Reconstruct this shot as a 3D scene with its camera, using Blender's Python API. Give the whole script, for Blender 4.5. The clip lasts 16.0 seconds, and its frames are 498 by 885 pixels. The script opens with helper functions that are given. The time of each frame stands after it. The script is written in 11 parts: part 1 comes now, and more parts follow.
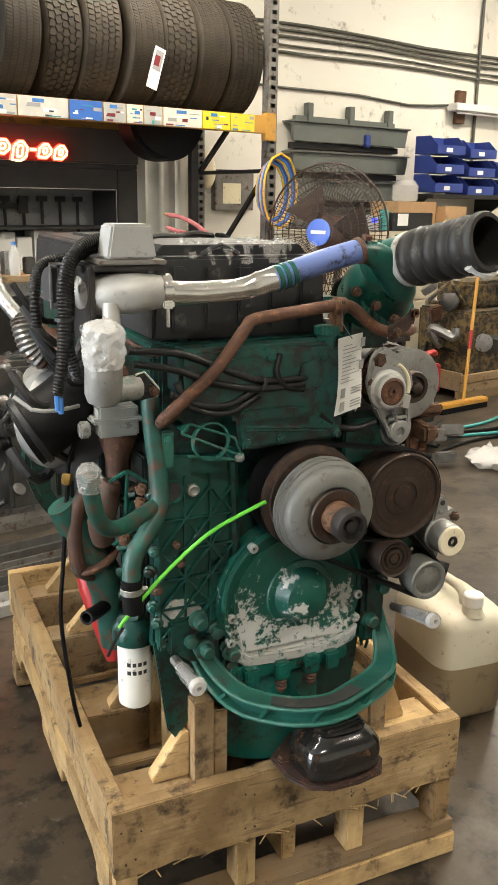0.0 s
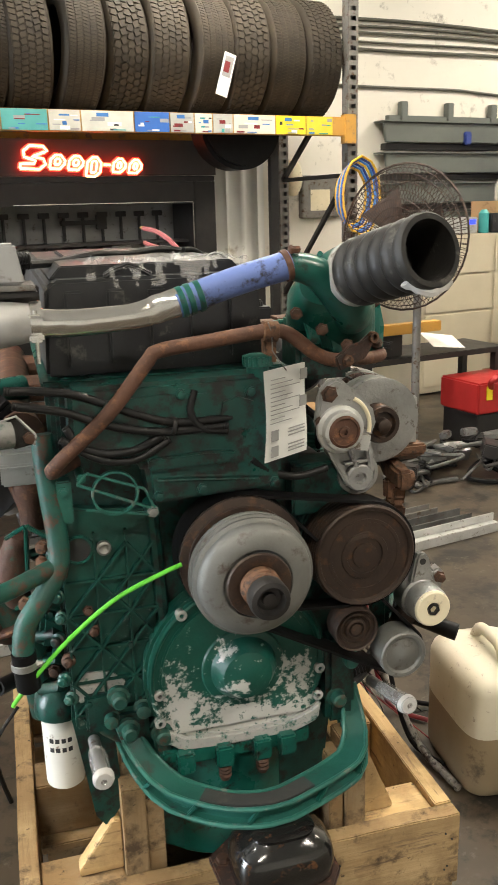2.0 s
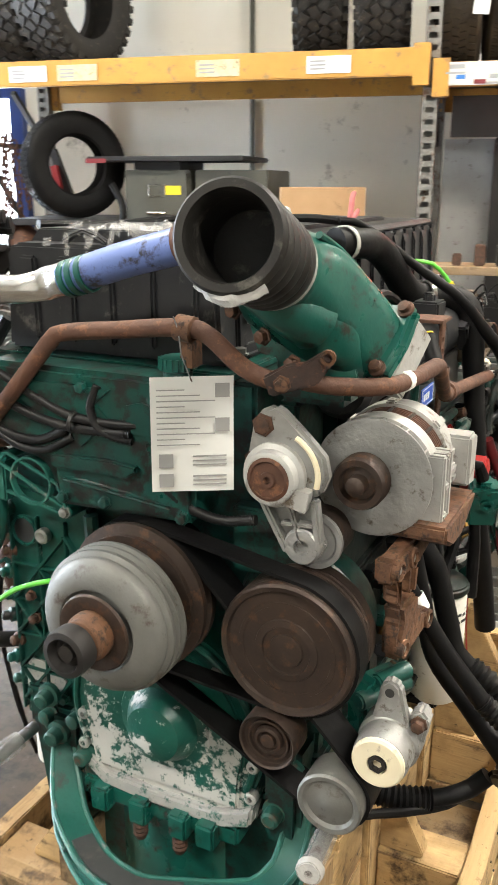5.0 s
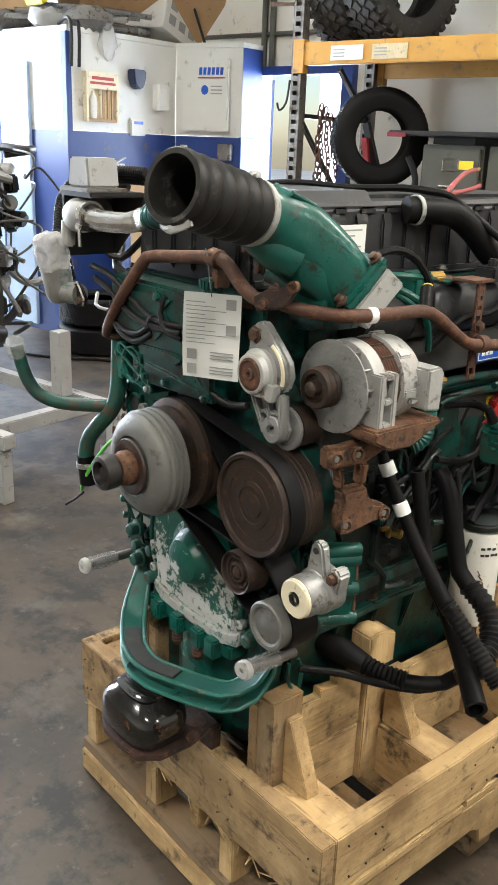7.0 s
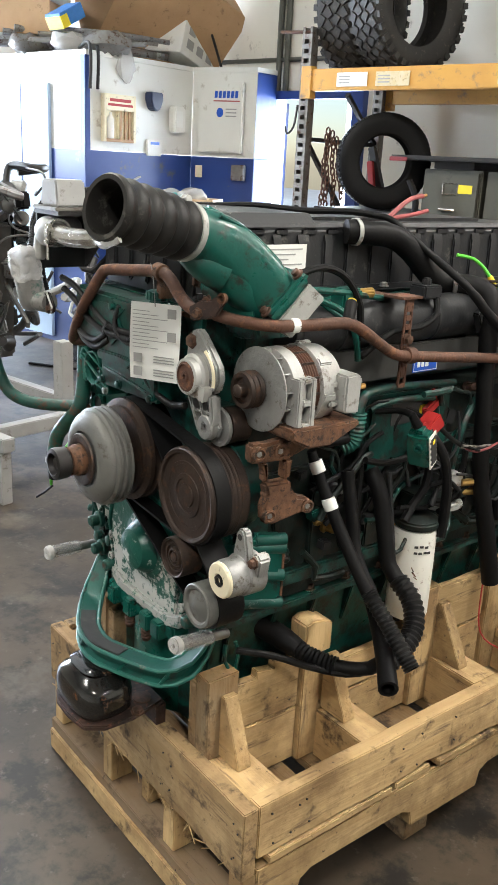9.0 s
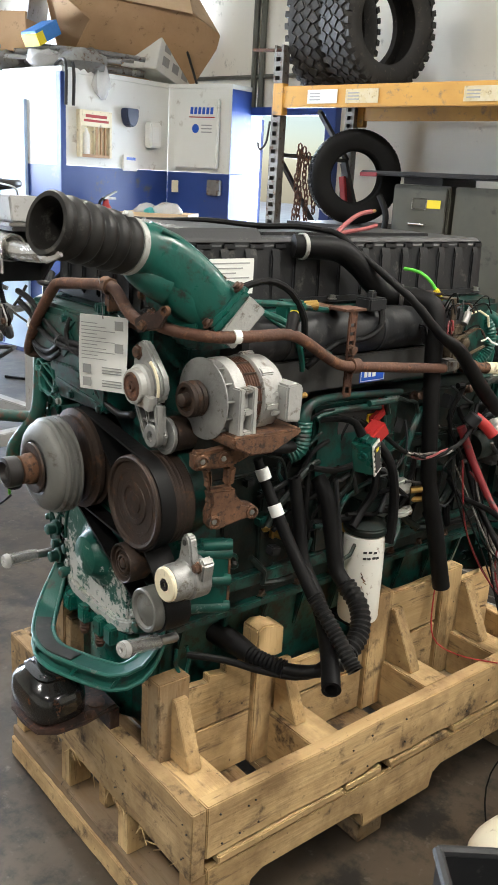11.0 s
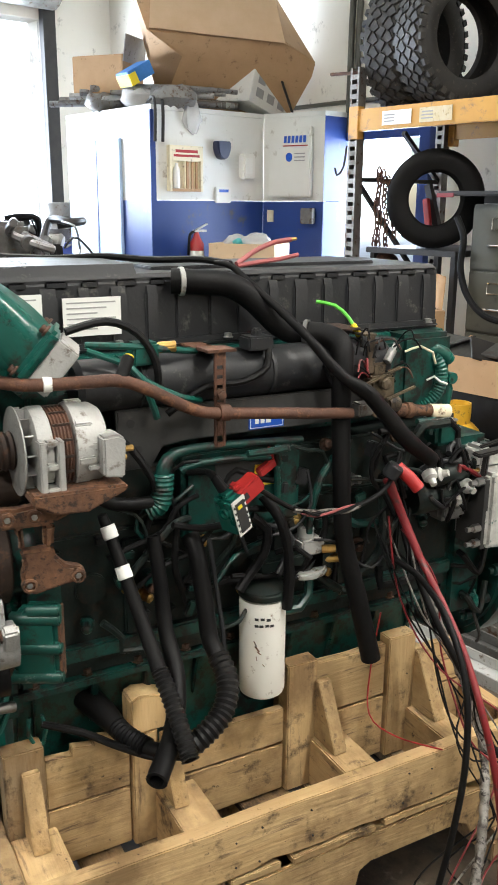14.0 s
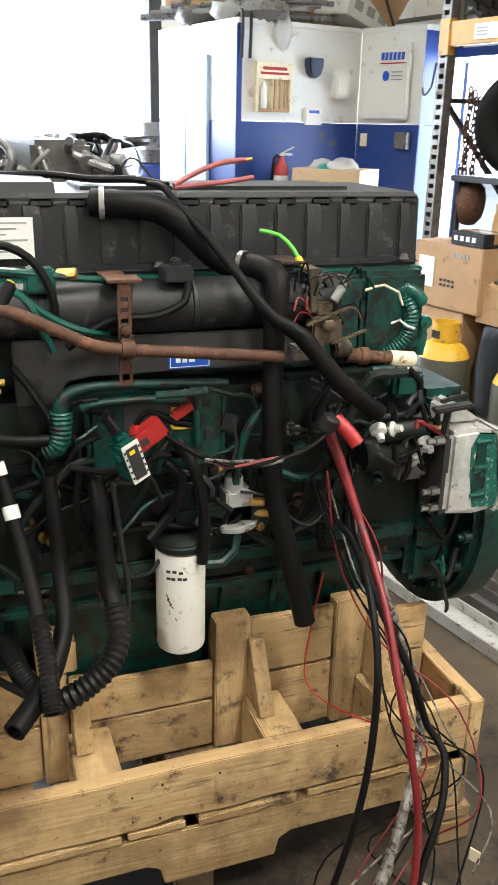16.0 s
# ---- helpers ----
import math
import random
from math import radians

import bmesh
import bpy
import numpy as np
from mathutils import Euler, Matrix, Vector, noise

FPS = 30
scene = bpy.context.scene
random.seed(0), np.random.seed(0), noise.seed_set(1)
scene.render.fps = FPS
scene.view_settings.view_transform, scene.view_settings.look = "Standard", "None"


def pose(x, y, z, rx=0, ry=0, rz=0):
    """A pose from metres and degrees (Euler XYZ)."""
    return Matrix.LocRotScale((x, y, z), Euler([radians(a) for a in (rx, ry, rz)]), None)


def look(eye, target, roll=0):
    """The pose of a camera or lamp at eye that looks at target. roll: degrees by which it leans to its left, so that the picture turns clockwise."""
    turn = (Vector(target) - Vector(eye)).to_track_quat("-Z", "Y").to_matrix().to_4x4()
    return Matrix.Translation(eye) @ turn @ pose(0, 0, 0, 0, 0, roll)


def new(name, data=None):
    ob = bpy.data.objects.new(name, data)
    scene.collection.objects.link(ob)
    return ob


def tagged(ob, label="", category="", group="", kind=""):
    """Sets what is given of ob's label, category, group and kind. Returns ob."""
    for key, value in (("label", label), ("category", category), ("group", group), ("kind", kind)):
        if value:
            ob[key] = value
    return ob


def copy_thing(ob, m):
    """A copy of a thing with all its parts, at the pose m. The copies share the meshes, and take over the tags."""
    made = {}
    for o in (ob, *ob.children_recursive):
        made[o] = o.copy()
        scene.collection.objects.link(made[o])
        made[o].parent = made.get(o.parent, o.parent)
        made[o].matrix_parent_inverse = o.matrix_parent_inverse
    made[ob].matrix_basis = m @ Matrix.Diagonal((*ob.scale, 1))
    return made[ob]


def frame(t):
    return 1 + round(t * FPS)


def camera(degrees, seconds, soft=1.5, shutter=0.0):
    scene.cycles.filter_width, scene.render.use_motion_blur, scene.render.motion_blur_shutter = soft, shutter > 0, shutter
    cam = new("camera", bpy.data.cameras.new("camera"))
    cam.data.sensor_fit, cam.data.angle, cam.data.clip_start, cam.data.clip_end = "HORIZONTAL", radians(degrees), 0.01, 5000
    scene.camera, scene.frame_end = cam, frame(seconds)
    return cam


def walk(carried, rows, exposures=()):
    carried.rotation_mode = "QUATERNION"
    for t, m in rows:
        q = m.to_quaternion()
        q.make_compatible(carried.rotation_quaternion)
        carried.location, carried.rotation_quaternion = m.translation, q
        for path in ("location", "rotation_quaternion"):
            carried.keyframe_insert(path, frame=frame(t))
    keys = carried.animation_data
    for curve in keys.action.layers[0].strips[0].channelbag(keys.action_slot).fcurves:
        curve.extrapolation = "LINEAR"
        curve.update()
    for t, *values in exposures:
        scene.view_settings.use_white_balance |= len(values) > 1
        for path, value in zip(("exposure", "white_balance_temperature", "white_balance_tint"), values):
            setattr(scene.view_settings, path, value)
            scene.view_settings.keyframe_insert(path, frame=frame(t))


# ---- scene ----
cam = camera(32.6, 16.0, shutter=0.3)
METRES, EYE, TILT, LEAN, TURN = 4.0, 1.655, 0.0, 0.0, -24.6
ROWS = [
    (0.0, 0.0, 0.0, 0.0, 0.24, -15.9, -0.84),
    (0.5, 0.0042, 0.0289, -0.0, 1.01, -15.96, -1.39),
    (1.0, 0.01, 0.0509, 0.0014, 1.26, -16.03, -1.18),
    (1.5, 0.0382, 0.0645, -0.0006, 4.32, -15.73, 0.2),
    (2.0, 0.0912, 0.0758, -0.0004, 8.66, -15.36, 1.51),
    (2.5, 0.1185, 0.1031, -0.0048, 12.49, -15.97, 1.44),
    (3.0, 0.1379, 0.1469, -0.0053, 16.6, -16.69, 0.97),
    (5.5, 0.3098, 0.2907, -0.0043, 59.59, -17.6, -0.45),
    (6.0, 0.353, 0.2916, -0.0084, 66.87, -18.49, -1.18),
    (6.5, 0.3921, 0.3238, -0.0036, 72.21, -19.14, -2.26),
    (7.0, 0.4248, 0.3431, -0.0025, 74.81, -19.15, -2.11),
    (7.5, 0.4465, 0.3493, -0.0012, 75.34, -18.8, -2.36),
    (8.0, 0.4622, 0.3748, 0.0022, 77.95, -18.38, -2.59),
    (10.5, 0.4872, 0.3704, 0.0031, 74.8, -17.43, -3.53),
    (11.0, 0.492, 0.392, 0.0049, 75.83, -17.11, -2.96),
    (11.5, 0.4963, 0.421, 0.0042, 78.06, -16.86, -2.6),
    (12.0, 0.4916, 0.4415, 0.0023, 79.07, -16.84, -1.87),
    (12.5, 0.4672, 0.4578, 0.0062, 78.62, -16.29, -2.18),
    (13.0, 0.4509, 0.4791, 0.0092, 78.24, -15.53, -1.98),
    (13.5, 0.4588, 0.5193, 0.0091, 82.26, -15.28, -0.9),
    (14.0, 0.4694, 0.5568, 0.01, 86.28, -15.66, -0.42),
    (14.5, 0.4569, 0.5887, 0.0064, 86.34, -16.88, -0.62),
    (15.0, 0.4324, 0.6152, 0.0076, 87.07, -18.47, -0.94),
    (15.5, 0.4241, 0.6364, 0.0053, 90.46, -19.86, -0.89),
    (16.0, 0.4309, 0.6605, 0.0069, 94.9, -20.41, -1.25),
]
walk(cam, [(t, pose(0, 0, EYE, TILT, LEAN, TURN) @ pose(METRES * x, METRES * y, METRES * z, 90 + pitch, roll, yaw)) for t, x, y, z, yaw, pitch, roll in ROWS],
     [(0.0, 0.10, 6500, 10), (2.0, 0.18, 6450, 10), (3.0, 0.28, 6450, 10), (5.5, 0.74, 6100, 10), (7.0, 0.22, 6000, 10), (8.0, 0.34, 5900, 10), (10.5, 0.14, 5950, 10), (14.0, 0.16, 5900, 10), (16.0, 0.24, 5950, 10)])

# ---------- light ----------
TH = radians(11.8)
RM = Matrix.Rotation(TH, 4, "Z")          # the hall stands turned against the crate

world = bpy.data.worlds.new("sky")
scene.world = world
world.use_nodes = True
wn = world.node_tree.nodes
sky = wn.new("ShaderNodeTexSky")
sky.sky_type, sky.sun_disc = "NISHITA", False
sky.sun_elevation, sky.sun_rotation = radians(28), radians(244)
wn["Background"].inputs["Strength"].default_value = 0.15
world.node_tree.links.new(sky.outputs[0], wn["Background"].inputs["Color"])

sun = new("sun", bpy.data.lights.new("sun", "SUN"))
sun.data.energy, sun.data.angle, sun.data.color = 4.2, radians(6), (1.0, 0.96, 0.90)
sun.matrix_basis = RM @ look((-40, -7.0, 21.9), (0, 3.4, 0))


def area(name, m, sx, sy, watts, colour):
    ob = new(name, bpy.data.lights.new(name, "AREA"))
    ob.data.shape, ob.data.size, ob.data.size_y = "RECTANGLE", sx, sy
    ob.data.energy, ob.data.color = watts, colour
    ob.matrix_basis = m
    return ob


# daylight in the roller door and in the small door
area("roller_door_daylight", RM @ look((-7.3, 3.4, 1.9), (0, 3.4, 1.3)), 4.6, 3.4, 980, (0.86, 0.93, 1.0))
area("side_door_daylight", RM @ look((-2.54, 7.1, 1.2), (-2.0, 0, 1.0)), 0.9, 2.1, 110, (0.85, 0.93, 1.0))
# fluorescent ceiling fittings
LAMPS = [(-1.0, -1.2), (3.2, -1.2), (-1.0, 2.2), (3.2, 2.2), (3.2, 4.9), (7.6, 1.4), (7.6, 4.9)]
for lu, lv in LAMPS:
    area("ceiling_lamp", RM @ pose(lu, lv, 4.28), 1.2, 0.24, 122, (1.0, 0.91, 0.76))

# ---------- geometry helpers ----------


class G:
    """Collects vertices and faces."""

    def __init__(self):
        self.v, self.f = [], []

    def add(self, verts, faces):
        n = len(self.v)
        self.v += [tuple(p) for p in verts]
        self.f += [tuple(i + n for i in f) for f in faces]
        return self

    def box(self, x0, x1, y0, y1, z0, z1, m=None):
        vs = [Vector((x, y, z)) for z in (z0, z1) for y in (y0, y1) for x in (x0, x1)]
        if m is not None:
            vs = [m @ p for p in vs]
        return self.add(vs, [(0, 2, 3, 1), (4, 5, 7, 6), (0, 1, 5, 4), (2, 6, 7, 3), (0, 4, 6, 2), (1, 3, 7, 5)])

    def bar(self, a, b, w, h, up=(0, 0, 1)):
        """A beam from a to b, w wide and h high."""
        a, b = Vector(a), Vector(b)
        d = (b - a)
        x = d.normalized()
        y = Vector(up).cross(x)
        if y.length < 1e-4:
            y = Vector((1, 0, 0)).cross(x)
        y.normalize()
        z = x.cross(y)
        m = Matrix((x, y, z)).transposed().to_4x4()
        m.translation = a
        return self.box(0, d.length, -w / 2, w / 2, -h / 2, h / 2, m)

    def lathe(self, prof, o, axis, n=24, start=None):
        """Turns (radius, height) pairs round an axis through o."""
        w = Vector(axis).normalized()
        u = w.orthogonal().normalized()
        s = w.cross(u)
        o = Vector(o)
        vs, fs = [], []
        for r, h in prof:
            for k in range(n):
                a = 2 * math.pi * k / n
                vs.append(o + w * h + (u * math.cos(a) + s * math.sin(a)) * max(r, 1e-4))
        for i in range(len(prof) - 1):
            for k in range(n):
                k2 = (k + 1) % n
                fs.append((i * n + k, i * n + k2, (i + 1) * n + k2, (i + 1) * n + k))
        if prof[0] != prof[-1]:
            fs.append(tuple(range(n))[::-1])
            fs.append(tuple((len(prof) - 1) * n + k for k in range(n)))
        return self.add(vs, fs)

    def cyl(self, a, b, r, n=16, r2=None):
        a, b = Vector(a), Vector(b)
        L = (b - a).length
        return self.lathe([(r, 0), (r if r2 is None else r2, L)], a, b - a, n)

    def bolt(self, p, axis, r=0.009, h=0.008):
        return self.lathe([(r * 1.35, 0), (r * 1.35, h * 0.25), (r, h * 0.3), (r, h), (r * 0.7, h * 1.1)], p, axis, 6)

    def ball(self, p, r, n=14, squash=(1, 1, 1)):
        m = n // 2
        prof = [(r * math.sin(math.pi * i / m), -r * math.cos(math.pi * i / m)) for i in range(m + 1)]
        k = len(self.v)
        self.lathe(prof, (0, 0, 0), (0, 0, 1), n)
        for i in range(k, len(self.v)):
            self.v[i] = tuple(p[j] + self.v[i][j] * squash[j] for j in range(3))
        return self

    def tube(self, pts, r, n=10, step=0.02, rib=0.0, pitch=0.012, radii=None, hollow=0.0, smooth=True):
        path, rads = spline(pts, pitch / 2 if rib else step, radii if radii else [r] * len(pts), smooth)
        fr = None
        rings = []
        for i, p in enumerate(path):
            d = (path[min(i + 1, len(path) - 1)] - path[max(i - 1, 0)]).normalized()
            if fr is None:
                fr = d.orthogonal().normalized()
            fr = (fr - d * fr.dot(d)).normalized()
            s = d.cross(fr)
            rr = rads[i] + (rib if (rib and i % 2) else 0)
            rings.append([p + (fr * math.cos(2 * math.pi * k / n) + s * math.sin(2 * math.pi * k / n)) * rr for k in range(n)])
        if hollow:
            d0 = (path[1] - path[0]).normalized()
            inner = []
            c = path[0]
            inner = [c + (q - c) * hollow for q in rings[0]]
            deep = [q + d0 * min(0.05, (path[-1] - path[0]).length * 0.3) for q in inner]
            rings = [deep, inner] + rings
            d1 = (path[-1] - path[-2]).normalized()
            c = path[-1]
            inner = [c + (q - c) * hollow for q in rings[-1]]
            rings += [inner, [q - d1 * 0.04 for q in inner]]
        vs = [q for ring in rings for q in ring]
        fs = []
        for i in range(len(rings) - 1):
            for k in range(n):
                k2 = (k + 1) % n
                fs.append((i * n + k, i * n + k2, (i + 1) * n + k2, (i + 1) * n + k))
        fs.append(tuple(range(n))[::-1])
        fs.append(tuple((len(rings) - 1) * n + k for k in range(n)))
        return self.add(vs, fs)

    def prism(self, poly, o, x, y, depth):
        """Extrudes a polygon given in the plane of x and y at o."""
        o, x, y = Vector(o), Vector(x).normalized(), Vector(y).normalized()
        w = x.cross(y)
        n = len(poly)
        vs = [o + x * a + y * b for a, b in poly] + [o + x * a + y * b + w * depth for a, b in poly]
        fs = [tuple(range(n))[::-1], tuple(range(n, 2 * n))]
        fs += [(i, (i + 1) % n, n + (i + 1) % n, n + i) for i in range(n)]
        return self.add(vs, fs)

    def moved(self, m):
        self.v = [tuple(m @ Vector(p)) for p in self.v]
        return self


def spline(pts, step, rads, smooth=True):
    pts = [Vector(p) for p in pts]
    out, rr = [], []
    n = len(pts)
    for i in range(n - 1):
        p0, p1, p2, p3 = pts[max(i - 1, 0)], pts[i], pts[i + 1], pts[min(i + 2, n - 1)]
        k = max(1, int((p2 - p1).length / step))
        for j in range(k):
            t = j / k
            if smooth:
                q = 0.5 * ((2 * p1) + (p2 - p0) * t + (2 * p0 - 5 * p1 + 4 * p2 - p3) * t * t + (3 * p1 - p0 - 3 * p2 + p3) * t ** 3)
            else:
                q = p1.lerp(p2, t)
            out.append(q)
            rr.append(rads[i] * (1 - t) + rads[i + 1] * t)
    out.append(pts[-1])
    rr.append(rads[-1])
    return out, rr


BASE = {}


def thing(name, base, label, category, group="", kind="", room=False):
    ob = new(name)
    ob.empty_display_size = 0.05
    ob.matrix_basis = (RM if room else Matrix.Identity(4)) @ Matrix.Translation(base)
    BASE[ob.name] = Matrix.Translation(-Vector(base))
    return tagged(ob, label, category, group, kind)


def mesh_of(name, g, material, shift=None, bevel=0.0, sharp=35, rough=0.0, seg=2):
    me = bpy.data.meshes.new(name)
    bm = bmesh.new()
    vs = [bm.verts.new(shift @ Vector(p) if shift is not None else p) for p in g.v]
    for f in g.f:
        try:
            bm.faces.new([vs[i] for i in f])
        except ValueError:
            pass
    if bevel:
        bm.normal_update()
        edges = [e for e in bm.edges if len(e.link_faces) == 2 and e.calc_face_angle(0) > 0.6]
        bmesh.ops.bevel(bm, geom=edges, offset=bevel, segments=seg, affect="EDGES", clamp_overlap=True)
    bmesh.ops.recalc_face_normals(bm, faces=bm.faces)
    if rough:
        bm.normal_update()
        for q in bm.verts:
            q.co += q.normal * rough * (noise.noise(q.co * 40) + 0.6 * noise.noise(q.co * 90))
    bm.to_mesh(me)
    bm.free()
    for p in me.polygons:
        p.use_smooth = True
    me.set_sharp_from_angle(angle=radians(sharp))
    me.materials.append(material)
    return me


SPLIT = ("bolt", "boss", "vane", "slot", "nail", "stud", "nut", "fitting", "mark", "tool", "rib", "flute", "bracket_arm", "bracket_leg", "port", "terminal", "hole", "leg")


def pieces(g):
    """The separate pieces that were put into one G."""
    root = list(range(len(g.v)))

    def find(i):
        while root[i] != i:
            root[i] = root[root[i]]
            i = root[i]
        return i
    for f in g.f:
        a = find(f[0])
        for i in f[1:]:
            root[find(i)] = a
    out = {}
    for f in g.f:
        out.setdefault(find(f[0]), []).append(f)
    res = []
    for fs in out.values():
        idx = {}
        q = G()
        for f in fs:
            for i in f:
                if i not in idx:
                    idx[i] = len(q.v)
                    q.v.append(g.v[i])
            q.f.append(tuple(idx[i] for i in f))
        res.append(q)
    return res


def part(name, g, material, parent, label="", bevel=0.0, sharp=35, rough=0.0, seg=2):
    """One mesh object under a thing or under a part; g is in the space that the thing's base was given in."""
    if any(name.endswith(k) for k in SPLIT):
        first = None
        for q in pieces(g):
            o = one_part(name, q, material, parent, label, bevel, sharp, rough, seg)
            first = first or o
        return first
    return one_part(name, g, material, parent, label, bevel, sharp, rough, seg)


def one_part(name, g, material, parent, label, bevel, sharp, rough, seg):
    shift = BASE[parent.name]
    ob = new(name, mesh_of(name, g, material, shift, bevel, sharp, rough, seg))
    ob.parent = parent
    BASE[ob.name] = shift
    return tagged(ob, label)


def solo(name, g, material, label="", category="", group="", kind="", room=False, bevel=0.0, sharp=35, rough=0.0):
    """A thing of one single mesh, with its origin at the middle of its foot."""
    xs, ys, zs = zip(*g.v)
    base = ((min(xs) + max(xs)) / 2, (min(ys) + max(ys)) / 2, min(zs))
    ob = new(name, mesh_of(name, g, material, Matrix.Translation(-Vector(base)), bevel, sharp, rough))
    ob.matrix_basis = (RM if room else Matrix.Identity(4)) @ Matrix.Translation(base)
    BASE[ob.name] = Matrix.Translation(-Vector(base))
    return tagged(ob, label, category, group, kind)


# ---------- materials ----------


def material(name, base, rough=0.5, metal=0.0, second=None, scale=8.0, amount=0.5, bump=0.1, fine=60.0, dirt=None, dirt_amount=0.0,
             stretch=(1, 1, 1), rough_var=0.15, coat=0.0, vary=0.0, specular=0.5, contrast=0.35, dirt_scale=None, dirt_fall=None, stain=None, shuffle=False, dirt_soft=0.10, worn=()):
    """A surface with variation at two scales: blotches of a second colour, dirt, grain and fine relief."""
    m = bpy.data.materials.new(name)
    m.use_nodes = True
    t = m.node_tree
    N, L = t.nodes, t.links
    b = N["Principled BSDF"]
    co = N.new("ShaderNodeTexCoord")
    mp = N.new("ShaderNodeMapping")
    mp.inputs["Scale"].default_value = stretch
    where = co.outputs["Object"]
    if shuffle:
        oi0 = N.new("ShaderNodeObjectInfo")
        sc0 = N.new("ShaderNodeVectorMath")
        sc0.operation = "MULTIPLY_ADD"
        cb0 = N.new("ShaderNodeCombineXYZ")
        for q in range(3):
            L.new(oi0.outputs["Random"], cb0.inputs[q])
        L.new(cb0.outputs[0], sc0.inputs[0])
        sc0.inputs[1].default_value = (37.0, 53.0, 71.0)
        L.new(where, sc0.inputs[2])
        where = sc0.outputs[0]
    L.new(where, mp.inputs["Vector"])
    big = N.new("ShaderNodeTexNoise")
    big.inputs["Scale"].default_value, big.inputs["Detail"].default_value, big.inputs["Roughness"].default_value = scale, 6, 0.62
    small = N.new("ShaderNodeTexNoise")
    small.inputs["Scale"].default_value, small.inputs["Detail"].default_value = fine, 4
    for q in (big, small):
        L.new(mp.outputs[0], q.inputs["Vector"])
    ramp = N.new("ShaderNodeMapRange")
    ramp.inputs["From Min"].default_value, ramp.inputs["From Max"].default_value = 0.5 - contrast / 2, 0.5 + contrast / 2
    L.new(big.outputs["Fac"], ramp.inputs["Value"])
    mul = N.new("ShaderNodeMath")
    mul.operation = "MULTIPLY"
    mul.inputs[1].default_value = amount
    L.new(ramp.outputs[0], mul.inputs[0])
    mix = N.new("ShaderNodeMix")
    mix.data_type = "RGBA"
    mix.inputs["A"].default_value = (*base, 1)
    sec = second or tuple(c * 0.6 for c in base)
    mix.inputs["B"].default_value = (*sec, 1)
    L.new(mul.outputs[0], mix.inputs["Factor"])
    out = mix.outputs["Result"]
    if dirt:
        dn = N.new("ShaderNodeTexNoise")
        dn.inputs["Scale"].default_value, dn.inputs["Detail"].default_value, dn.inputs["Roughness"].default_value = dirt_scale or scale * 2.7, 8, 0.7
        L.new(mp.outputs[0], dn.inputs["Vector"])
        dr = N.new("ShaderNodeMapRange")
        dr.inputs["From Min"].default_value, dr.inputs["From Max"].default_value = 0.62 - dirt_amount * 0.3, 0.62 + dirt_soft - dirt_amount * 0.3
        amount_out = dn.outputs["Fac"]
        if dirt_fall:
            # worn more towards one height: (height, slope)
            sx = N.new("ShaderNodeSeparateXYZ")
            L.new(co.outputs["Object"], sx.inputs[0])
            fa = N.new("ShaderNodeMath")
            fa.operation = "MULTIPLY_ADD"
            L.new(sx.outputs[2], fa.inputs[0])
            fa.inputs[1].default_value, fa.inputs[2].default_value = -dirt_fall[1], dirt_fall[0] * dirt_fall[1]
            fb = N.new("ShaderNodeMath")
            L.new(fa.outputs[0], fb.inputs[0])
            L.new(amount_out, fb.inputs[1])
            amount_out = fb.outputs[0]
        for px_, pz_, rx_, rz_, gain in worn:
            # a rubbed patch round one place of the part: centre, reach and strength
            mv = N.new("ShaderNodeMapping")
            mv.inputs["Location"].default_value = (-px_ / rx_, 0, -pz_ / rz_)
            mv.inputs["Scale"].default_value = (1 / rx_, 0, 1 / rz_)
            L.new(co.outputs["Object"], mv.inputs["Vector"])
            ln = N.new("ShaderNodeVectorMath")
            ln.operation = "LENGTH"
            L.new(mv.outputs[0], ln.inputs[0])
            mr = N.new("ShaderNodeMapRange")
            mr.interpolation_type = "SMOOTHSTEP"
            mr.inputs["To Min"].default_value, mr.inputs["To Max"].default_value = gain, 0.0
            L.new(ln.outputs["Value"], mr.inputs["Value"])
            ad = N.new("ShaderNodeMath")
            L.new(mr.outputs[0], ad.inputs[0])
            L.new(amount_out, ad.inputs[1])
            amount_out = ad.outputs[0]
        L.new(amount_out, dr.inputs["Value"])
        dm = N.new("ShaderNodeMix")
        dm.data_type = "RGBA"
        dm.inputs["B"].default_value = (*dirt, 1)
        L.new(out, dm.inputs["A"])
        L.new(dr.outputs[0], dm.inputs["Factor"])
        out = dm.outputs["Result"]
    if stain:
        for colour, ssc, lo, hi in stain:
            sn = N.new("ShaderNodeTexNoise")
            sn.inputs["Scale"].default_value, sn.inputs["Detail"].default_value, sn.inputs["Roughness"].default_value = ssc, 7, 0.68
            L.new(where, sn.inputs["Vector"])
            sr = N.new("ShaderNodeMapRange")
            sr.inputs["From Min"].default_value, sr.inputs["From Max"].default_value = lo, hi
            L.new(sn.outputs["Fac"], sr.inputs["Value"])
            sm = N.new("ShaderNodeMix")
            sm.data_type = "RGBA"
            sm.inputs["B"].default_value = (*colour, 1)
            L.new(out, sm.inputs["A"])
            L.new(sr.outputs[0], sm.inputs["Factor"])
            out = sm.outputs["Result"]
    if vary:
        oi = N.new("ShaderNodeObjectInfo")
        hv = N.new("ShaderNodeHueSaturation")
        vr = N.new("ShaderNodeMapRange")
        vr.inputs["To Min"].default_value, vr.inputs["To Max"].default_value = 1 - vary, 1 + vary
        L.new(oi.outputs["Random"], vr.inputs["Value"])
        L.new(vr.outputs[0], hv.inputs["Value"])
        L.new(out, hv.inputs["Color"])
        out = hv.outputs[0]
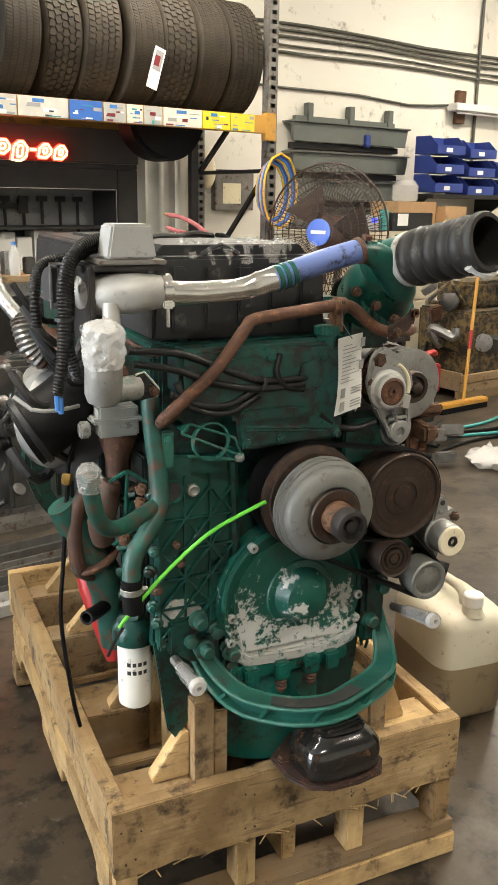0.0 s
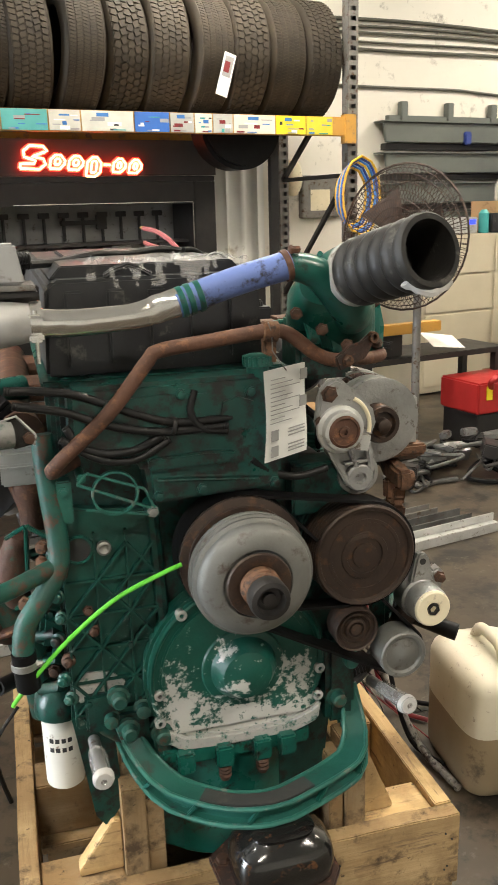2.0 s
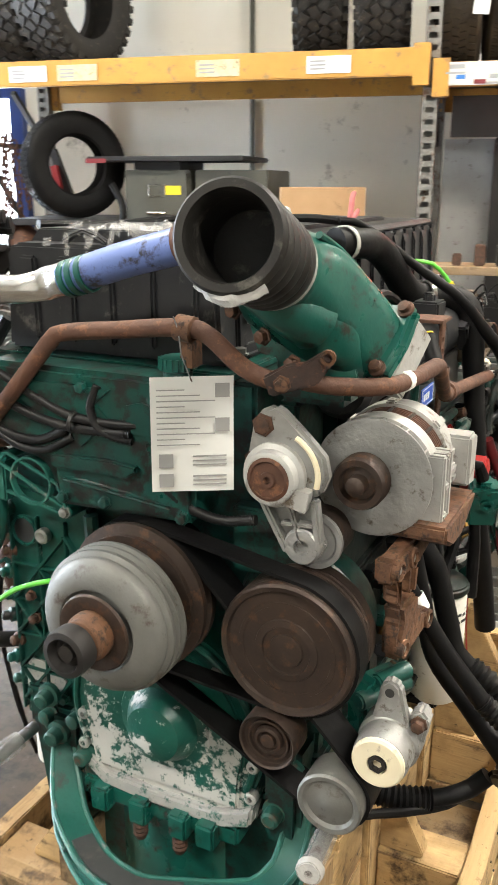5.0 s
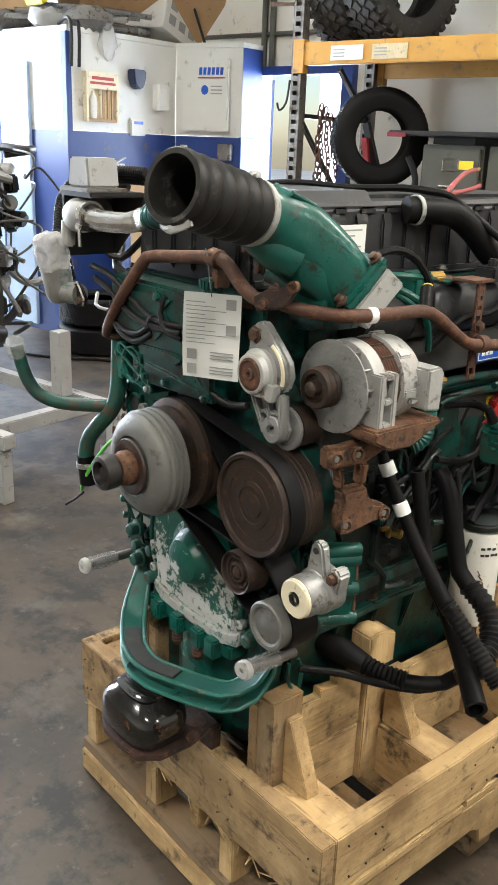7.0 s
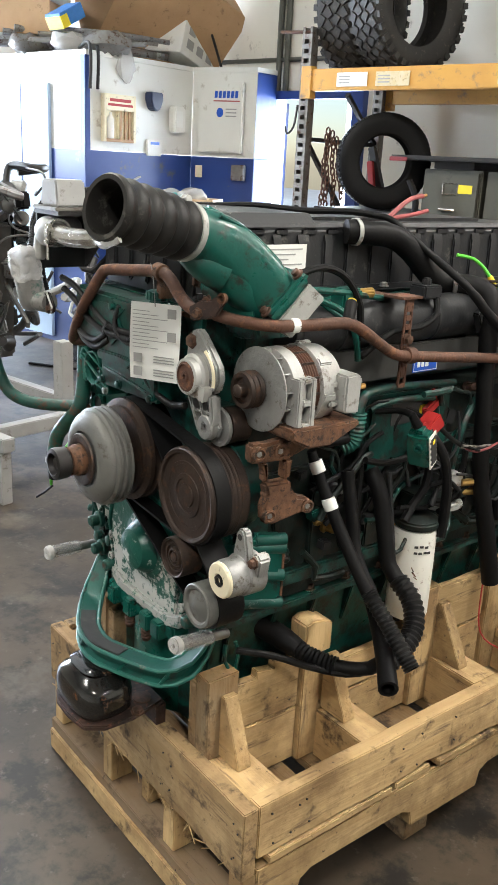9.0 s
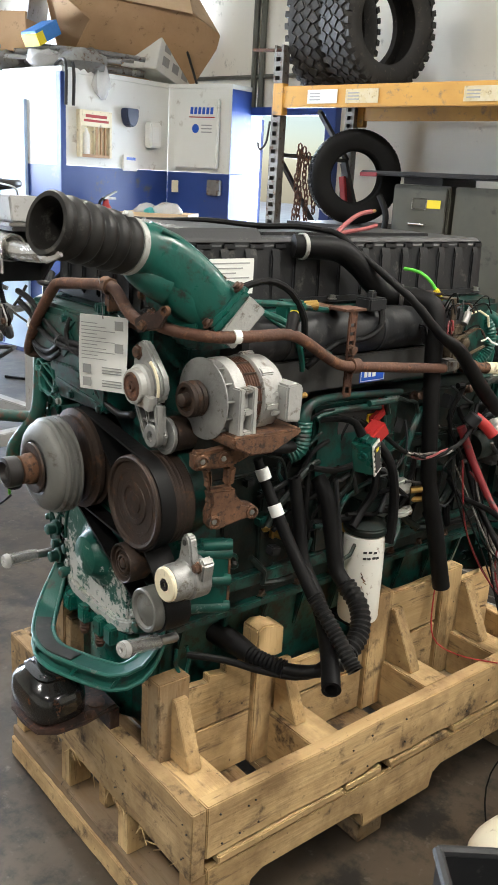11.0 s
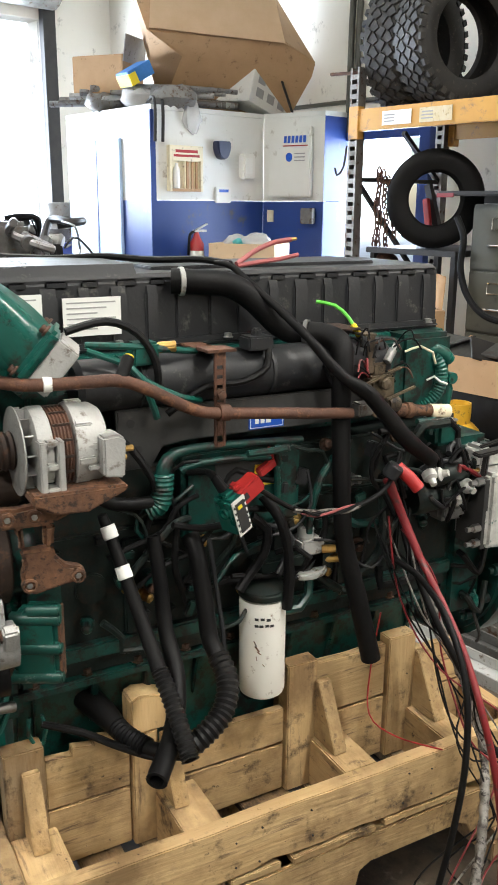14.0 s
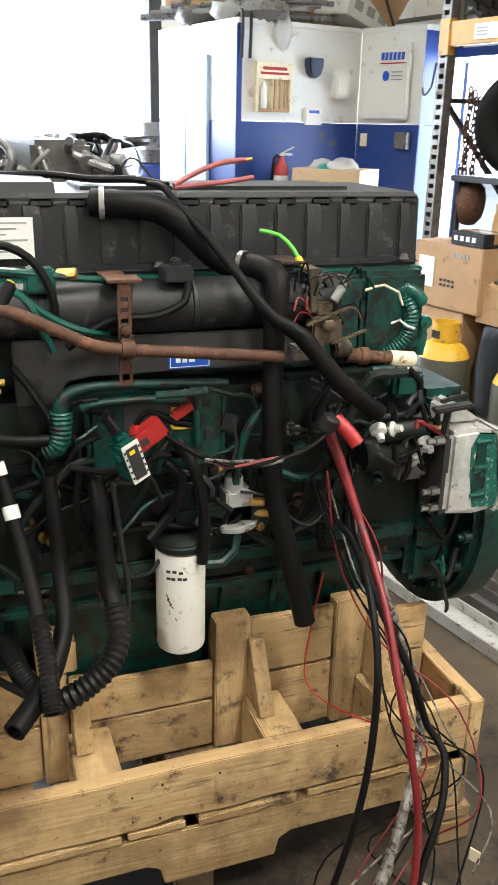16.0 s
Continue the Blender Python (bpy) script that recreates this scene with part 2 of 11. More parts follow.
    L.new(out, b.inputs["Base Color"])
    rr = N.new("ShaderNodeMapRange")
    rr.inputs["To Min"].default_value, rr.inputs["To Max"].default_value = max(0.03, rough - rough_var), min(1, rough + rough_var)
    L.new(big.outputs["Fac"], rr.inputs["Value"])
    L.new(rr.outputs[0], b.inputs["Roughness"])
    b.inputs["Metallic"].default_value = metal
    b.inputs["Coat Weight"].default_value = coat
    b.inputs["Specular IOR Level"].default_value = specular
    if bump:
        bp = N.new("ShaderNodeBump")
        bp.inputs["Strength"].default_value, bp.inputs["Distance"].default_value = bump, 0.004
        L.new(small.outputs["Fac"], bp.inputs["Height"])
        L.new(bp.outputs[0], b.inputs["Normal"])
    return m


def glow(name, colour, strength):
    m = bpy.data.materials.new(name)
    m.use_nodes = True
    b = m.node_tree.nodes["Principled BSDF"]
    b.inputs["Base Color"].default_value = (*colour, 1)
    b.inputs["Emission Color"].default_value = (*colour, 1)
    b.inputs["Emission Strength"].default_value = strength
    return m


def clear(name, colour, rough, alpha, bump=0.4, scale=30):
    """Thin plastic film or translucent plastic."""
    m = material(name, colour, rough, 0, tuple(min(1, c * 1.15) for c in colour), scale, 0.6, bump, scale * 3)
    b = m.node_tree.nodes["Principled BSDF"]
    b.inputs["Alpha"].default_value = alpha
    return m


M_GREEN = material("green_enamel", (0.007, 0.066, 0.052), 0.34, 0, (0.004, 0.026, 0.021), 11, 0.9, 0.18, 80, (0.012, 0.010, 0.009), 0.46, rough_var=0.2, dirt_scale=34)
M_GREEN2 = material("clean_green_enamel", (0.010, 0.105, 0.080), 0.30, 0, (0.006, 0.055, 0.043), 9, 0.8, 0.15, 60, (0.020, 0.016, 0.012), 0.26, rough_var=0.15, dirt_scale=28)
M_GREENL = material("rubbed_green_enamel", (0.030, 0.150, 0.118), 0.36, 0, (0.012, 0.080, 0.062), 14, 0.8, 0.2, 80, (0.16, 0.17, 0.15), 0.16, dirt_scale=40)
M_YOKE = material("rubbed_matt_green_enamel", (0.018, 0.118, 0.092), 0.46, 0, (0.010, 0.075, 0.058), 8, 0.9, 0.25, 70, (0.035, 0.045, 0.040), 0.24, dirt_scale=22, specular=0.4)
M_SPECK = material("green_enamel_flaking_to_white", (0.012, 0.125, 0.092), 0.36, 0, (0.009, 0.085, 0.064), 12, 0.8, 0.25, 80, (0.62, 0.63, 0.60), 0.20, dirt_scale=70)
M_FLAKE = material("flaking_green_enamel", (0.010, 0.092, 0.068), 0.34, 0, (0.006, 0.050, 0.038), 9, 0.8, 0.3, 90, (0.50, 0.50, 0.475), 0.0, dirt_scale=52, dirt_soft=0.07, specular=0.4,
                   worn=((0.03, 0.262, 0.36, 0.105, 0.29), (-0.110, 0.375, 0.060, 0.15, 0.18), (0.125, 0.375, 0.065, 0.100, 0.22), (-0.03, 0.345, 0.16, 0.07, 0.10), (-0.005, 0.392, 0.040, 0.032, 0.20), (-0.015, 0.455, 0.040, 0.035, 0.17)))
M_FLAKE2 = material("bare_aluminium_with_green_flakes", (0.46, 0.46, 0.44), 0.55, 0.2, (0.34, 0.34, 0.33), 18, 0.7, 0.4, 90, (0.011, 0.11, 0.08), 0.26, dirt_scale=46)
M_WORN = material("rubbed_pale_casting", (0.62, 0.62, 0.59), 0.55, 0.15, (0.25, 0.25, 0.23), 16, 0.8, 0.3, 80, (0.012, 0.085, 0.063), 0.10, dirt_scale=30)
M_SIDE = material("dusty_dark_plate", (0.055, 0.055, 0.053), 0.5, 0.1, (0.026, 0.026, 0.026), 9, 0.6, 0.1, 80, (0.075, 0.07, 0.06), 0.14, dirt_scale=20)
M_FLAKEG = material("chipped_green_enamel", (0.008, 0.076, 0.058), 0.38, 0, (0.005, 0.034, 0.027), 12, 0.9, 0.2, 80, (0.30, 0.30, 0.28), 0.10, dirt_scale=36, dirt_fall=(0.42, 0.16))
M_GREENRUST = material("green_enamel_with_rust", (0.011, 0.088, 0.066), 0.48, 0, (0.016, 0.040, 0.032), 20, 0.8, 0.35, 70, (0.085, 0.038, 0.023), 0.34, dirt_scale=30)
M_RUSTGREEN = material("rust_with_green_remains", (0.092, 0.043, 0.027), 0.7, 0, (0.045, 0.024, 0.017), 22, 0.8, 0.4, 90, (0.012, 0.085, 0.062), 0.26, dirt_scale=24)
M_BLACKP = material("black_plastic", (0.013, 0.014, 0.016), 0.48, 0, (0.028, 0.028, 0.029), 7, 0.6, 0.1, 120, (0.085, 0.08, 0.072), 0.12, dirt_scale=24, specular=0.4)
M_BLACKR = material("black_rubber", (0.0045, 0.0045, 0.0050), 0.5, 0, (0.010, 0.0095, 0.009), 18, 0.6, 0.15, 90, specular=0.16)
M_LOOM = material("dusty_split_loom", (0.007, 0.007, 0.0075), 0.46, 0, (0.013, 0.012, 0.011), 12, 0.6, 0.1, 90, (0.05, 0.043, 0.035), 0.03, dirt_scale=12, specular=0.3)
M_BELLOWS = material("dusty_black_rubber", (0.011, 0.0105, 0.010), 0.5, 0, (0.030, 0.028, 0.025), 9, 0.7, 0.2, 70, (0.085, 0.080, 0.070), 0.10, dirt_scale=26, specular=0.3)
M_BLACKG = material("glossy_black_paint", (0.008, 0.008, 0.008), 0.16, 0, (0.02, 0.018, 0.015), 14, 0.5, 0.05, 50, (0.10, 0.045, 0.02), 0.12, coat=0.4)
M_GRIME = material("oily_dark_casting", (0.009, 0.019, 0.016), 0.5, 0.0, (0.005, 0.007, 0.006), 13, 0.85, 0.35, 55, (0.022, 0.016, 0.011), 0.34, specular=0.35)
M_RUST = material("rusty_pipe", (0.115, 0.050, 0.028), 0.72, 0.0, (0.055, 0.027, 0.018), 16, 0.85, 0.35, 120, (0.19, 0.085, 0.04), 0.25)
M_RUSTO = material("orange_rust", (0.17, 0.080, 0.038), 0.8, 0.0, (0.06, 0.030, 0.018), 26, 0.9, 0.5, 110, (0.030, 0.018, 0.012), 0.34)
M_PULLEY = material("browned_steel", (0.060, 0.040, 0.030), 0.5, 0.45, (0.028, 0.021, 0.018), 14, 0.8, 0.2, 130, (0.10, 0.052, 0.03), 0.25)
M_DRUM = material("grey_fan_hub", (0.185, 0.185, 0.172), 0.5, 0.25, (0.115, 0.115, 0.103), 9, 0.7, 0.14, 160, (0.075, 0.058, 0.045), 0.22, dirt_scale=20)
M_ALU = material("cast_aluminium", (0.36, 0.36, 0.35), 0.46, 0.5, (0.21, 0.21, 0.20), 12, 0.7, 0.35, 120, (0.12, 0.10, 0.08), 0.16, dirt_scale=44)
M_ALUW = material("pale_aluminium", (0.48, 0.48, 0.46), 0.5, 0.25, (0.30, 0.30, 0.285), 10, 0.6, 0.25, 120, (0.14, 0.11, 0.08), 0.18, dirt_scale=30)
M_NECK = material("grimy_cast_aluminium", (0.30, 0.295, 0.28), 0.5, 0.3, (0.17, 0.165, 0.155), 14, 0.8, 0.25, 110, (0.020, 0.085, 0.065), 0.14, dirt_scale=16)
M_SOOT = material("sooty_aluminium", (0.46, 0.45, 0.42), 0.5, 0.3, (0.22, 0.215, 0.20), 5, 0.8, 0.15, 120, (0.20, 0.18, 0.16), 0.15, dirt_scale=14)
M_RUSTD = material("dark_rusty_plate", (0.060, 0.030, 0.021), 0.6, 0.1, (0.016, 0.013, 0.012), 26, 0.9, 0.4, 110, (0.15, 0.06, 0.035), 0.2)
M_SILVER = material("bright_steel_tube", (0.72, 0.71, 0.68), 0.2, 0.95, (0.5, 0.47, 0.42), 6, 0.5, 0.08, 90, rough_var=0.1)
M_STEEL = material("worn_steel", (0.32, 0.32, 0.32), 0.38, 0.8, (0.16, 0.15, 0.14), 9, 0.7, 0.2, 90, (0.10, 0.06, 0.04), 0.25)
M_BRONZE = material("tarnished_bronze", (0.150, 0.115, 0.072), 0.55, 0.35, (0.060, 0.046, 0.032), 24, 0.85, 0.35, 110, (0.030, 0.024, 0.020), 0.30, dirt_scale=34)
M_BOLT = material("rusty_bolt", (0.11, 0.052, 0.03), 0.65, 0.2, (0.035, 0.024, 0.018), 70, 0.85, 0.2, 200)
M_BOLTG = material("zinc_bolt", (0.38, 0.38, 0.36), 0.4, 0.7, (0.2, 0.2, 0.18), 60, 0.7, 0.2, 200)
M_BLUE = material("blue_hose", (0.13, 0.19, 0.44), 0.45, 0, (0.09, 0.135, 0.32), 9, 0.7, 0.15, 70, (0.03, 0.03, 0.04), 0.30, dirt_scale=26)
M_PAPER = material("white_paper", (0.84, 0.84, 0.81), 0.6, 0, (0.78, 0.78, 0.74), 6, 0.4, 0.05, 40)
M_INK = material("black_ink", (0.03, 0.03, 0.03), 0.6, 0, None, 20, 0.3, 0)
M_INKG = material("grey_print", (0.36, 0.36, 0.35), 0.6, 0, None, 20, 0.3, 0)
M_FILTER = material("white_filter_paint", (0.78, 0.77, 0.71), 0.35, 0, (0.70, 0.68, 0.61), 6, 0.6, 0.05, 60, (0.20, 0.115, 0.07), 0.06, dirt_scale=40)
M_RED = material("red_plastic", (0.39, 0.022, 0.021), 0.42, 0, (0.30, 0.018, 0.016), 12, 0.5, 0.1, 70)
M_REDC = material("red_cable", (0.20, 0.016, 0.020), 0.45, 0, (0.2, 0.016, 0.018), 16, 0.6, 0.1, 70, (0.07, 0.04, 0.035), 0.2)
M_PINK = material("pink_cable", (0.34, 0.085, 0.085), 0.5, 0, (0.22, 0.055, 0.055), 16, 0.5, 0.1, 70, (0.06, 0.03, 0.03), 0.2)
M_YEL = material("yellow_paint", (0.72, 0.42, 0.03), 0.42, 0, (0.52, 0.28, 0.02), 8, 0.6, 0.1, 70, (0.14, 0.09, 0.05), 0.15)
M_LIME = material("lime_cable", (0.14, 0.62, 0.055), 0.4, 0, (0.11, 0.50, 0.045), 20, 0.4, 0.05)
M_BRASS = material("brass", (0.55, 0.36, 0.11), 0.36, 0.9, (0.3, 0.18, 0.06), 22, 0.7, 0.15, 90)
M_TAN = material("tan_plastic", (0.42, 0.25, 0.11), 0.5, 0, (0.3, 0.17, 0.08), 12, 0.6, 0.1, 60)
M_CREAM = material("cream_cap", (0.80, 0.72, 0.52), 0.45, 0, (0.66, 0.58, 0.4), 10, 0.5, 0.08, 60, (0.2, 0.14, 0.08), 0.1)
M_SLEEVE = clear("scuffed_clear_sleeve", (0.50, 0.49, 0.47), 0.18, 0.34, 0.6, 70)
M_WRAP = clear("clear_film", (0.70, 0.69, 0.66), 0.16, 0.55, 0.9, 60)
M_CLING = clear("cling_film", (0.80, 0.79, 0.77), 0.10, 0.20, 0.9, 60)
M_FILM = clear("thin_clear_film", (0.8, 0.79, 0.76), 0.12, 0.35)
M_JUG = material("milky_plastic", (0.66, 0.62, 0.50), 0.42, 0, (0.56, 0.51, 0.38), 5, 0.7, 0.12, 50, (0.26, 0.20, 0.14), 0.06, dirt_scale=30)
M_TAPE = material("worn_silver_tape", (0.30, 0.285, 0.26), 0.5, 0.2, (0.10, 0.085, 0.07), 40, 0.9, 0.4, 90, (0.03, 0.022, 0.02), 0.42, dirt_scale=60)
M_TYRE = material("tyre_rubber", (0.020, 0.019, 0.018), 0.62, 0, (0.042, 0.038, 0.033), 10, 0.7, 0.2, 90, (0.10, 0.085, 0.065), 0.14, vary=0.25)
M_TYREB = material("dusty_tyre_rubber", (0.030, 0.024, 0.018), 0.7, 0, (0.060, 0.047, 0.032), 9, 0.8, 0.2, 90, vary=0.3, specular=0.3)
M_WALL = material("cream_wall_paint", (0.78, 0.75, 0.67), 0.6, 0, (0.72, 0.68, 0.59), 1.6, 0.6, 0.08, 30, (0.36, 0.33, 0.28), 0.07)
M_CEIL = material("dull_ceiling_board", (0.55, 0.53, 0.48), 0.8, 0, (0.45, 0.43, 0.39), 2.0, 0.6, 0.1, 30)
M_WHITEP = material("white_cabin_panel", (0.76, 0.76, 0.72), 0.4, 0, (0.68, 0.67, 0.62), 1.8, 0.6, 0.05, 30, (0.4, 0.36, 0.3), 0.08)
M_NAVY = material("navy_paint", (0.022, 0.055, 0.24), 0.4, 0, (0.015, 0.04, 0.17), 2.0, 0.6, 0.05, 40, (0.08, 0.08, 0.1), 0.08)
M_BINB = material("blue_bin_plastic", (0.03, 0.055, 0.26), 0.4, 0, (0.02, 0.04, 0.18), 6, 0.5, 0.08, 60)
M_ORANGE = material("orange_rack_paint", (0.60, 0.325, 0.060), 0.45, 0, (0.47, 0.235, 0.042), 4, 0.7, 0.1, 60, (0.24, 0.15, 0.08), 0.22)
M_GALV = material("grey_rack_steel", (0.26, 0.25, 0.23), 0.45, 0.5, (0.13, 0.12, 0.11), 8, 0.7, 0.15, 70, (0.10, 0.055, 0.03), 0.28)
M_DARKST = material("dark_steel", (0.020, 0.019, 0.019), 0.45, 0.3, (0.040, 0.036, 0.033), 9, 0.7, 0.15, 70)
M_CABGREY = material("grey_green_enamel", (0.092, 0.090, 0.070), 0.45, 0.1, (0.065, 0.063, 0.052), 4, 0.6, 0.08, 60, (0.05, 0.045, 0.04), 0.12)
M_PANELG = material("grey_steel_panel", (0.15, 0.165, 0.15), 0.5, 0.2, (0.11, 0.12, 0.11), 4, 0.6, 0.08, 60)
M_PANELL = material("pale_grey_plastic", (0.36, 0.36, 0.35), 0.5, 0, (0.27, 0.27, 0.26), 7, 0.6, 0.08, 60, (0.12, 0.10, 0.08), 0.14)
M_LABW = material("yellowed_label", (0.58, 0.47, 0.25), 0.55, 0, (0.66, 0.60, 0.46), 14, 0.8, 0.05, 40, (0.30, 0.20, 0.08), 0.22)
M_CARDL = material("pale_cardboard", (0.66, 0.49, 0.31), 0.8, 0, (0.56, 0.40, 0.25), 3, 0.6, 0.1, 60, (0.36, 0.25, 0.15), 0.08)
M_CARD = material("brown_cardboard", (0.46, 0.29, 0.15), 0.75, 0, (0.38, 0.23, 0.115), 5, 0.6, 0.1, 50, (0.25, 0.15, 0.08), 0.1)
M_BEIGE = material("beige_cabinet_paint", (0.56, 0.50, 0.37), 0.5, 0, (0.48, 0.42, 0.3), 4, 0.5, 0.06, 50)
M_PALEBLUE = material("label_blue", (0.05, 0.20, 0.55), 0.5, 0, None, 20, 0.3, 0)
M_LABY = material("label_yellow", (0.85, 0.68, 0.02), 0.5, 0, (0.75, 0.58, 0.02), 12, 0.5, 0)
M_TEAL = material("teal_plastic", (0.05, 0.34, 0.33), 0.45, 0, None, 12, 0.4, 0.05)
M_BADGE = material("blue_badge", (0.02, 0.10, 0.55), 0.3, 0, None, 12, 0.2, 0)
M_WHITE = material("white_plastic", (0.80, 0.79, 0.75), 0.4, 0, (0.74, 0.73, 0.68), 8, 0.4, 0.05)
M_OLDYEL = material("greasy_yellow_engine", (0.20, 0.135, 0.05), 0.6, 0, (0.055, 0.04, 0.022), 14, 0.9, 0.3, 50, (0.02, 0.017, 0.014), 0.56, dirt_scale=18)
M_PILE = material("greasy_grey_metal", (0.12, 0.12, 0.115), 0.45, 0.4, (0.05, 0.048, 0.045), 9, 0.8, 0.3, 60, (0.09, 0.06, 0.04), 0.2, vary=0.4)
M_SIGNB = material("brown_grey_board", (0.062, 0.056, 0.050), 0.6, 0, (0.045, 0.040, 0.036), 4, 0.6, 0.08, 40)
M_BAG = material("black_bag_film", (0.006, 0.006, 0.0065), 0.36, 0, (0.012, 0.012, 0.012), 9, 0.5, 0.6, 14, specular=0.25)


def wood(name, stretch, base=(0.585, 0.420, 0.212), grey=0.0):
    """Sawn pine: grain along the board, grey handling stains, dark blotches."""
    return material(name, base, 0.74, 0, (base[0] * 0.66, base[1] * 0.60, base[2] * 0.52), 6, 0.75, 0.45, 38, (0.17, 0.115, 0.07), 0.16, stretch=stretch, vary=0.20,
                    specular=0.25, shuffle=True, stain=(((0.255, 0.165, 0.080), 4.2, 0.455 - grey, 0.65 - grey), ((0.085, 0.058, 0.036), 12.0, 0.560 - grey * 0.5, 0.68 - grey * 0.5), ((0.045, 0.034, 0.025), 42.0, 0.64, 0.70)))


M_WX = wood("sawn_pine_x", (0.30, 3.2, 3.2))
M_WY = wood("sawn_pine_y", (3.2, 0.30, 3.2))
M_WZ = wood("sawn_pine_z", (3.2, 3.2, 0.30))
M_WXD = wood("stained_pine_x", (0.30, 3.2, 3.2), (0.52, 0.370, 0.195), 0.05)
# darker copy of sawn_pine_y: the shade of the crate's left side as colour
M_WYD = wood("shaded_pine_y", (3.2, 0.30, 3.2), (0.43, 0.310, 0.165), 0.07)
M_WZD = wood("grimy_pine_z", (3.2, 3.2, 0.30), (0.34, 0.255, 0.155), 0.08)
# grimy pine, darkened further for shade on the crate's under and left parts
M_WUNDER = wood("grimy_shaded_pine", (0.30, 3.2, 3.2), (0.36, 0.28, 0.18), 0.10)
M_WDARK = wood("weathered_pine_x", (0.22, 2.4, 2.4), (0.30, 0.22, 0.14))
M_FLOOR = material("worn_concrete", (0.086, 0.065, 0.044), 0.40, 0, (0.036, 0.029, 0.021), 1.7, 0.95, 0.14, 22, (0.018, 0.016, 0.0135), 0.42, rough_var=0.18, contrast=0.32, dirt_scale=5.0, specular=0.42,
                   stain=(((0.125, 0.108, 0.086), 26.0, 0.60, 0.74), ((0.100, 0.086, 0.068), 3.1, 0.57, 0.72), ((0.016, 0.014, 0.012), 9.0, 0.585, 0.70), ((0.012, 0.011, 0.010), 48.0, 0.66, 0.72)))

# ---------- the hall ----------
g = G().box(-7.4, 11.4, -6.4, 7.0, -0.2, 0)
solo("floor", g, M_FLOOR, "worn grey concrete floor with oil stains", "floor", kind="structure", room=True)
g = G().box(-60, -7.4, -40, 60, -0.25, -0.02)
solo("ground", g, material("outside_paving", (0.42, 0.41, 0.38), 0.8, 0, None, 0.6, 0.5, 0.1), "pale paved yard outside the doors", "ground", kind="structure", room=True)
g = G().box(-7.4, 60, 7.0, 60, -0.25, -0.02)
solo("ground", g, bpy.data.materials["outside_paving"], "pale paved yard behind the hall", "ground", kind="structure", room=True)
g = G().box(-7.4, -3.04, 6.78, 7.0, 0, 4.8).box(-2.04, 11.4, 6.78, 7.0, 0, 4.8).box(-3.04, -2.04, 6.78, 7.0, 2.28, 4.8)
solo("wall_north", g, M_WALL, "cream painted block wall with stains", "wall", kind="structure", room=True)
g = G().box(-7.4, -7.1, 5.82, 6.78, 0, 4.8).box(-7.4, -7.1, 1.1, 5.82, 3.75, 4.8).box(-7.4, -7.1, -6.4, 1.1, 0, 4.8)
solo("wall_west", g, M_WALL, "pale wall round the open roller door", "wall", kind="structure", room=True)
g = G().box(11.1, 11.4, -6.1, 6.78, 0, 4.8)
solo("wall_east", g, M_WALL, "plain pale wall", "wall", kind="structure", room=True)
g = G().box(-7.1, 11.4, -6.4, -6.1, 0, 4.8)
solo("wall_south", g, M_WALL, "plain pale wall", "wall", kind="structure", room=True)
g = G().box(-7.4, 11.4, -6.4, 7.0, 4.8, 5.0)
solo("ceiling", g, M_CEIL, "dull ceiling boards", "ceiling", kind="structure", room=True)
for lu, lv in LAMPS:
    cl = thing("ceiling_light", (lu, lv, 4.30), "fluorescent ceiling light with a white tray", "ceiling light", "ceiling lights", room=True)
    part("tray", G().box(lu - 0.64, lu + 0.64, lv - 0.16, lv + 0.16, 4.31, 4.38), M_WHITE, cl, bevel=0.006)
    part("hanger", G().box(lu - 0.5, lu - 0.48, lv - 0.01, lv + 0.01, 4.38, 4.8).box(lu + 0.48, lu + 0.5, lv - 0.01, lv + 0.01, 4.38, 4.8), M_GALV, cl)

# roller door: jambs, lintel and the bright yard behind
rd = thing("roller_door", (-7.1, 3.4, 0), "wide open roller door with steel jambs and bright daylight", "roller door", kind="structure", room=True)
part("jamb", G().box(-7.16, -7.0, 5.82, 5.98, 0, 3.9), M_DARKST, rd, bevel=0.004)
part("jamb", G().box(-7.16, -7.0, 0.94, 1.1, 0, 3.9), M_DARKST, rd, bevel=0.004)
part("curtain_roll", G().cyl((-6.95, 0.95, 4.1), (-6.95, 5.95, 4.1), 0.26, 20), M_GALV, rd)
g = G().box(-30, -29.8, -25, 40, -0.2, 10)
solo("backdrop", g, glow("overcast_distance", (0.90, 0.96, 1.0), 5.0), "plain bright overcast distance beyond the yard", "backdrop", kind="structure", room=True)
g = G().box(-14, 20, 24, 24.2, -0.2, 12)
solo("backdrop", g, bpy.data.materials["overcast_distance"], "plain bright overcast distance behind the hall", "backdrop", kind="structure", room=True)

# side door in the back wall
sd = thing("door_1", (-2.54, 6.78, 0), "open doorway with a blue painted steel frame", "doorway", kind="structure", room=True)
part("frame_post", G().box(-3.18, -3.0, 6.70, 6.80, 0, 2.33), M_NAVY, sd, bevel=0.004)
part("frame_post", G().box(-2.08, -1.97, 6.70, 6.80, 0, 2.33), M_NAVY, sd, bevel=0.004)
part("frame_head", G().box(-3.0, -2.08, 6.70, 6.80, 2.26, 2.33), M_NAVY, sd, bevel=0.004)
dl = part("door_leaf", G().box(-3.96, -3.06, 7.03, 7.07, 0.02, 2.25), M_NAVY, sd, "blue door leaf swung right back", bevel=0.004)
part("door_handle", G().tube([(-3.86, 7.07, 1.02), (-3.86, 7.12, 1.02), (-3.75, 7.12, 1.02)], 0.011, 8), M_STEEL, dl)

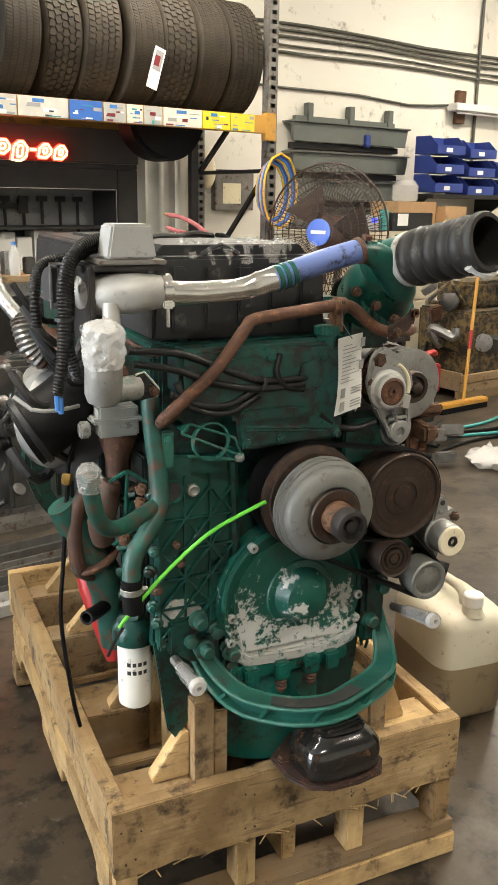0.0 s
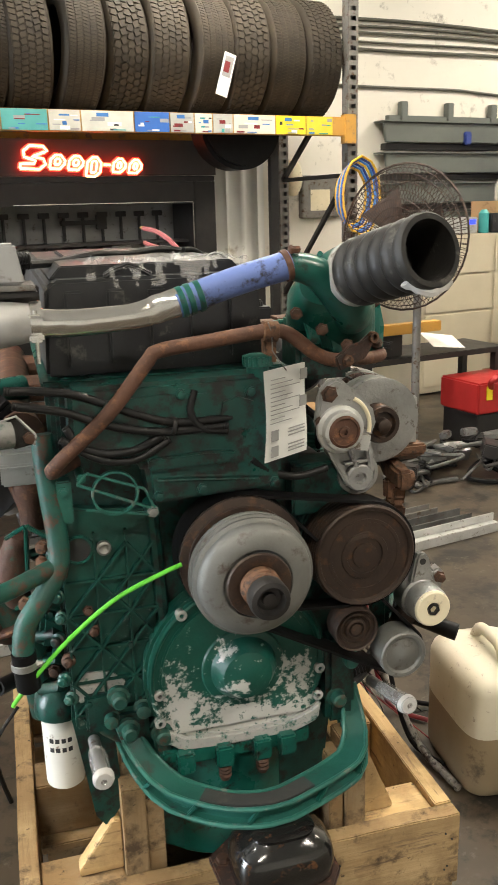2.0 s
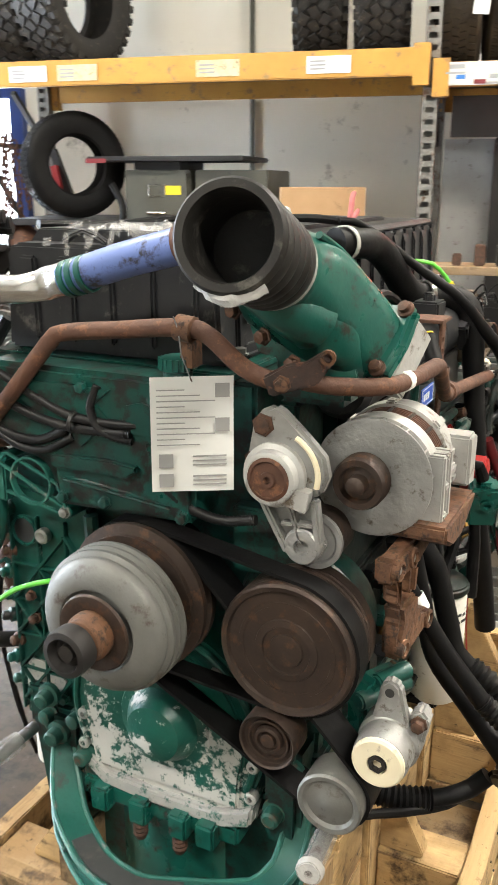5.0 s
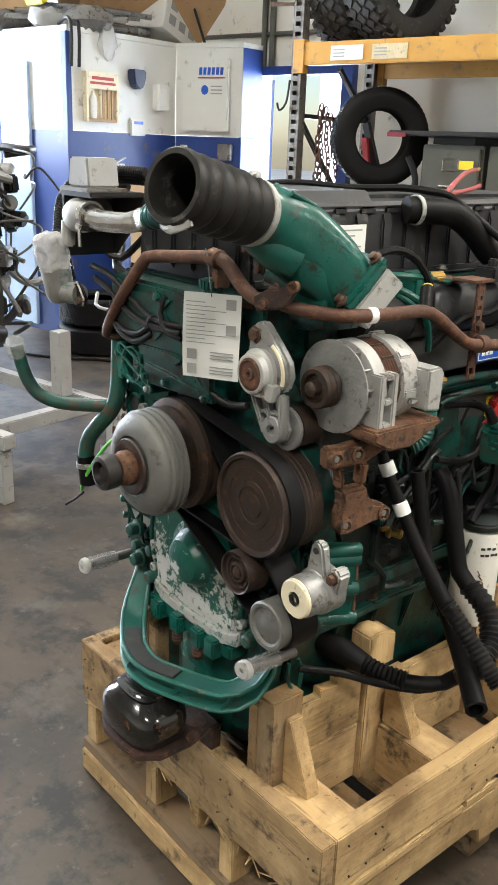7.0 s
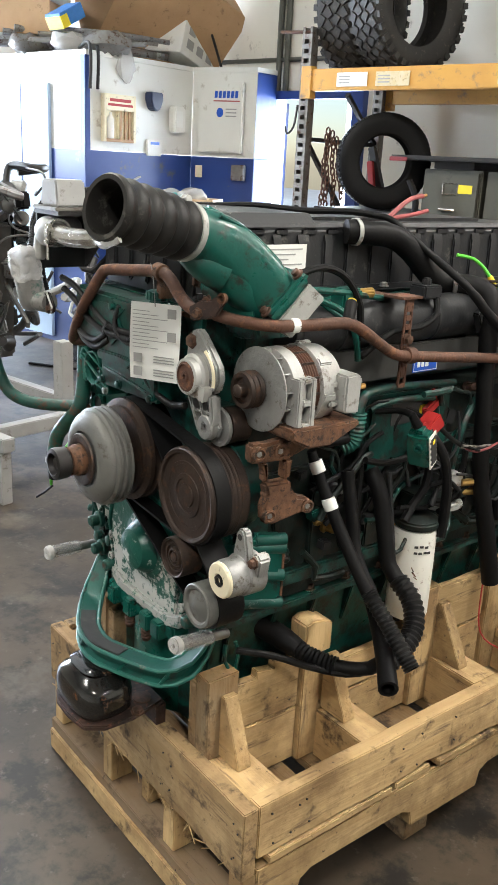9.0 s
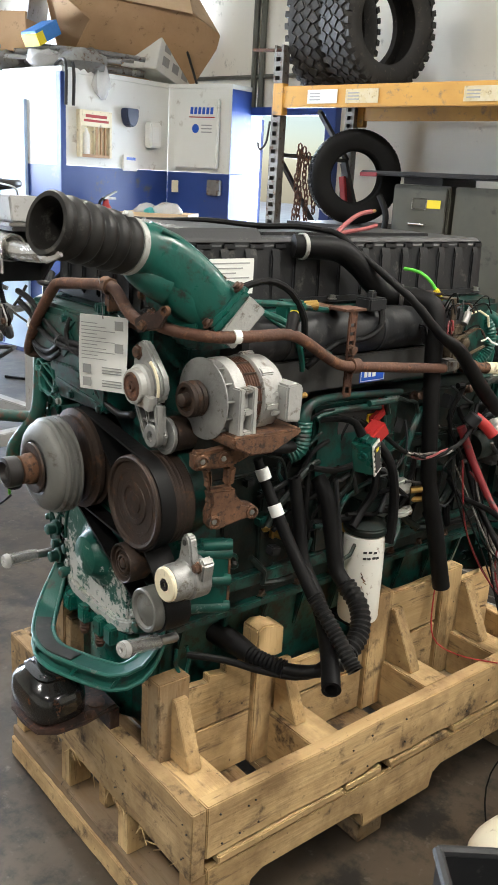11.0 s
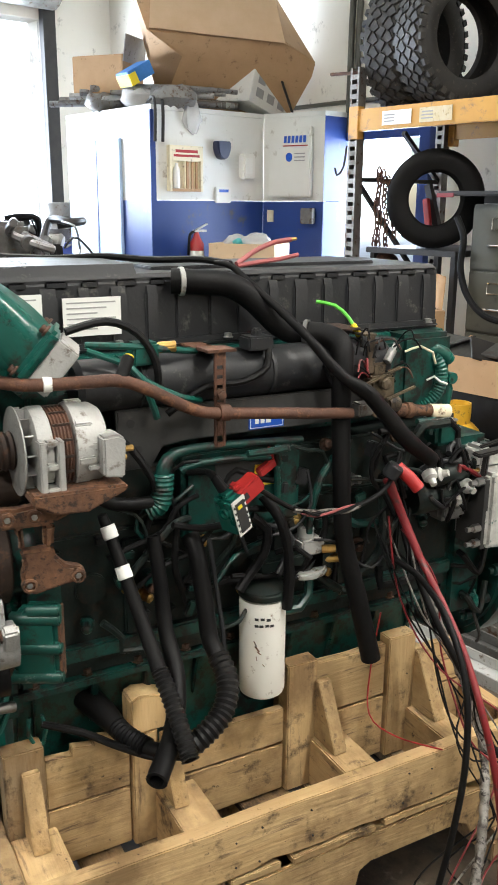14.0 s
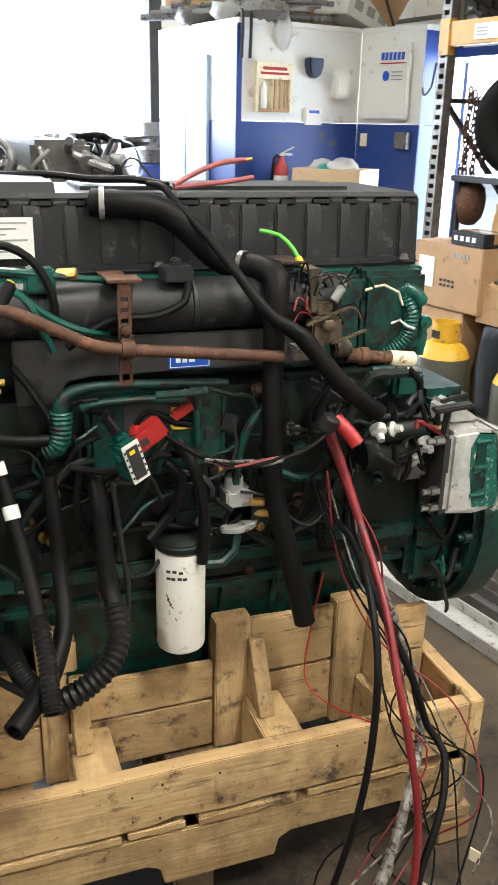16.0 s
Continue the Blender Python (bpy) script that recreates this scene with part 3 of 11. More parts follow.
# conduits along the back wall
def conduit(name, pts, r, label):
    solo(name, G().tube(pts, r, 8, 0.3), M_CABGREY, label, "conduit", kind="structure", room=True)


for dz, r in ((3.22, 0.016), (3.17, 0.013), (3.12, 0.013), (3.05, 0.010), (2.99, 0.014)):
    pts = [(4.0 + i * 0.8, 6.755, dz + 0.012 * math.sin(i * 1.7 + dz * 9)) for i in range(9)]
    conduit("wall_cable", pts, r, "grey cable run along the wall")
conduit("wall_cable", [(4.2, 6.76, 2.69), (5.3, 6.76, 2.675), (6.3, 6.76, 2.68), (7.0, 6.76, 2.64), (7.6, 6.75, 2.68)], 0.012, "sagging thin wall cable")
conduit("wall_conduit", [(8.06, 6.75, 4.78), (8.06, 6.75, 2.0)], 0.018, "upright grey steel conduit")
conduit("wall_conduit", [(-0.12, 6.75, 4.78), (-0.12, 6.75, 1.2)], 0.018, "upright grey steel conduit")
conduit("wall_conduit", [(-1.97, 6.75, 2.6), (-4.2, 6.75, 2.6)], 0.02, "pale pipe running over the doorway")
wl = thing("wall_lamp", (8.2, 6.7, 2.6), "long fluorescent wall lamp in a pale tray", "wall lamp", room=True)
part("tray", G().box(7.6, 9.0, 6.62, 6.76, 2.62, 2.70), M_WHITE, wl, bevel=0.01)
part("tube", G().cyl((7.66, 6.66, 2.605), (8.94, 6.66, 2.605), 0.014, 10), M_WHITE, wl)
part("bracket", G().box(7.72, 7.86, 6.72, 6.77, 2.50, 2.84), M_RUSTO, wl, "rusty wall bracket", bevel=0.004)

# ---------- pallet rack ----------
rk = thing("pallet_rack", (1.2, 5.9, 0), "long pallet rack with orange beams and punched grey posts", "pallet rack", room=True)
RT = 2.255


def rack_post(u, v):
    g = G()
    w, d = 0.085, 0.07
    top = 3.6 if u > 3 else (2.62 if u < 0 else 3.6)
    # a folded post with punched teardrop holes left open between short bridges
    g.box(u - w / 2, u + w / 2, v + d * 0.45, v + d / 2 + 0.004, 0, top)
    g.box(u - w / 2, u - w / 2 + 0.004, v - d / 2, v + d / 2, 0, top)
    g.box(u + w / 2 - 0.004, u + w / 2, v - d / 2, v + d / 2, 0, top)
    g.box(u - w / 2, u - 0.024, v - d / 2, v - d / 2 + 0.004, 0, top)
    g.box(u + 0.024, u + w / 2, v - d / 2, v - d / 2 + 0.004, 0, top)
    z = 0.0
    while z < top - 0.06:
        g.box(u - 0.024, u + 0.024, v - d / 2, v - d / 2 + 0.004, z, z + 0.034)
        z += 0.0635
    g.box(u - 0.08, u + 0.08, v - 0.07, v + 0.07, 0, 0.012)
    p = part("post", g, M_GALV, rk)
    return p


for u in (-1.62, 1.24, 4.15):
    for v in (5.43, 6.42):
        rack_post(u, v)
    part("brace", G().bar((u, 5.45, 1.87), (u, 6.40, 1.87), 0.03, 0.03), M_DARKST, rk)
    part("brace", G().bar((u, 5.45, 0.35), (u, 6.40, 0.35), 0.03, 0.03), M_DARKST, rk)
    part("brace", G().bar((u, 5.45, 1.87), (u, 6.40, 0.95), 0.03, 0.03), M_DARKST, rk)
    part("brace", G().bar((u, 6.40, 1.87), (u, 5.95, 2.22), 0.035, 0.03), M_DARKST, rk)
for u0, u1, z0, z1 in ((-1.58, 1.20, 2.19, 2.335), (1.28, 4.11, 2.13, 2.255)):
    for v in (5.37, 6.47):
        bm_ = part("beam", G().box(u0, u1, v - 0.025, v + 0.025, z0, z1), M_ORANGE, rk, "orange painted box beam", bevel=0.006)
        for uu in (u0 - 0.03, u1 - 0.06):
            part("end_plate", G().box(uu, uu + 0.09, v - 0.035, v + 0.03, z0 - 0.05, z1 + 0.02), M_ORANGE, bm_, bevel=0.003)
    part("deck", G().box(u0, u1, 5.40, 6.44, z1 - 0.035, z1 - 0.004), M_WDARK, rk, "dark wooden shelf deck")

# stickers and cartons' strips pasted along the beam
random.seed(5)
u = 1.30
cols = [(0.62, 0.60, 0.52), (0.10, 0.42, 0.40), (0.70, 0.68, 0.6), (0.04, 0.16, 0.55), (0.5, 0.5, 0.46), (0.75, 0.72, 0.62), (0.6, 0.25, 0.12), (0.8, 0.66, 0.05), (0.85, 0.70, 0.03)]
widths = [0.36, 0.28, 0.20, 0.34, 0.24, 0.17, 0.13, 0.15, 0.32, 0.24, 0.22]
tones = [2, 1, 0, 2, 3, 4, 5, 4, 5, 8, 7]
STK = {}
for w, k in zip(widths, tones):
    if k not in STK:
        STK[k] = material("sticker_tone_%s" % "abcdefghi"[k], cols[k], 0.45, 0, tuple(c * 0.75 for c in cols[k]), 9, 0.7, 0.02, 30)
    st = part("sticker", G().box(u, u + w - 0.01, 5.336, 5.3425, 2.135, 2.252), STK[k], rk, "worn printed sticker")
    for j in range(8):
        a = u + 0.012 + random.random() * (w * 0.7)
        h_ = random.choice((0.006, 0.010, 0.022))
        z_ = 2.140 + (j % 4) * 0.026
        part("print_bar", G().box(a, min(a + w * random.uniform(0.08, 0.35), u + w - 0.015), 5.3335 + 0.0003 * j, 5.3362, z_, z_ + h_), random.choice((M_INK, M_INKG, M_PALEBLUE, M_PAPER, M_INKG, M_REDC, M_TEAL)), st)
    u += w
for a, b in ((-1.30, -1.05), (-0.98, -0.72), (-0.1, 0.16), (0.55, 0.8)):
    st = part("sticker", G().box(a, b, 5.337, 5.343, 2.215, 2.305), M_PAPER if a in (-1.30, 0.55) else M_LABW, rk, "scuffed paper label")
    for j in range(3):
        part("print_bar", G().box(a + 0.02, a + 0.11, 5.334, 5.3372, 2.235 + j * 0.02, 2.243 + j * 0.02), M_INKG, st)


# ---------- tyres ----------
def tyre(name, R, W, lug, label, mat_, blocks=46, chunky=False, bead=0.60):
    """A tyre standing on its tread, axis along x, foot at z = 0."""
    t = new(name)
    tagged(t, label, "tyre")
    BASE[t.name] = Matrix.Identity(4)
    h = W / 2
    prof = [(R * bead, -h * 0.72), (R * (bead + 0.04), -h * 0.86), (R * 0.80, -h), (R * 0.93, -h * 0.93), (R * 0.975, -h * 0.80), (R * 0.985, 0),
            (R * 0.975, h * 0.80), (R * 0.93, h * 0.93), (R * 0.80, h), (R * (bead + 0.04), h * 0.86), (R * bead, h * 0.72),
            (R * 0.66, h * 0.62), (R * 0.86, h * 0.8), (R * 0.93, 0), (R * 0.86, -h * 0.8), (R * 0.66, -h * 0.62), (R * bead, -h * 0.72)]
    g = G().lathe(prof, (0, 0, R), (1, 0, 0), 48)
    part("carcass", g, mat_, t)
    g = G()
    rows = 5 if not chunky else 4
    for i in range(blocks):
        for r in range(rows):
            a = 2 * math.pi * (i + 0.5 * (r % 2)) / blocks
            x = -h * 0.78 + (r + 0.5) * (h * 1.56 / rows)
            wid, ln = h * 1.56 / rows * 0.82, 2 * math.pi * R / blocks * 0.72
            skew = (0.35 if r % 2 else -0.35) * (1.6 if chunky else 0.8)
            m = Matrix.Translation((0, 0, R)) @ Matrix.Rotation(a, 4, "X") @ Matrix.Translation((x, 0, R * 0.975)) @ Matrix.Rotation(skew, 4, "Z")
            g.box(-wid / 2, wid / 2, -ln / 2, ln / 2, -0.004, lug * (0.9 if r in (0, rows - 1) else 1.0), m)
        if chunky:
            for s in (-1, 1):
                m = Matrix.Translation((0, 0, R)) @ Matrix.Rotation(2 * math.pi * i / blocks, 4, "X") @ Matrix.Translation((s * h * 0.93, 0, R * 0.925))
                g.box(-0.014, 0.014, -0.02, 0.02, -0.02, 0.022, m)
    part("tread", g, mat_, t)
    return t


SHELF1, SHELF2 = 2.255, 2.335
road = [tyre("tyre", 0.415, 0.285, 0.008, "used truck tyre standing on the rack shelf", M_TYREB, 70),
        tyre("tyre", 0.415, 0.275, 0.006, "worn ribbed tyre standing on the rack shelf", M_TYREB, 120),
        tyre("tyre", 0.42, 0.290, 0.010, "brown dusty block-tread tyre on the rack shelf", M_TYREB, 54)]
for o, u in zip(road, (3.965, 3.675, 3.385)):
    o.matrix_basis = RM @ pose(u, 5.82, SHELF1, 0, 0, -2)
    o["group"] = "tyres on the rack"
for i in range(7):
    c = copy_thing(road[(1, 0, 2, 1, 0, 1, 2)[i]], RM @ pose(3.095 - 0.292 * i, 5.82 + 0.02 * (i % 3), SHELF1, 0, (1, 2, -1, 2, -2, 1, 0)[i], (2, -3, 3, 0, -2, 3, 1)[i]))
mud = tyre("tyre", 0.445, 0.31, 0.016, "chunky off-road tyre on the rack shelf", M_TYRE, 34, True)
mud.matrix_basis = RM @ pose(-1.46, 5.84, SHELF2, 0, 0, 4)
mud["group"] = "off-road tyres"
copy_thing(mud, RM @ pose(-1.06, 5.80, SHELF2, 0, 0, -14))
copy_thing(mud, RM @ pose(0.55, 5.8, SHELF2, 0, 0, 8))
copy_thing(mud, RM @ pose(0.92, 5.82, SHELF2, 0, 0, 4))
lean = tyre("tyre", 0.335, 0.22, 0.005, "smooth tyre leaning inside the rack", M_BLACKR, 60, bead=0.54)
lean.matrix_basis = RM @ pose(-1.05, 5.64, 1.402, 0, 0, 132)
solo("rubber_sheet", G().prism([(0.31 * math.cos(math.pi + math.pi * k / 20), 0.29 * math.sin(math.pi + math.pi * k / 20)) for k in range(21)], (3.38, 5.85, 2.208), (1, 0, 0), (0, 0, 1), 0.24), M_BLACKR, "dark rounded rubber sheet slung under the rack shelf", "rubber sheet", room=True, bevel=0.03)
for (lu, lz, sz, tilt) in ((3.15, 2.50, 0.135, 0.30), (1.49, 2.60, 0.11, 0.10)):
    lab = thing("tyre_label", (lu, 5.385, lz), "white printed label stuck on a tyre tread", "label", "tyre labels", room=True)
    Ml = Matrix.Translation((lu, 5.393, lz)) @ Matrix.Rotation(tilt, 4, "Y")
    part("paper", G().box(-0.042, 0.042, -0.003, 0.003, -sz, sz, Ml), M_PAPER, lab)
    part("print_block", G().box(-0.030, 0.030, -0.005, -0.0031, -sz * 0.1, sz * 0.85, Ml), M_INKG, lab)
    part("print_block", G().box(-0.028, 0.012, -0.0062, -0.0051, sz * 0.1, sz * 0.6, Ml), M_REDC, lab)
# stack under the rack
for i in range(4):
    copy_thing(lean, RM @ pose(0.52, 5.05, 0.11 + 0.24 * i, 0, 0, 0) @ Matrix.Translation((0, 0, 0)) @ pose(0.3 * 0, 0, 0, 0, 90, 0) @ Matrix.Translation((0, 0.02 * (i % 2), -0.30)))

# ---------- shipping crate ----------
CX0, CX1, CY0, CY1, RIM = 0.374, 1.275, 1.478, 2.810, 0.413
crate = thing("wooden_crate", ((CX0 + CX1) / 2, (CY0 + CY1) / 2, 0), "rough sawn pine pallet crate under the green engine", "crate")
NAILS = {}


def board(name, x0, x1, y0, y1, z0, z1, mat_, label="", parent=None, wob=0.0):
    return part(name, G().box(x0, x1, y0, y1, z0, z1), mat_, parent or crate, label, bevel=0.003)


def rough_board(name, x0, x1, y0, y1, z0, z1, mat_, label="", along="y", bite=0.012, seed=0, parent=None):
    """A sawn board whose lower edge is chewed and whose faces wander a little."""
    n = 26
    vs, fs = [], []
    for i in range(n + 1):
        t = i / n
        a = (y0 + (y1 - y0) * t) if along == "y" else (x0 + (x1 - x0) * t)
        lo = z0 + bite * max(0.0, noise.noise((a * 9.0, seed, 0.0)) + 0.5 * noise.noise((a * 31.0, seed, 4.0)))
        hi = z1 - 0.004 * max(0.0, noise.noise((a * 14.0, seed + 3.0, 1.0)))
        w = 0.0022 * noise.noise((a * 5.0, seed, 7.0))
        for q, z in ((0, lo), (1, lo + 0.002), (1, hi), (0, hi)):
            if along == "y":
                vs.append(((x0, x1)[q] + w, a, z))
            else:
                vs.append((a, (y0, y1)[q] + w, z))
    for i in range(n):
        b = 4 * i
        for k in range(4):
            fs.append((b + k, b + (k + 1) % 4, b + 4 + (k + 1) % 4, b + 4 + k))
    fs += [(3, 2, 1, 0), (4 * n, 4 * n + 1, 4 * n + 2, 4 * n + 3)]
    return part(name, G().add(vs, fs), mat_, parent or crate, label, bevel=0.0025)


side_r = rough_board("side_board", CX1 - 0.038, CX1, CY0 + 0.0395, CY1 - 0.0395, 0.276, RIM, M_WY, "pale pine side board with nail holes", "y", 0.014, 1)
# left board takes the darker pine, its shade is in the colour
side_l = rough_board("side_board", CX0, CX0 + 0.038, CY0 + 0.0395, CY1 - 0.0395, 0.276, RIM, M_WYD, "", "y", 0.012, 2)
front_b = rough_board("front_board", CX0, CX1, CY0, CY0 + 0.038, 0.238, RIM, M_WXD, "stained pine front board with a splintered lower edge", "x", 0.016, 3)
back_b = rough_board("back_board", CX0, CX1, CY1 - 0.038, CY1, 0.252, RIM, M_WX, "", "x", 0.01, 4)
for x in (CX1 - 0.02, 0.82, CX0 + 0.02):
    # notched runner
    poly = [(0.04, 0.105), (0.16, 0.105), (0.17, 0.15), (0.20, 0.165), (0.50, 0.165), (0.53, 0.15), (0.54, 0.105), (0.80, 0.105), (0.81, 0.15), (0.84, 0.165),
            (1.12, 0.165), (1.15, 0.15), (1.17, 0.105), (CY1 - CY0 - 0.04, 0.105), (CY1 - CY0 - 0.04, 0.246), (0.04, 0.246)]
    part("runner", G().prism([(a, b) for a, b in poly], (x - 0.019, CY0 + 0.005, 0), (0, 1, 0), (0, 0, 1), 0.038), M_WY, crate, "notched pallet runner", bevel=0.003)
# pallet foot: a bottom skid, a thin strap board above it, short upright blocks
for y0 in (CY0 - 0.004, 2.06, CY1 - 0.09):
    over = -0.055 if y0 == 2.06 else 0.0          # the middle foot stays behind the runners
    # rear skids and outer blocks: shade under the pallet is in their colour
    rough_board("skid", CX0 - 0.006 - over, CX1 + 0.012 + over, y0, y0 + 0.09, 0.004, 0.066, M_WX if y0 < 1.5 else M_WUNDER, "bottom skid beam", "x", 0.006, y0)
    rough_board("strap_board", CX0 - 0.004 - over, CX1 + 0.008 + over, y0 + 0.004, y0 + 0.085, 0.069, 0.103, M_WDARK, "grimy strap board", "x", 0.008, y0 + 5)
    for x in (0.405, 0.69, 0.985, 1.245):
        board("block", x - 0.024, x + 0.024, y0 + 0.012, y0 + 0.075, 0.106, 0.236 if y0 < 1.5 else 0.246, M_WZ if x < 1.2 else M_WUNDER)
y = CY0 + 0.04
k = 0
while y < CY1 - 0.13:
    w = (0.135, 0.10, 0.14, 0.09)[k % 4]
    if k not in (3, 6):
        # planks below the engine, with its shade mixed into the wood colour
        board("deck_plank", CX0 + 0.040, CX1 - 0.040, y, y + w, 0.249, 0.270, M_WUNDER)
    y += w + (0.018, 0.045, 0.012)[k % 3]
    k += 1
# splintered strips between side board and runner
for q, (ya, yb_) in enumerate(((1.55, 1.93), (1.945, 2.07), (2.10, 2.33), (2.36, 2.62))):
    rough_board("batten", CX1 - 0.034, CX1 + 0.004 - 0.003 * (q % 2), ya, yb_, 0.250, 0.272, M_WY, "", "y", 0.008, 20 + q)
random.seed(6)
for q in range(26):
    a = Vector((random.uniform(0.45, 1.24), CY0 - 0.002, 0.244 + random.uniform(-0.004, 0.006)))
    part("splinter", G().bar(a, a + Vector((random.uniform(-0.05, 0.05), random.uniform(-0.012, 0.0), random.uniform(-0.022, 0.004))), 0.0016, 0.0022), M_WX, front_b)
# cross bearers between inner walls and side boards, with posts and triangular gussets
BEARERS = ((1.519, 1.620), (1.850, 1.945), (2.265, 2.358), (2.565, 2.660))
for k, (ya, yb) in enumerate(BEARERS):
    mid = (ya + yb) / 2
    for s in (1, -1):
        xi, xo = (1.078, CX1 - 0.0395) if s > 0 else (0.575, CX0 + 0.0395)
        top = (0.398, 0.404, 0.408, 0.405)[k]
        # left bearers are coloured darker than the right ones to stand for shade
        if k == 0:
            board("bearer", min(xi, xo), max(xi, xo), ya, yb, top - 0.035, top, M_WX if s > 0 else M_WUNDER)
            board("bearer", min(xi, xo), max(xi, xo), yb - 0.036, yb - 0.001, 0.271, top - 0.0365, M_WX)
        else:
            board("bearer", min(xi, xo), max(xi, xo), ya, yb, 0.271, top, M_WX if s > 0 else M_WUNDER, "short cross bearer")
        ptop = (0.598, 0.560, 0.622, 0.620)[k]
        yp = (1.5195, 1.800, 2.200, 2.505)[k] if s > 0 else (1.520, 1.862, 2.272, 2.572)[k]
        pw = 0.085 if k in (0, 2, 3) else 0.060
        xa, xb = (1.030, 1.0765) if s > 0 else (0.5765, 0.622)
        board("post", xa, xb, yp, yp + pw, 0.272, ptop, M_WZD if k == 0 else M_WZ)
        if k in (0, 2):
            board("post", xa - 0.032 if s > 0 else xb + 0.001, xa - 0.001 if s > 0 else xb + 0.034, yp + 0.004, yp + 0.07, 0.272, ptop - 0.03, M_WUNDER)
        # gusset: a triangular offcut nailed upright against the post
        h, L = (0.155, 0.150, 0.160, 0.165)[k], (0.075, 0.085, 0.095, 0.095)[k]
        if s < 0:
            h, L = h * 0.72, L * 1.15
        yg_ = (1.553, 1.862, 2.276, 2.585)[k]
        o = (1.078, yg_ + 0.036, top + 0.0015) if s > 0 else (0.5745, yg_, top + 0.0015)
        part("gusset", G().prism([(0, 0), (L, 0), (L, 0.012), (0.016, h), (0, h)], o, (s, 0, 0), (0, 0, 1), 0.036), M_WX, crate, "triangular offcut gusset", bevel=0.002)
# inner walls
# left inner wall has its shade in the wood colour too
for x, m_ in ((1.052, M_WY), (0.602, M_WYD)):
    for y0, y1, z0, z1 in ((1.607, 1.797, 0.274, 0.425), (1.607, 1.797, 0.429, 0.545), (1.863, 2.197, 0.274, 0.405), (1.863, 2.197, 0.409, 0.505), (2.288, 2.502, 0.274, 0.450), (2.288, 2.502, 0.454, 0.602), (2.593, 2.765, 0.274, 0.43), (2.593, 2.765, 0.434, 0.56)):
        if x > 1 and z1 == 0.545:
            part("inner_board", G().prism([(1.607, z0), (1.797, z0), (1.797, 0.560), (1.717, 0.574), (1.716, 0.557), (1.667, 0.566), (1.666, 0.547), (1.607, 0.552)], (x - 0.012, 0, 0), (0, 1, 0), (0, 0, 1), 0.024), m_, crate, "inner board with a stepped saw cut", bevel=0.002)
            continue
        rough_board("inner_board", x - 0.012, x + 0.012, y0, y1, z0, z1, m_, "", "y", 0.004, y0 + z0)
part("prop_block", G().prism([(0, 0), (0.085, 0), (0.085, 0.075), (0.055, 0.088), (0.02, 0.094), (0, 0.085)], (1.0785, 1.798, 0.5615), (0, 1, 0), (0, 0, 1), -0.06), M_WZ, crate, "pale split block under the sump", bevel=0.004)
# nail heads
g = G()
random.seed(9)
for y in (1.56, 1.62, 1.66, 1.95, 2.02, 2.15, 2.42, 2.50, 2.74):
    for q in range(2):
        yy, zz = y + random.uniform(-0.012, 0.012), 0.305 + 0.07 * q + random.uniform(-0.01, 0.01)
        g.cyl((CX1 - 0.001, yy, zz), (CX1 + 0.0028, yy, zz), 0.0024, 8)
part("nail", g, M_DARKST, side_r)
g = G()
for x in (0.395, 0.43, 0.68, 0.71, 0.97, 1.0, 1.24, 1.255):
    for q in range(2):
        xx, zz = x + random.uniform(-0.008, 0.008), 0.285 + 0.075 * q + random.uniform(-0.01, 0.01)
        g.cyl((xx, CY0 + 0.001, zz), (xx, CY0 - 0.0026, zz), 0.0022, 8)
part("nail", g, M_DARKST, front_b)

# ---------- engine ----------
E = thing("diesel_engine", (0.80, 2.10, 0.415), "large green inline truck diesel engine, dirty and partly stripped", "engine")


SET_BACK = Matrix.Identity(4)


def ep(name, g, m, label="", bevel=0.0, parent=None, rough=0.0, sharp=35):
    g = G().add(g.v, g.f).moved(SET_BACK)
    return part(name, g, m, parent or E, label, bevel, sharp, rough)


# block, head and sump
block = ep("cylinder_block", G().box(0.515, 1.045, 1.573, 2.70, 0.72, 1.17), M_GRIME, "oily dark green cylinder block", 0.006)
for i in range(6):
    y = 1.62 + i * 0.18
    ep("block_rib", G().box(1.043, 1.060, y, y + 0.05, 0.80, 1.02), M_GRIME, "", 0.004, block)
    ep("block_rib", G().box(0.500, 0.517, y, y + 0.05, 0.76, 1.14), M_GRIME, "", 0.004, block)
    ep("core_plug", G().cyl((1.04, y + 0.11, 0.92), (1.054, y + 0.11, 0.92), 0.035, 20), M_GRIME, "", 0.003, block)
ep("side_rail", G().box(1.03, 1.066, 1.56, 2.70, 0.765, 0.80), M_GREEN, "", 0.005, block)
ep("side_rail", G().box(1.03, 1.058, 1.56, 2.70, 1.022, 1.045), M_GRIME, "", 0.004, block)
g = G().box(0.520, 0.955, 1.56, 2.69, 1.172, 1.372)
for i in range(6):
    y = 1.64 + i * 0.18
    g.box(0.945, 0.985, y, y + 0.10, 1.21, 1.33)
ep("cylinder_head", g, M_GREEN, "dirty green cylinder head", 0.006)
ep("gasket_rail", G().box(0.500, 0.925, 1.545, 2.745, 1.3735, 1.386), M_GREEN2, "bright green rail under the valve cover", 0.003)
ep("gasket_rail", G().box(0.505, 0.920, 1.550, 2.740, 1.362, 1.3725), M_RUST, "rusty gasket edge")
g = G()
g.prism([(0.60, 0.70), (1.02, 0.70), (0.99, 0.44), (0.93, 0.40), (0.70, 0.40), (0.63, 0.44)], (0, 1.56, 0), (1, 0, 0), (0, 0, 1), -1.06)
sump = ep("oil_sump", g, M_GREEN, "green ribbed oil sump", 0.008)
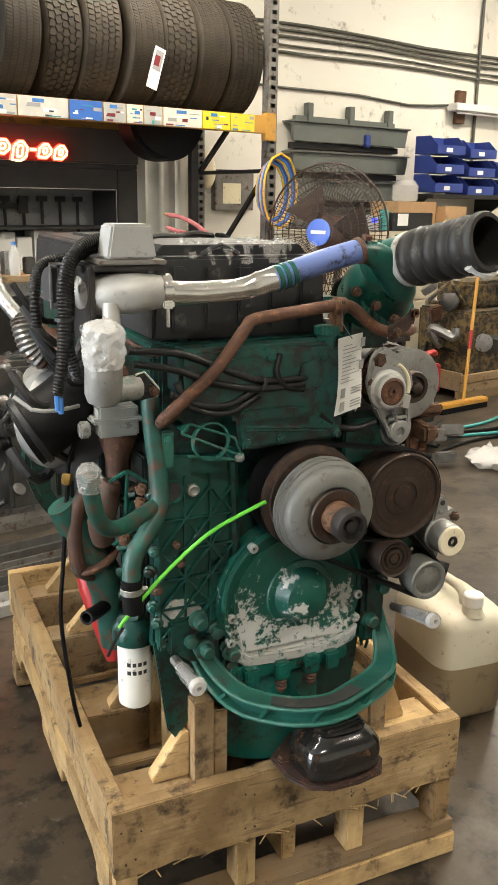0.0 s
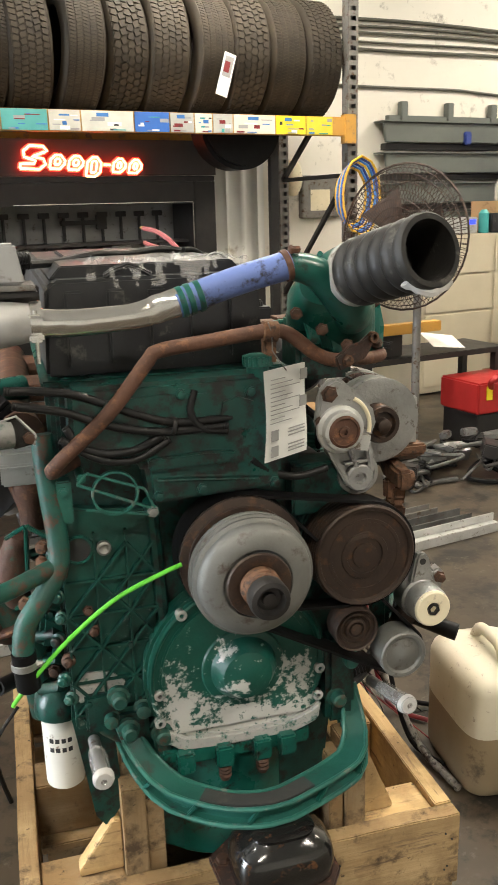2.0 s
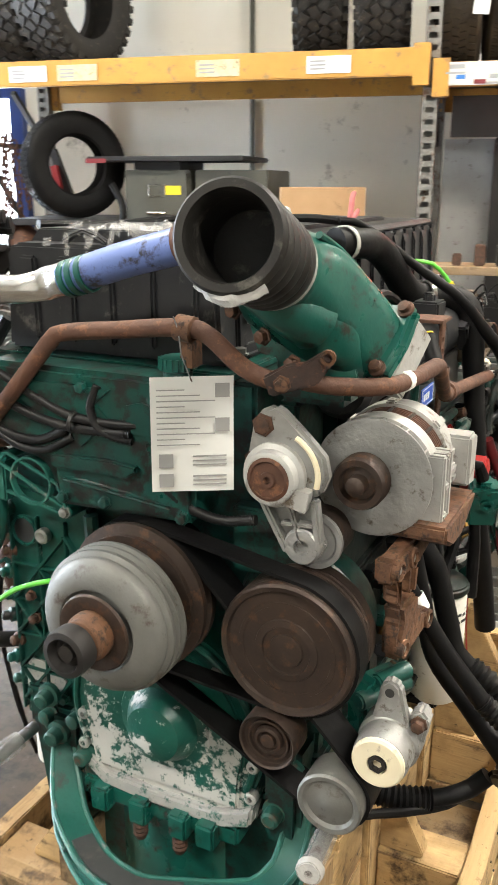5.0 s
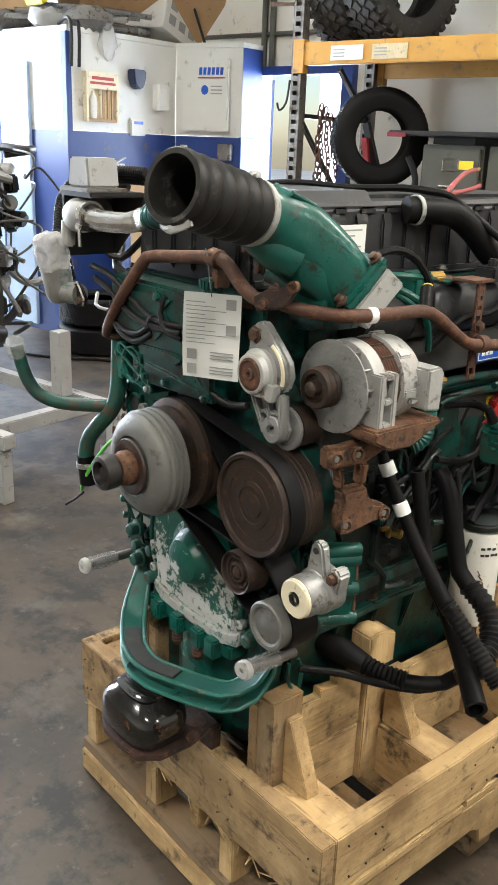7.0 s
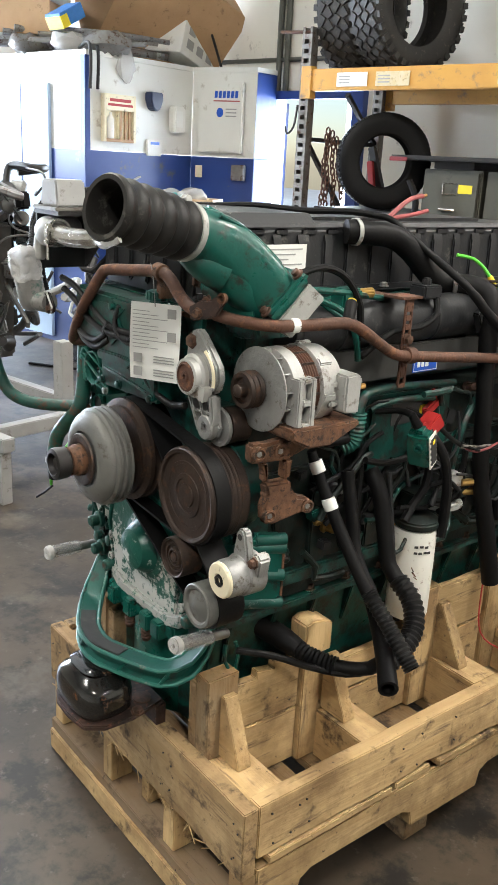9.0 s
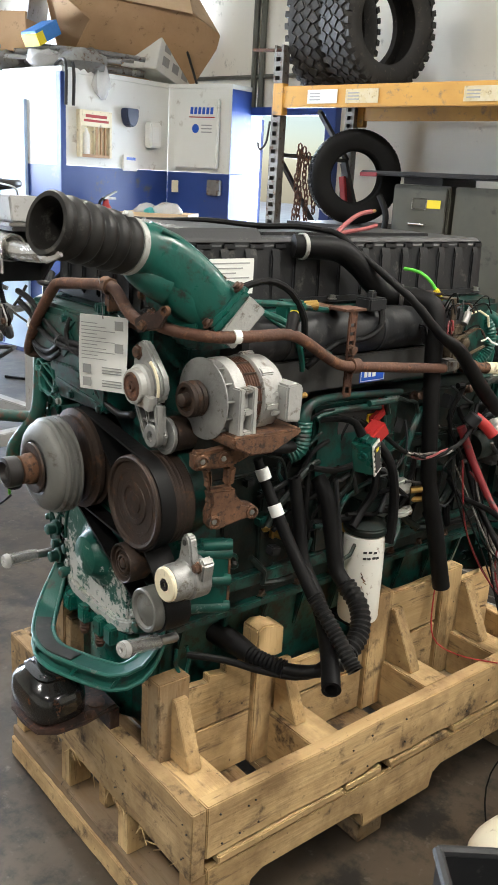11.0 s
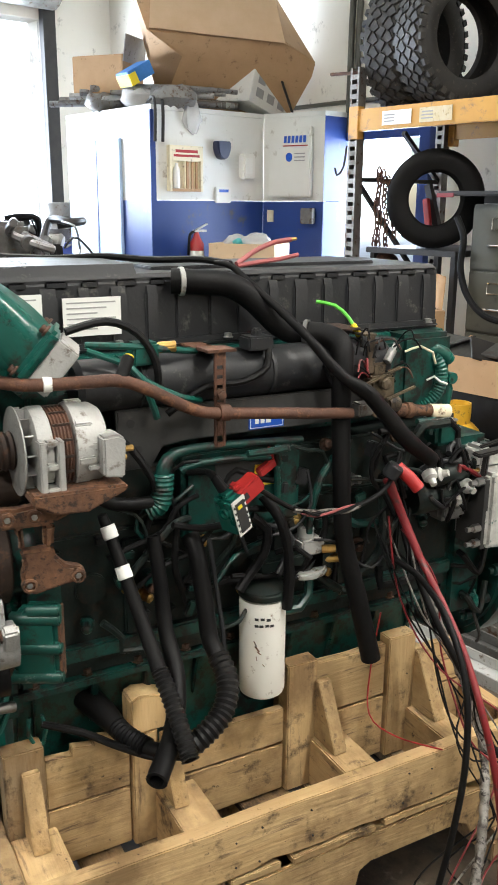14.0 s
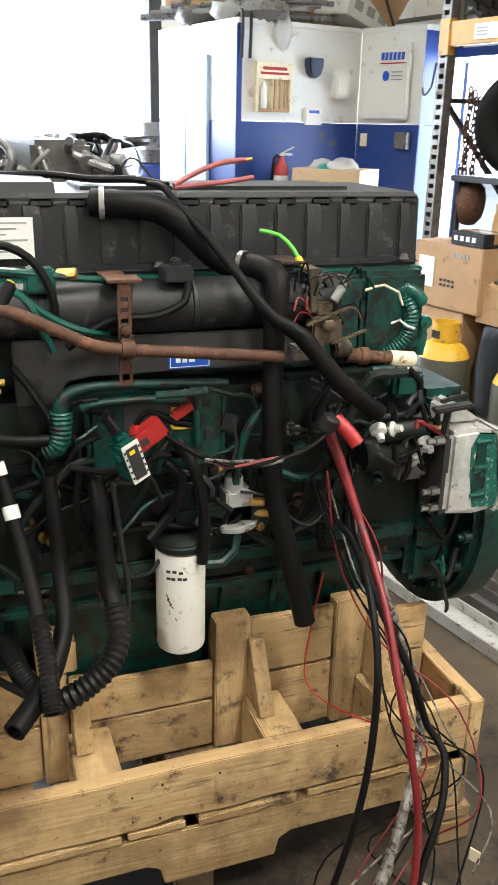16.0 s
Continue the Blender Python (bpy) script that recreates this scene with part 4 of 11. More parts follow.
for i in range(9):
    y = 1.60 + i * 0.125
    ep("sump_rib", G().prism([(1.0, 0.701), (1.045, 0.701), (1.012, 0.58), (0.995, 0.58)], (0, y, 0), (1, 0, 0), (0, 0, 1), -0.016), M_GREEN, "", 0.003, sump)
    ep("sump_rib", G().box(0.59, 0.62, y, y + 0.016, 0.60, 0.701), M_GREEN, "", 0.003, sump)
g = G().box(0.555, 1.062, 1.55, 2.68, 0.702, 0.722)
ep("sump_flange", g, M_GREEN, "green sump flange", 0.004)
g = G()
for i in range(10):
    y = 1.60 + i * 0.115
    g.bolt((1.042, y, 0.722), (0, 0, 1), 0.010, 0.014)
    g.bolt((0.575, y, 0.722), (0, 0, 1), 0.010, 0.014)
ep("sump_bolt", g, M_BOLT, parent=sump)

# valve cover
g = G()
poly = [(0.512, 1.387), (0.905, 1.387), (0.905, 1.400), (0.893, 1.402), (0.886, 1.535), (0.874, 1.548), (0.535, 1.548), (0.520, 1.536), (0.512, 1.402)]
g.prism(poly, (0, 1.575, 0), (1, 0, 0), (0, 0, 1), -1.17)
cover = ep("valve_cover", g, M_BLACKP, "ribbed black plastic valve cover, scuffed and dusty", 0.008)
g = G()
for i in range(15):
    y = 1.64 + i * 0.076
    w = 0.040 if i % 2 else 0.030
    g.prism([(0.0, 1.404), (0.012, 1.404), (0.010, 1.505), (0.002, 1.528)], (0.886, y + w / 2, 0), (1, 0, 0), (0, 0, 1), w)
    g.box(0.8835, 0.8905, y - 0.004, y + w + 0.004, 1.522, 1.538)
for i in range(5):
    x = 0.55 + i * 0.07
    g.box(x, x + 0.03, 1.566, 1.578, 1.404, 1.53)
ep("rib", g, M_BLACKP, "raised side ribs", 0.004, cover)
g = G().prism([(0.53, 0), (0.87, 0), (0.85, 0.022), (0.55, 0.022)], (0, 1.62, 1.546), (1, 0, 0), (0, 0, 1), -0.30)
g.box(0.60, 0.80, 1.98, 2.60, 1.546, 1.556)
g.tube([(0.62, 1.59, 1.55), (0.66, 1.588, 1.568), (0.70, 1.59, 1.55)], 0.006, 8)
ep("top_relief", g, M_BLACKP, "", 0.006, cover)
g = G()
for y in (1.60, 1.86, 2.12, 2.38, 2.70):
    g.bolt((0.912, y, 1.402), (0, 0, 1), 0.009, 0.01)
ep("cover_bolt", g, M_BOLTG, parent=cover)
# film wrapped over the front of the cover
nx, ny = 64, 26
vs = []
for j in range(ny + 1):
    for i in range(nx + 1):
        x, y = 0.585 + 0.29 * i / nx, 1.572 + 0.13 * j / ny
        q = Vector((x, y, 0))
        ridge = abs(noise.noise(q * 34)) * 0.022 + abs(noise.noise(q * 80 + Vector((3, 1, 0)))) * 0.010 + noise.noise(q * 170) * 0.003
        edge = min(i / 5, (nx - i) / 5, j / 3, (ny - j) / 4, 1.0)
        drop = 0.035 * max(0.0, 1 - j / 3.0)
        vs.append((x + 0.008 * noise.noise(q * 20), y, 1.566 + ridge * (0.35 + 0.65 * edge) - drop))
g = G().add(vs, [(j * (nx + 1) + i, j * (nx + 1) + i + 1, (j + 1) * (nx + 1) + i + 1, (j + 1) * (nx + 1) + i) for j in range(ny) for i in range(nx)
                      if noise.noise((i * 0.16, j * 0.24, 5.0)) + 0.5 * noise.noise((i * 0.45, j * 0.6, 2.0)) > 0.45 * max(abs(i / nx - 0.62) * 2 - 0.45, abs(j / ny - 0.5) * 2 - 0.75)])
ep("film_wrap", g, M_CLING, "crumpled clear film over the cover's front edge", sharp=24)
# paper sheets on the cover's side
for y0, y1, z0, z1 in ((1.742, 1.868, 1.425, 1.505), (1.640, 1.70, 1.44, 1.515)):
    pp = ep("paper_sheet", G().box(0.903, 0.9045, y0, y1, z0, z1), M_PAPER, "printed paper sheet taped to the cover")
    for i in range(6):
        ep("print_line", G().box(0.9044, 0.9052, y0 + 0.008, y1 - 0.012 - 0.02 * (i % 3), z1 - 0.012 - i * 0.011, z1 - 0.009 - i * 0.011), M_INKG, parent=pp)

# front: timing plate, upper cover, lower cover
g = G().prism([(0.50, 0.72), (1.05, 0.72), (1.06, 0.95), (1.02, 1.16), (0.93, 1.19), (0.93, 1.36), (0.505, 1.36), (0.505, 0.80)], (0, 1.606, 0), (1, 0, 0), (0, 0, 1), 0.035)
ep("timing_plate", g, M_GREEN, "dirty green timing plate", 0.006)
g = G().prism([(0.662, 1.172), (0.895, 1.180), (0.90, 1.34), (0.86, 1.383), (0.537, 1.383), (0.535, 1.292), (0.557, 1.264), (0.654, 1.242)], (0, 1.5715, 0), (1, 0, 0), (0, 0, 1), 0.0855)
upc = ep("upper_timing_cover", g, M_GREEN, "green pressed upper timing cover", 0.008)
ep("pressed_panel", G().prism([(0.655, 1.300), (0.715, 1.268), (0.770, 1.316), (0.745, 1.338), (0.775, 1.362), (0.690, 1.366), (0.600, 1.362), (0.585, 1.340)], (0, 1.490, 0), (1, 0, 0), (0, 0, 1), 0.0075), M_GREEN, "", 0.004, upc)
ep("pressed_panel", G().prism([(0.780, 1.300), (0.845, 1.296), (0.850, 1.340), (0.820, 1.352), (0.790, 1.344)], (0, 1.490, 0), (1, 0, 0), (0, 0, 1), 0.007), M_GREEN, "", 0.004, upc)
g = G().prism([(0.0, 0.0), (0.13, 0.0), (0.15, 0.012), (0.15, 0.020), (0.10, 0.024), (0.0, 0.020)], (0.66, 1.490, 1.235), (1, 0, 0), (0, 0, 1), 0.014)
g.tube([(0.672, 1.490, 1.216), (0.74, 1.488, 1.212), (0.86, 1.49, 1.20)], 0.007, 8)
ep("stiffening_bead", g, M_GREEN, "", 0.006, upc)
g = G()
for p in ((0.60, 1.35), (0.72, 1.36), (0.84, 1.355), (0.88, 1.19), (0.75, 1.192), (0.675, 1.188)):
    g.bolt((p[0], 1.484 + 0.028 - 0.028, p[1]), (0, -1, 0), 0.008, 0.009)
ep("cover_bolt", g, M_GREEN, parent=upc)
# ribbed side gear case on the exhaust side of the front, set back from the crank cover
SET_BACK = Matrix.Translation((0.017, 0.046, -0.016))
g = G().prism([(0.490, 0.74), (0.655, 0.74), (0.65, 1.16), (0.490, 1.18)], (0, 1.546, 0), (1, 0, 0), (0, 0, 1), 0.042)
gc = ep("gear_case", g, M_FLAKEG, "green gear case with crossed ribs and chipped paint", 0.004)
XS, ZS = (0.492, 0.548, 0.604, 0.655), [0.775 + 0.066 * i for i in range(6)]
for i in range(5):
    for c in range(3):
        if (i, c) == (4, 0):
            continue
        a, b = (XS[c], ZS[i]), (XS[c + 1], ZS[i + 1])
        ep("cross_rib", G().bar((a[0], 1.500, a[1]), (b[0], 1.500, b[1]), 0.0048, 0.016, (0, 1, 0)), M_FLAKEG, "", 0.0012, gc)
        if (i + c) % 2 == 0:
            ep("cross_rib", G().bar((a[0], 1.5005, b[1]), (b[0], 1.5005, a[1]), 0.0048, 0.015, (0, 1, 0)), M_FLAKEG, "", 0.0012, gc)
    ep("cross_rib", G().bar((XS[0], 1.501, ZS[i]), (XS[-1], 1.501, ZS[i]), 0.0045, 0.012, (0, 1, 0)), M_FLAKEG, "", 0.0012, gc)
for x in XS:
    ep("cross_rib", G().bar((x, 1.5015, 0.755), (x, 1.5015, 1.13), 0.0045, 0.013, (0, 1, 0)), M_FLAKEG, "", 0.0012, gc)
ep("edge_flange", G().tube([(0.652, 1.505, 0.75), (0.662, 1.503, 0.90), (0.660, 1.503, 1.02), (0.655, 1.503, 1.15)], 0.012, 8), M_GREEN, "", 0.0, gc)
ep("case_bolt", G().bolt((0.535, 1.497, 0.945), (0, -1, 0), 0.0085, 0.014).bolt((0.528, 1.497, 0.985), (0, -1, 0), 0.0075, 0.010), M_BOLT, parent=gc)
ep("case_bolt", G().bolt((0.515, 1.497, 0.80), (0, -1, 0), 0.007, 0.010).bolt((0.585, 1.497, 0.80), (0, -1, 0), 0.008, 0.012).bolt((0.64, 1.497, 0.78), (0, -1, 0), 0.008, 0.012).bolt((0.60, 1.497, 0.905), (0, -1, 0), 0.006, 0.008), M_GREEN, parent=gc)
ep("flaked_patch", G().prism([(0, 0), (0.07, -0.005), (0.085, 0.03), (0.06, 0.055), (0.015, 0.06), (-0.01, 0.03)], (0.500, 1.504, 0.800), (1, 0, 0), (0, 0, 1), 0.004), M_FLAKE2, "", 0.0, gc)
g = G().lathe([(0.027, 0), (0.027, 0.010), (0.022, 0.010), (0.022, 0.0), (0.027, 0)], (0.520, 1.506, 1.10), (0, -1, 0), 20)
ep("ring_boss", g, M_GREEN2, "", 0.002, gc)
ep("core_hole", G().lathe([(0.022, 0), (0.022, 0.003), (0.0, 0.003)], (0.520, 1.5035, 1.10), (0, -1, 0), 20), M_INK, parent=gc)
ep("core_plug", G().lathe([(0.013, 0), (0.013, 0.012), (0.009, 0.014), (0.006, 0.012)], (0.564, 1.500, 1.101), (0, -1, 0), 14), M_BOLTG, parent=gc)

SET_BACK = Matrix.Identity(4)
rx_, rz_ = 0.603, 1.197
g = G().lathe([(0.0395, 0), (0.0395, 0.012), (0.0355, 0.012), (0.0355, 0), (0.0395, 0)], (rx_, 1.505, rz_), (0, -1, 0), 32)
for a, b in (((-0.062, 0.022), (0.062, -0.034)), ((-0.045, 0.040), (0.052, 0.002)), ((-0.050, -0.024), (0.056, -0.044)), ((0.050, 0.004), (0.066, -0.036)), ((-0.062, 0.022), (-0.045, 0.040))):
    g.bar((rx_ + a[0], 1.497, rz_ + a[1]), (rx_ + b[0], 1.497, rz_ + b[1]), 0.0045, 0.006, (0, 1, 0))
rb_ = ep("spoked_ring", g, M_GREENL, "cast ring with thin spokes", 0.001, gc)
for a, b, r in ((0.062, -0.040, 0.012), (-0.054, 0.031, 0.008)):
    ep("ring_post", G().cyl((rx_ + a, 1.545, rz_ + b), (rx_ + a, 1.496, rz_ + b), r, 14), M_GREEN2, "", 0.001, rb_)
ep("ring_bolt", G().bolt((rx_ + 0.062, 1.497, rz_ - 0.040), (0, -1, 0), 0.008, 0.008), M_BOLTG, "", 0.0, rb_)


# lower round cover with flaking enamel
def arch(r, x0, x1, zb, cx, cz, n=22):
    pts = [(x1, zb)]
    a0, a1 = math.atan2(zb + 0.06 - cz, x1 - cx), math.pi - math.atan2(zb + 0.06 - cz, -(x0 - cx))
    a1 = math.atan2(zb + 0.06 - cz, x0 - cx)
    if a1 < 0:
        a1 += 2 * math.pi
    for i in range(n + 1):
        a = a0 + (a1 - a0) * i / n
        pts.append((cx + r * math.cos(a), cz + r * math.sin(a)))
    pts.append((x0, zb))
    return pts


g = G().prism(arch(0.178, 0.648, 0.966, 0.690, 0.803, 0.825), (0.008, 1.5705, -0.010), (1, 0, 0), (0, 0, 1), 0.0505)
lowc = ep("crank_cover", g, M_FLAKE, "rounded green front cover with flaking paint and bare metal", 0.006)
g = G().prism(arch(0.150, 0.672, 0.940, 0.712, 0.803, 0.825), (0.008, 1.521, -0.010), (1, 0, 0), (0, 0, 1), 0.009)
ep("raised_face", g, M_FLAKE, "", 0.004, lowc)
g = G().prism([(0.650, 0.735), (0.660, 0.698), (0.690, 0.676), (0.80, 0.668), (0.915, 0.672), (0.962, 0.690), (0.968, 0.730), (0.945, 0.716), (0.90, 0.700), (0.80, 0.697), (0.70, 0.704), (0.672, 0.722)], (0.008, 1.544, -0.010), (1, 0, 0), (0, 0, 1), 0.036)
ep("worn_foot", g, M_FLAKE2, "bare metal foot of the cover", 0.005, lowc)
g = G().lathe([(0.082, 0), (0.078, 0.006), (0.064, 0.009), (0.056, 0.022), (0.046, 0.038), (0.028, 0.044), (0.0, 0.045)], (0.820, 1.514, 0.824), (0, -1, 0), 36)
ep("dome", g, M_FLAKE, "domed middle of the cover", 0.0, lowc)
ep("rim_bead", G().tube([(0.811 + 0.166 * math.cos(-0.45 + (math.pi + 0.9) * i / 30), 1.520, 0.815 + 0.166 * math.sin(-0.45 + (math.pi + 0.9) * i / 30)) for i in range(31)], 0.0062, 8), M_FLAKE, "", 0.0, lowc)
g = G()
for p in ((0.652, 0.80), (0.650, 0.742), (0.668, 0.705), (0.962, 0.742), (0.966, 0.80), (0.70, 0.955), (0.905, 0.945)):
    g.lathe([(0.0105, 0), (0.0105, 0.014), (0.008, 0.016), (0.0045, 0.016), (0.0045, 0.006), (0.0, 0.006)], (p[0] + 0.008, 1.526, p[1] - 0.010), (0, -1, 0), 14)
ep("bolt_boss", g, M_FLAKE2, "", 0.0, lowc)
# sump front with studs
fs_ = ep("front_sump", G().lathe([(0.155, 0), (0.165, 0.01), (0.165, 0.27)], (0.80, 1.69, 0.395), (0, 0, 1), 40), M_GREEN2, "rounded green front of the sump")
ep("sump_lip", G().box(0.655, 0.950, 1.508, 1.56, 0.635, 0.671), M_GREEN2, "", 0.005, fs_)
for x in (0.70, 0.775, 0.85, 0.90):
    ep("lip_block", G().box(x - 0.017, x + 0.017, 1.488, 1.520, 0.628, 0.671), M_GREEN2, "", 0.004, fs_)
g = G()
for x in (0.775, 0.85):
    g.lathe([(0.011, 0), (0.013, 0.004), (0.011, 0.008), (0.013, 0.012), (0.011, 0.016), (0.013, 0.02), (0.009, 0.03)], (x, 1.500, 0.627), (0, 0, -1), 10)
ep("spring_stud", g, M_BOLT)

# engine mount bracket: two legs and a curved front yoke
YK = [(0.575, 1.548, 0.735), (0.598, 1.500, 0.676), (0.640, 1.446, 0.634), (0.700, 1.402, 0.620), (0.765, 1.368, 0.616), (0.845, 1.356, 0.616), (0.920, 1.380, 0.616), (0.985, 1.406, 0.618), (1.036, 1.438, 0.622), (1.060, 1.485, 0.642), (1.062, 1.522, 0.680), (1.056, 1.546, 0.730)]


def yoke():
    path, _ = spline(YK, 0.018, [0.0] * len(YK))
    n = len(path) - 1
    vs, fs, outer, inner = [], [], [], []
    for i, p in enumerate(path):
        d = path[min(i + 1, n)] - path[max(i - 1, 0)]
        side = Vector((-d.y, d.x, 0)).normalized()
        w = 0.030 + 0.020 * min(1.0, 5.0 * min(i, n - i) / n)
        o, q = p, p + side * w
        outer.append(o)
        inner.append(q)
        o_in = o + side * 0.016
        vs += [o + Vector((0, 0, -0.028)), q + Vector((0, 0, -0.022)), q + Vector((0, 0, 0.010)), o + Vector((0, 0, 0.012)), o + Vector((0, 0, 0.005)), o_in + Vector((0, 0, 0.001)), o_in + Vector((0, 0, -0.018)), o + Vector((0, 0, -0.022))]
    for i in range(n):
        b = 8 * i
        for k in range(8):
            fs.append((b + k, b + (k + 1) % 8, b + 8 + (k + 1) % 8, b + 8 + k))
    fs += [tuple(range(8))[::-1], tuple(8 * n + k for k in range(8))]
    return G().add(vs, fs), outer, inner


yg, yo, yi = yoke()
mb = ep("mount_bracket", yg, M_YOKE, "curved green front mounting bracket with pockets", 0.004)
ep("edge_bead", G().tube([(p[0], p[1] + 0.002, p[2] + 0.010) for p in yo[1:-1:2]], 0.0048, 8), M_GREENL, "", 0.0, mb)
ep("edge_bead", G().tube([(p[0], p[1] + 0.002, p[2] - 0.025) for p in yo[1:-1:2]], 0.0052, 8), M_GREENL, "", 0.0, mb)
ep("edge_bead", G().tube([(p[0], p[1], p[2] + 0.008) for p in yi[1:-1:2]], 0.0050, 8), M_GREENL, "", 0.0, mb)
# pocket webs in the outer wall
for i in (6, 11, 17, 24, 29):
    if i < len(yo) - 2:
        a_, b_ = yo[i], yo[i + 1]
        ep("web", G().bar(a_ + Vector((0, 0.006, -0.022)), b_ + Vector((0, 0.006, 0.006)), 0.012, 0.007), M_GREEN2, "", 0.002, mb)
pa = [k for k, p in enumerate(yo) if 0.69 < p[0] < 0.925 and p[1] < 1.47]
pvs, pfs = [], []
for k in pa:
    a_, b_ = yo[k].lerp(yi[k], 0.16), yo[k].lerp(yi[k], 0.86)
    pvs += [a_ + Vector((0, 0, 0.0105)), b_ + Vector((0, 0, 0.0085)), b_ + Vector((0, 0, 0.0135)), a_ + Vector((0, 0, 0.0155))]
for k in range(len(pa) - 1):
    for q in range(4):
        pfs.append((4 * k + q, 4 * k + (q + 1) % 4, 4 * k + 4 + (q + 1) % 4, 4 * k + 4 + q))
pfs += [(3, 2, 1, 0), tuple(4 * (len(pa) - 1) + q for q in range(4))]
g = G().add(pvs, pfs)
ep("anti_slip_patch", g, M_SIDE, "dark worn patch", 0.001, mb)
g = G()
for x, z in ((0.585, 0.80), (0.600, 0.73), (0.66, 0.71), (0.635, 0.64), (1.035, 0.80), (1.01, 0.72)):
    g.lathe([(0.021, 0), (0.021, 0.010), (0.015, 0.012), (0.014, 0.030), (0.010, 0.033)], (x, 1.526, z), (0, -1, 0), 14)
ep("bracket_bolt", g, M_GREENRUST, "green bracket bolts gone rusty", 0.0, mb)
g = G().box(0.575, 0.640, 1.528, 1.576, 0.68, 0.765).box(0.990, 1.05, 1.515, 1.576, 0.66, 0.84)
ep("bracket_leg", g, M_GREEN, "", 0.01, mb)
g = G().prism([(0.0, 0.0), (0.075, -0.02), (0.085, -0.20), (0.05, -0.25), (0.03, -0.22)], (0.50, 1.58, 0.74), (1, 0, 0), (0, 0, 1), 0.014)
ep("fin_plate", g, M_GREEN, "flat green plate hanging beside the sump", 0.002)

# rubber mount with glossy black hood on the front board
def loft(rows, c, n=40, p=3.2, turn=0.0):
    """A stack of rounded squares: rows of (half x, half y, height)."""
    vs, fs = [], []
    for hx_, hy_, z in rows:
        for k in range(n):
            a = 2 * math.pi * k / n
            ca, sa = math.cos(a), math.sin(a)
            x_, y_ = hx_ * math.copysign(abs(ca) ** (2 / p), ca), hy_ * math.copysign(abs(sa) ** (2 / p), sa)
            vs.append((c[0] + x_ * math.cos(turn) - y_ * math.sin(turn), c[1] + x_ * math.sin(turn) + y_ * math.cos(turn), c[2] + z))
    for i in range(len(rows) - 1):
        for k in range(n):
            k2 = (k + 1) % n
            fs.append((i * n + k, i * n + k2, (i + 1) * n + k2, (i + 1) * n + k))
    fs += [tuple(range(n))[::-1], tuple((len(rows) - 1) * n + k for k in range(n))]
    return G().add(vs, fs)


g = loft([(0.084, 0.060, 0), (0.092, 0.068, 0.010), (0.094, 0.070, 0.042), (0.090, 0.067, 0.064), (0.078, 0.059, 0.078), (0.064, 0.048, 0.086), (0.058, 0.042, 0.092), (0.060, 0.044, 0.099), (0.050, 0.030, 0.104)], (0.842, 1.368, 0.4815))
rm_ = ep("rubber_mount", g, M_BLACKG, "glossy black engine mount hood on a rusty plate", 0.0, sharp=50)
g = G().prism([(0.722, 1.44), (0.728, 1.36), (0.755, 1.315), (0.80, 1.295), (0.86, 1.292), (0.92, 1.300), (0.948, 1.34), (0.950, 1.41), (0.93, 1.500), (0.80, 1.503)], (0, 0, 0.4690), (1, 0, 0), (0, 1, 0), 0.012)
ep("packing_plate", G().box(0.80, 0.93, 1.482, 1.508, 0.4142, 0.4685), M_RUSTD, "", 0.002, rm_)
ep("base_plate", g, M_RUSTD, "dark rusty base plate", 0.003, rm_)
g = G().bolt((0.940, 1.425, 0.4815), (0, 0, 1), 0.012, 0.010).bolt((0.745, 1.42, 0.4815), (0, 0, 1), 0.012, 0.010).lathe([(0.022, 0), (0.022, 0.004), (0.010, 0.006)], (0.90, 1.46, 0.4815), (0, 0, 1), 14)
ep("base_bolt", g, M_BOLT, "", 0.0, rm_)
# locating pins with wrapped ends
for a, b in (((0.535, 1.535, 0.712), (0.539, 1.402, 0.717)), ((1.095, 1.549, 0.722), (1.111, 1.405, 0.746))):
    pn = ep("lifting_pin", G().cyl(a, b, 0.011, 14), M_STEEL, "steel pin with a taped white end", 0.002)
    A, B = Vector(a), Vector(b)
    ep("tape_wrap", G().tube([A.lerp(B, 0.35), A.lerp(B, 0.7), B + (B - A) * 0.02], 0.0165, 16, 0.005), M_SLEEVE, parent=pn, rough=0.003)
    ep("wrapped_end", G().lathe([(0.015, 0), (0.0195, 0.006), (0.0185, 0.014), (0.015, 0.018), (0.006, 0.018), (0.005, 0.010), (0.0, 0.010)], A.lerp(B, 0.9), B - A, 16), M_WRAP, parent=pn, rough=0.002)

# fan hub and pulleys
hx, hz, dz = 0.812, 1.064, 1.058
g = G().lathe([(0.040, 0), (0.105, 0.0), (0.112, 0.008), (0.112, 0.020), (0.098, 0.026), (0.112, 0.034), (0.112, 0.044), (0.098, 0.048), (0.098, 0.056), (0.060, 0.058)], (hx, 1.505, hz), (0, -1, 0), 48)
fanp = ep("fan_pulley", g, M_PULLEY, "dark grooved fan pulley")
g = G().lathe([(0.05, 0), (0.100, 0.0), (0.106, 0.003), (0.106, 0.008), (0.100, 0.011), (0.100, 0.014), (0.106, 0.017), (0.106, 0.021), (0.100, 0.024), (0.100, 0.027), (0.105, 0.030), (0.105, 0.036), (0.1005, 0.039), (0.0985, 0.040), (0.099, 0.043), (0.097, 0.050), (0.090, 0.057), (0.078, 0.063), (0.066, 0.066), (0.060, 0.065), (0.056, 0.059), (0.036, 0.059)], (hx, 1.427, dz), (0, -1, 0), 64)
ep("hub_shaft", G().cyl((hx, 1.450, dz), (hx, 1.424, dz), 0.062, 32), M_PULLEY, "", parent=fanp)
drum = ep("hub_drum", g, M_DRUM, "dirty grey fan clutch drum with a ridged rim", sharp=30)
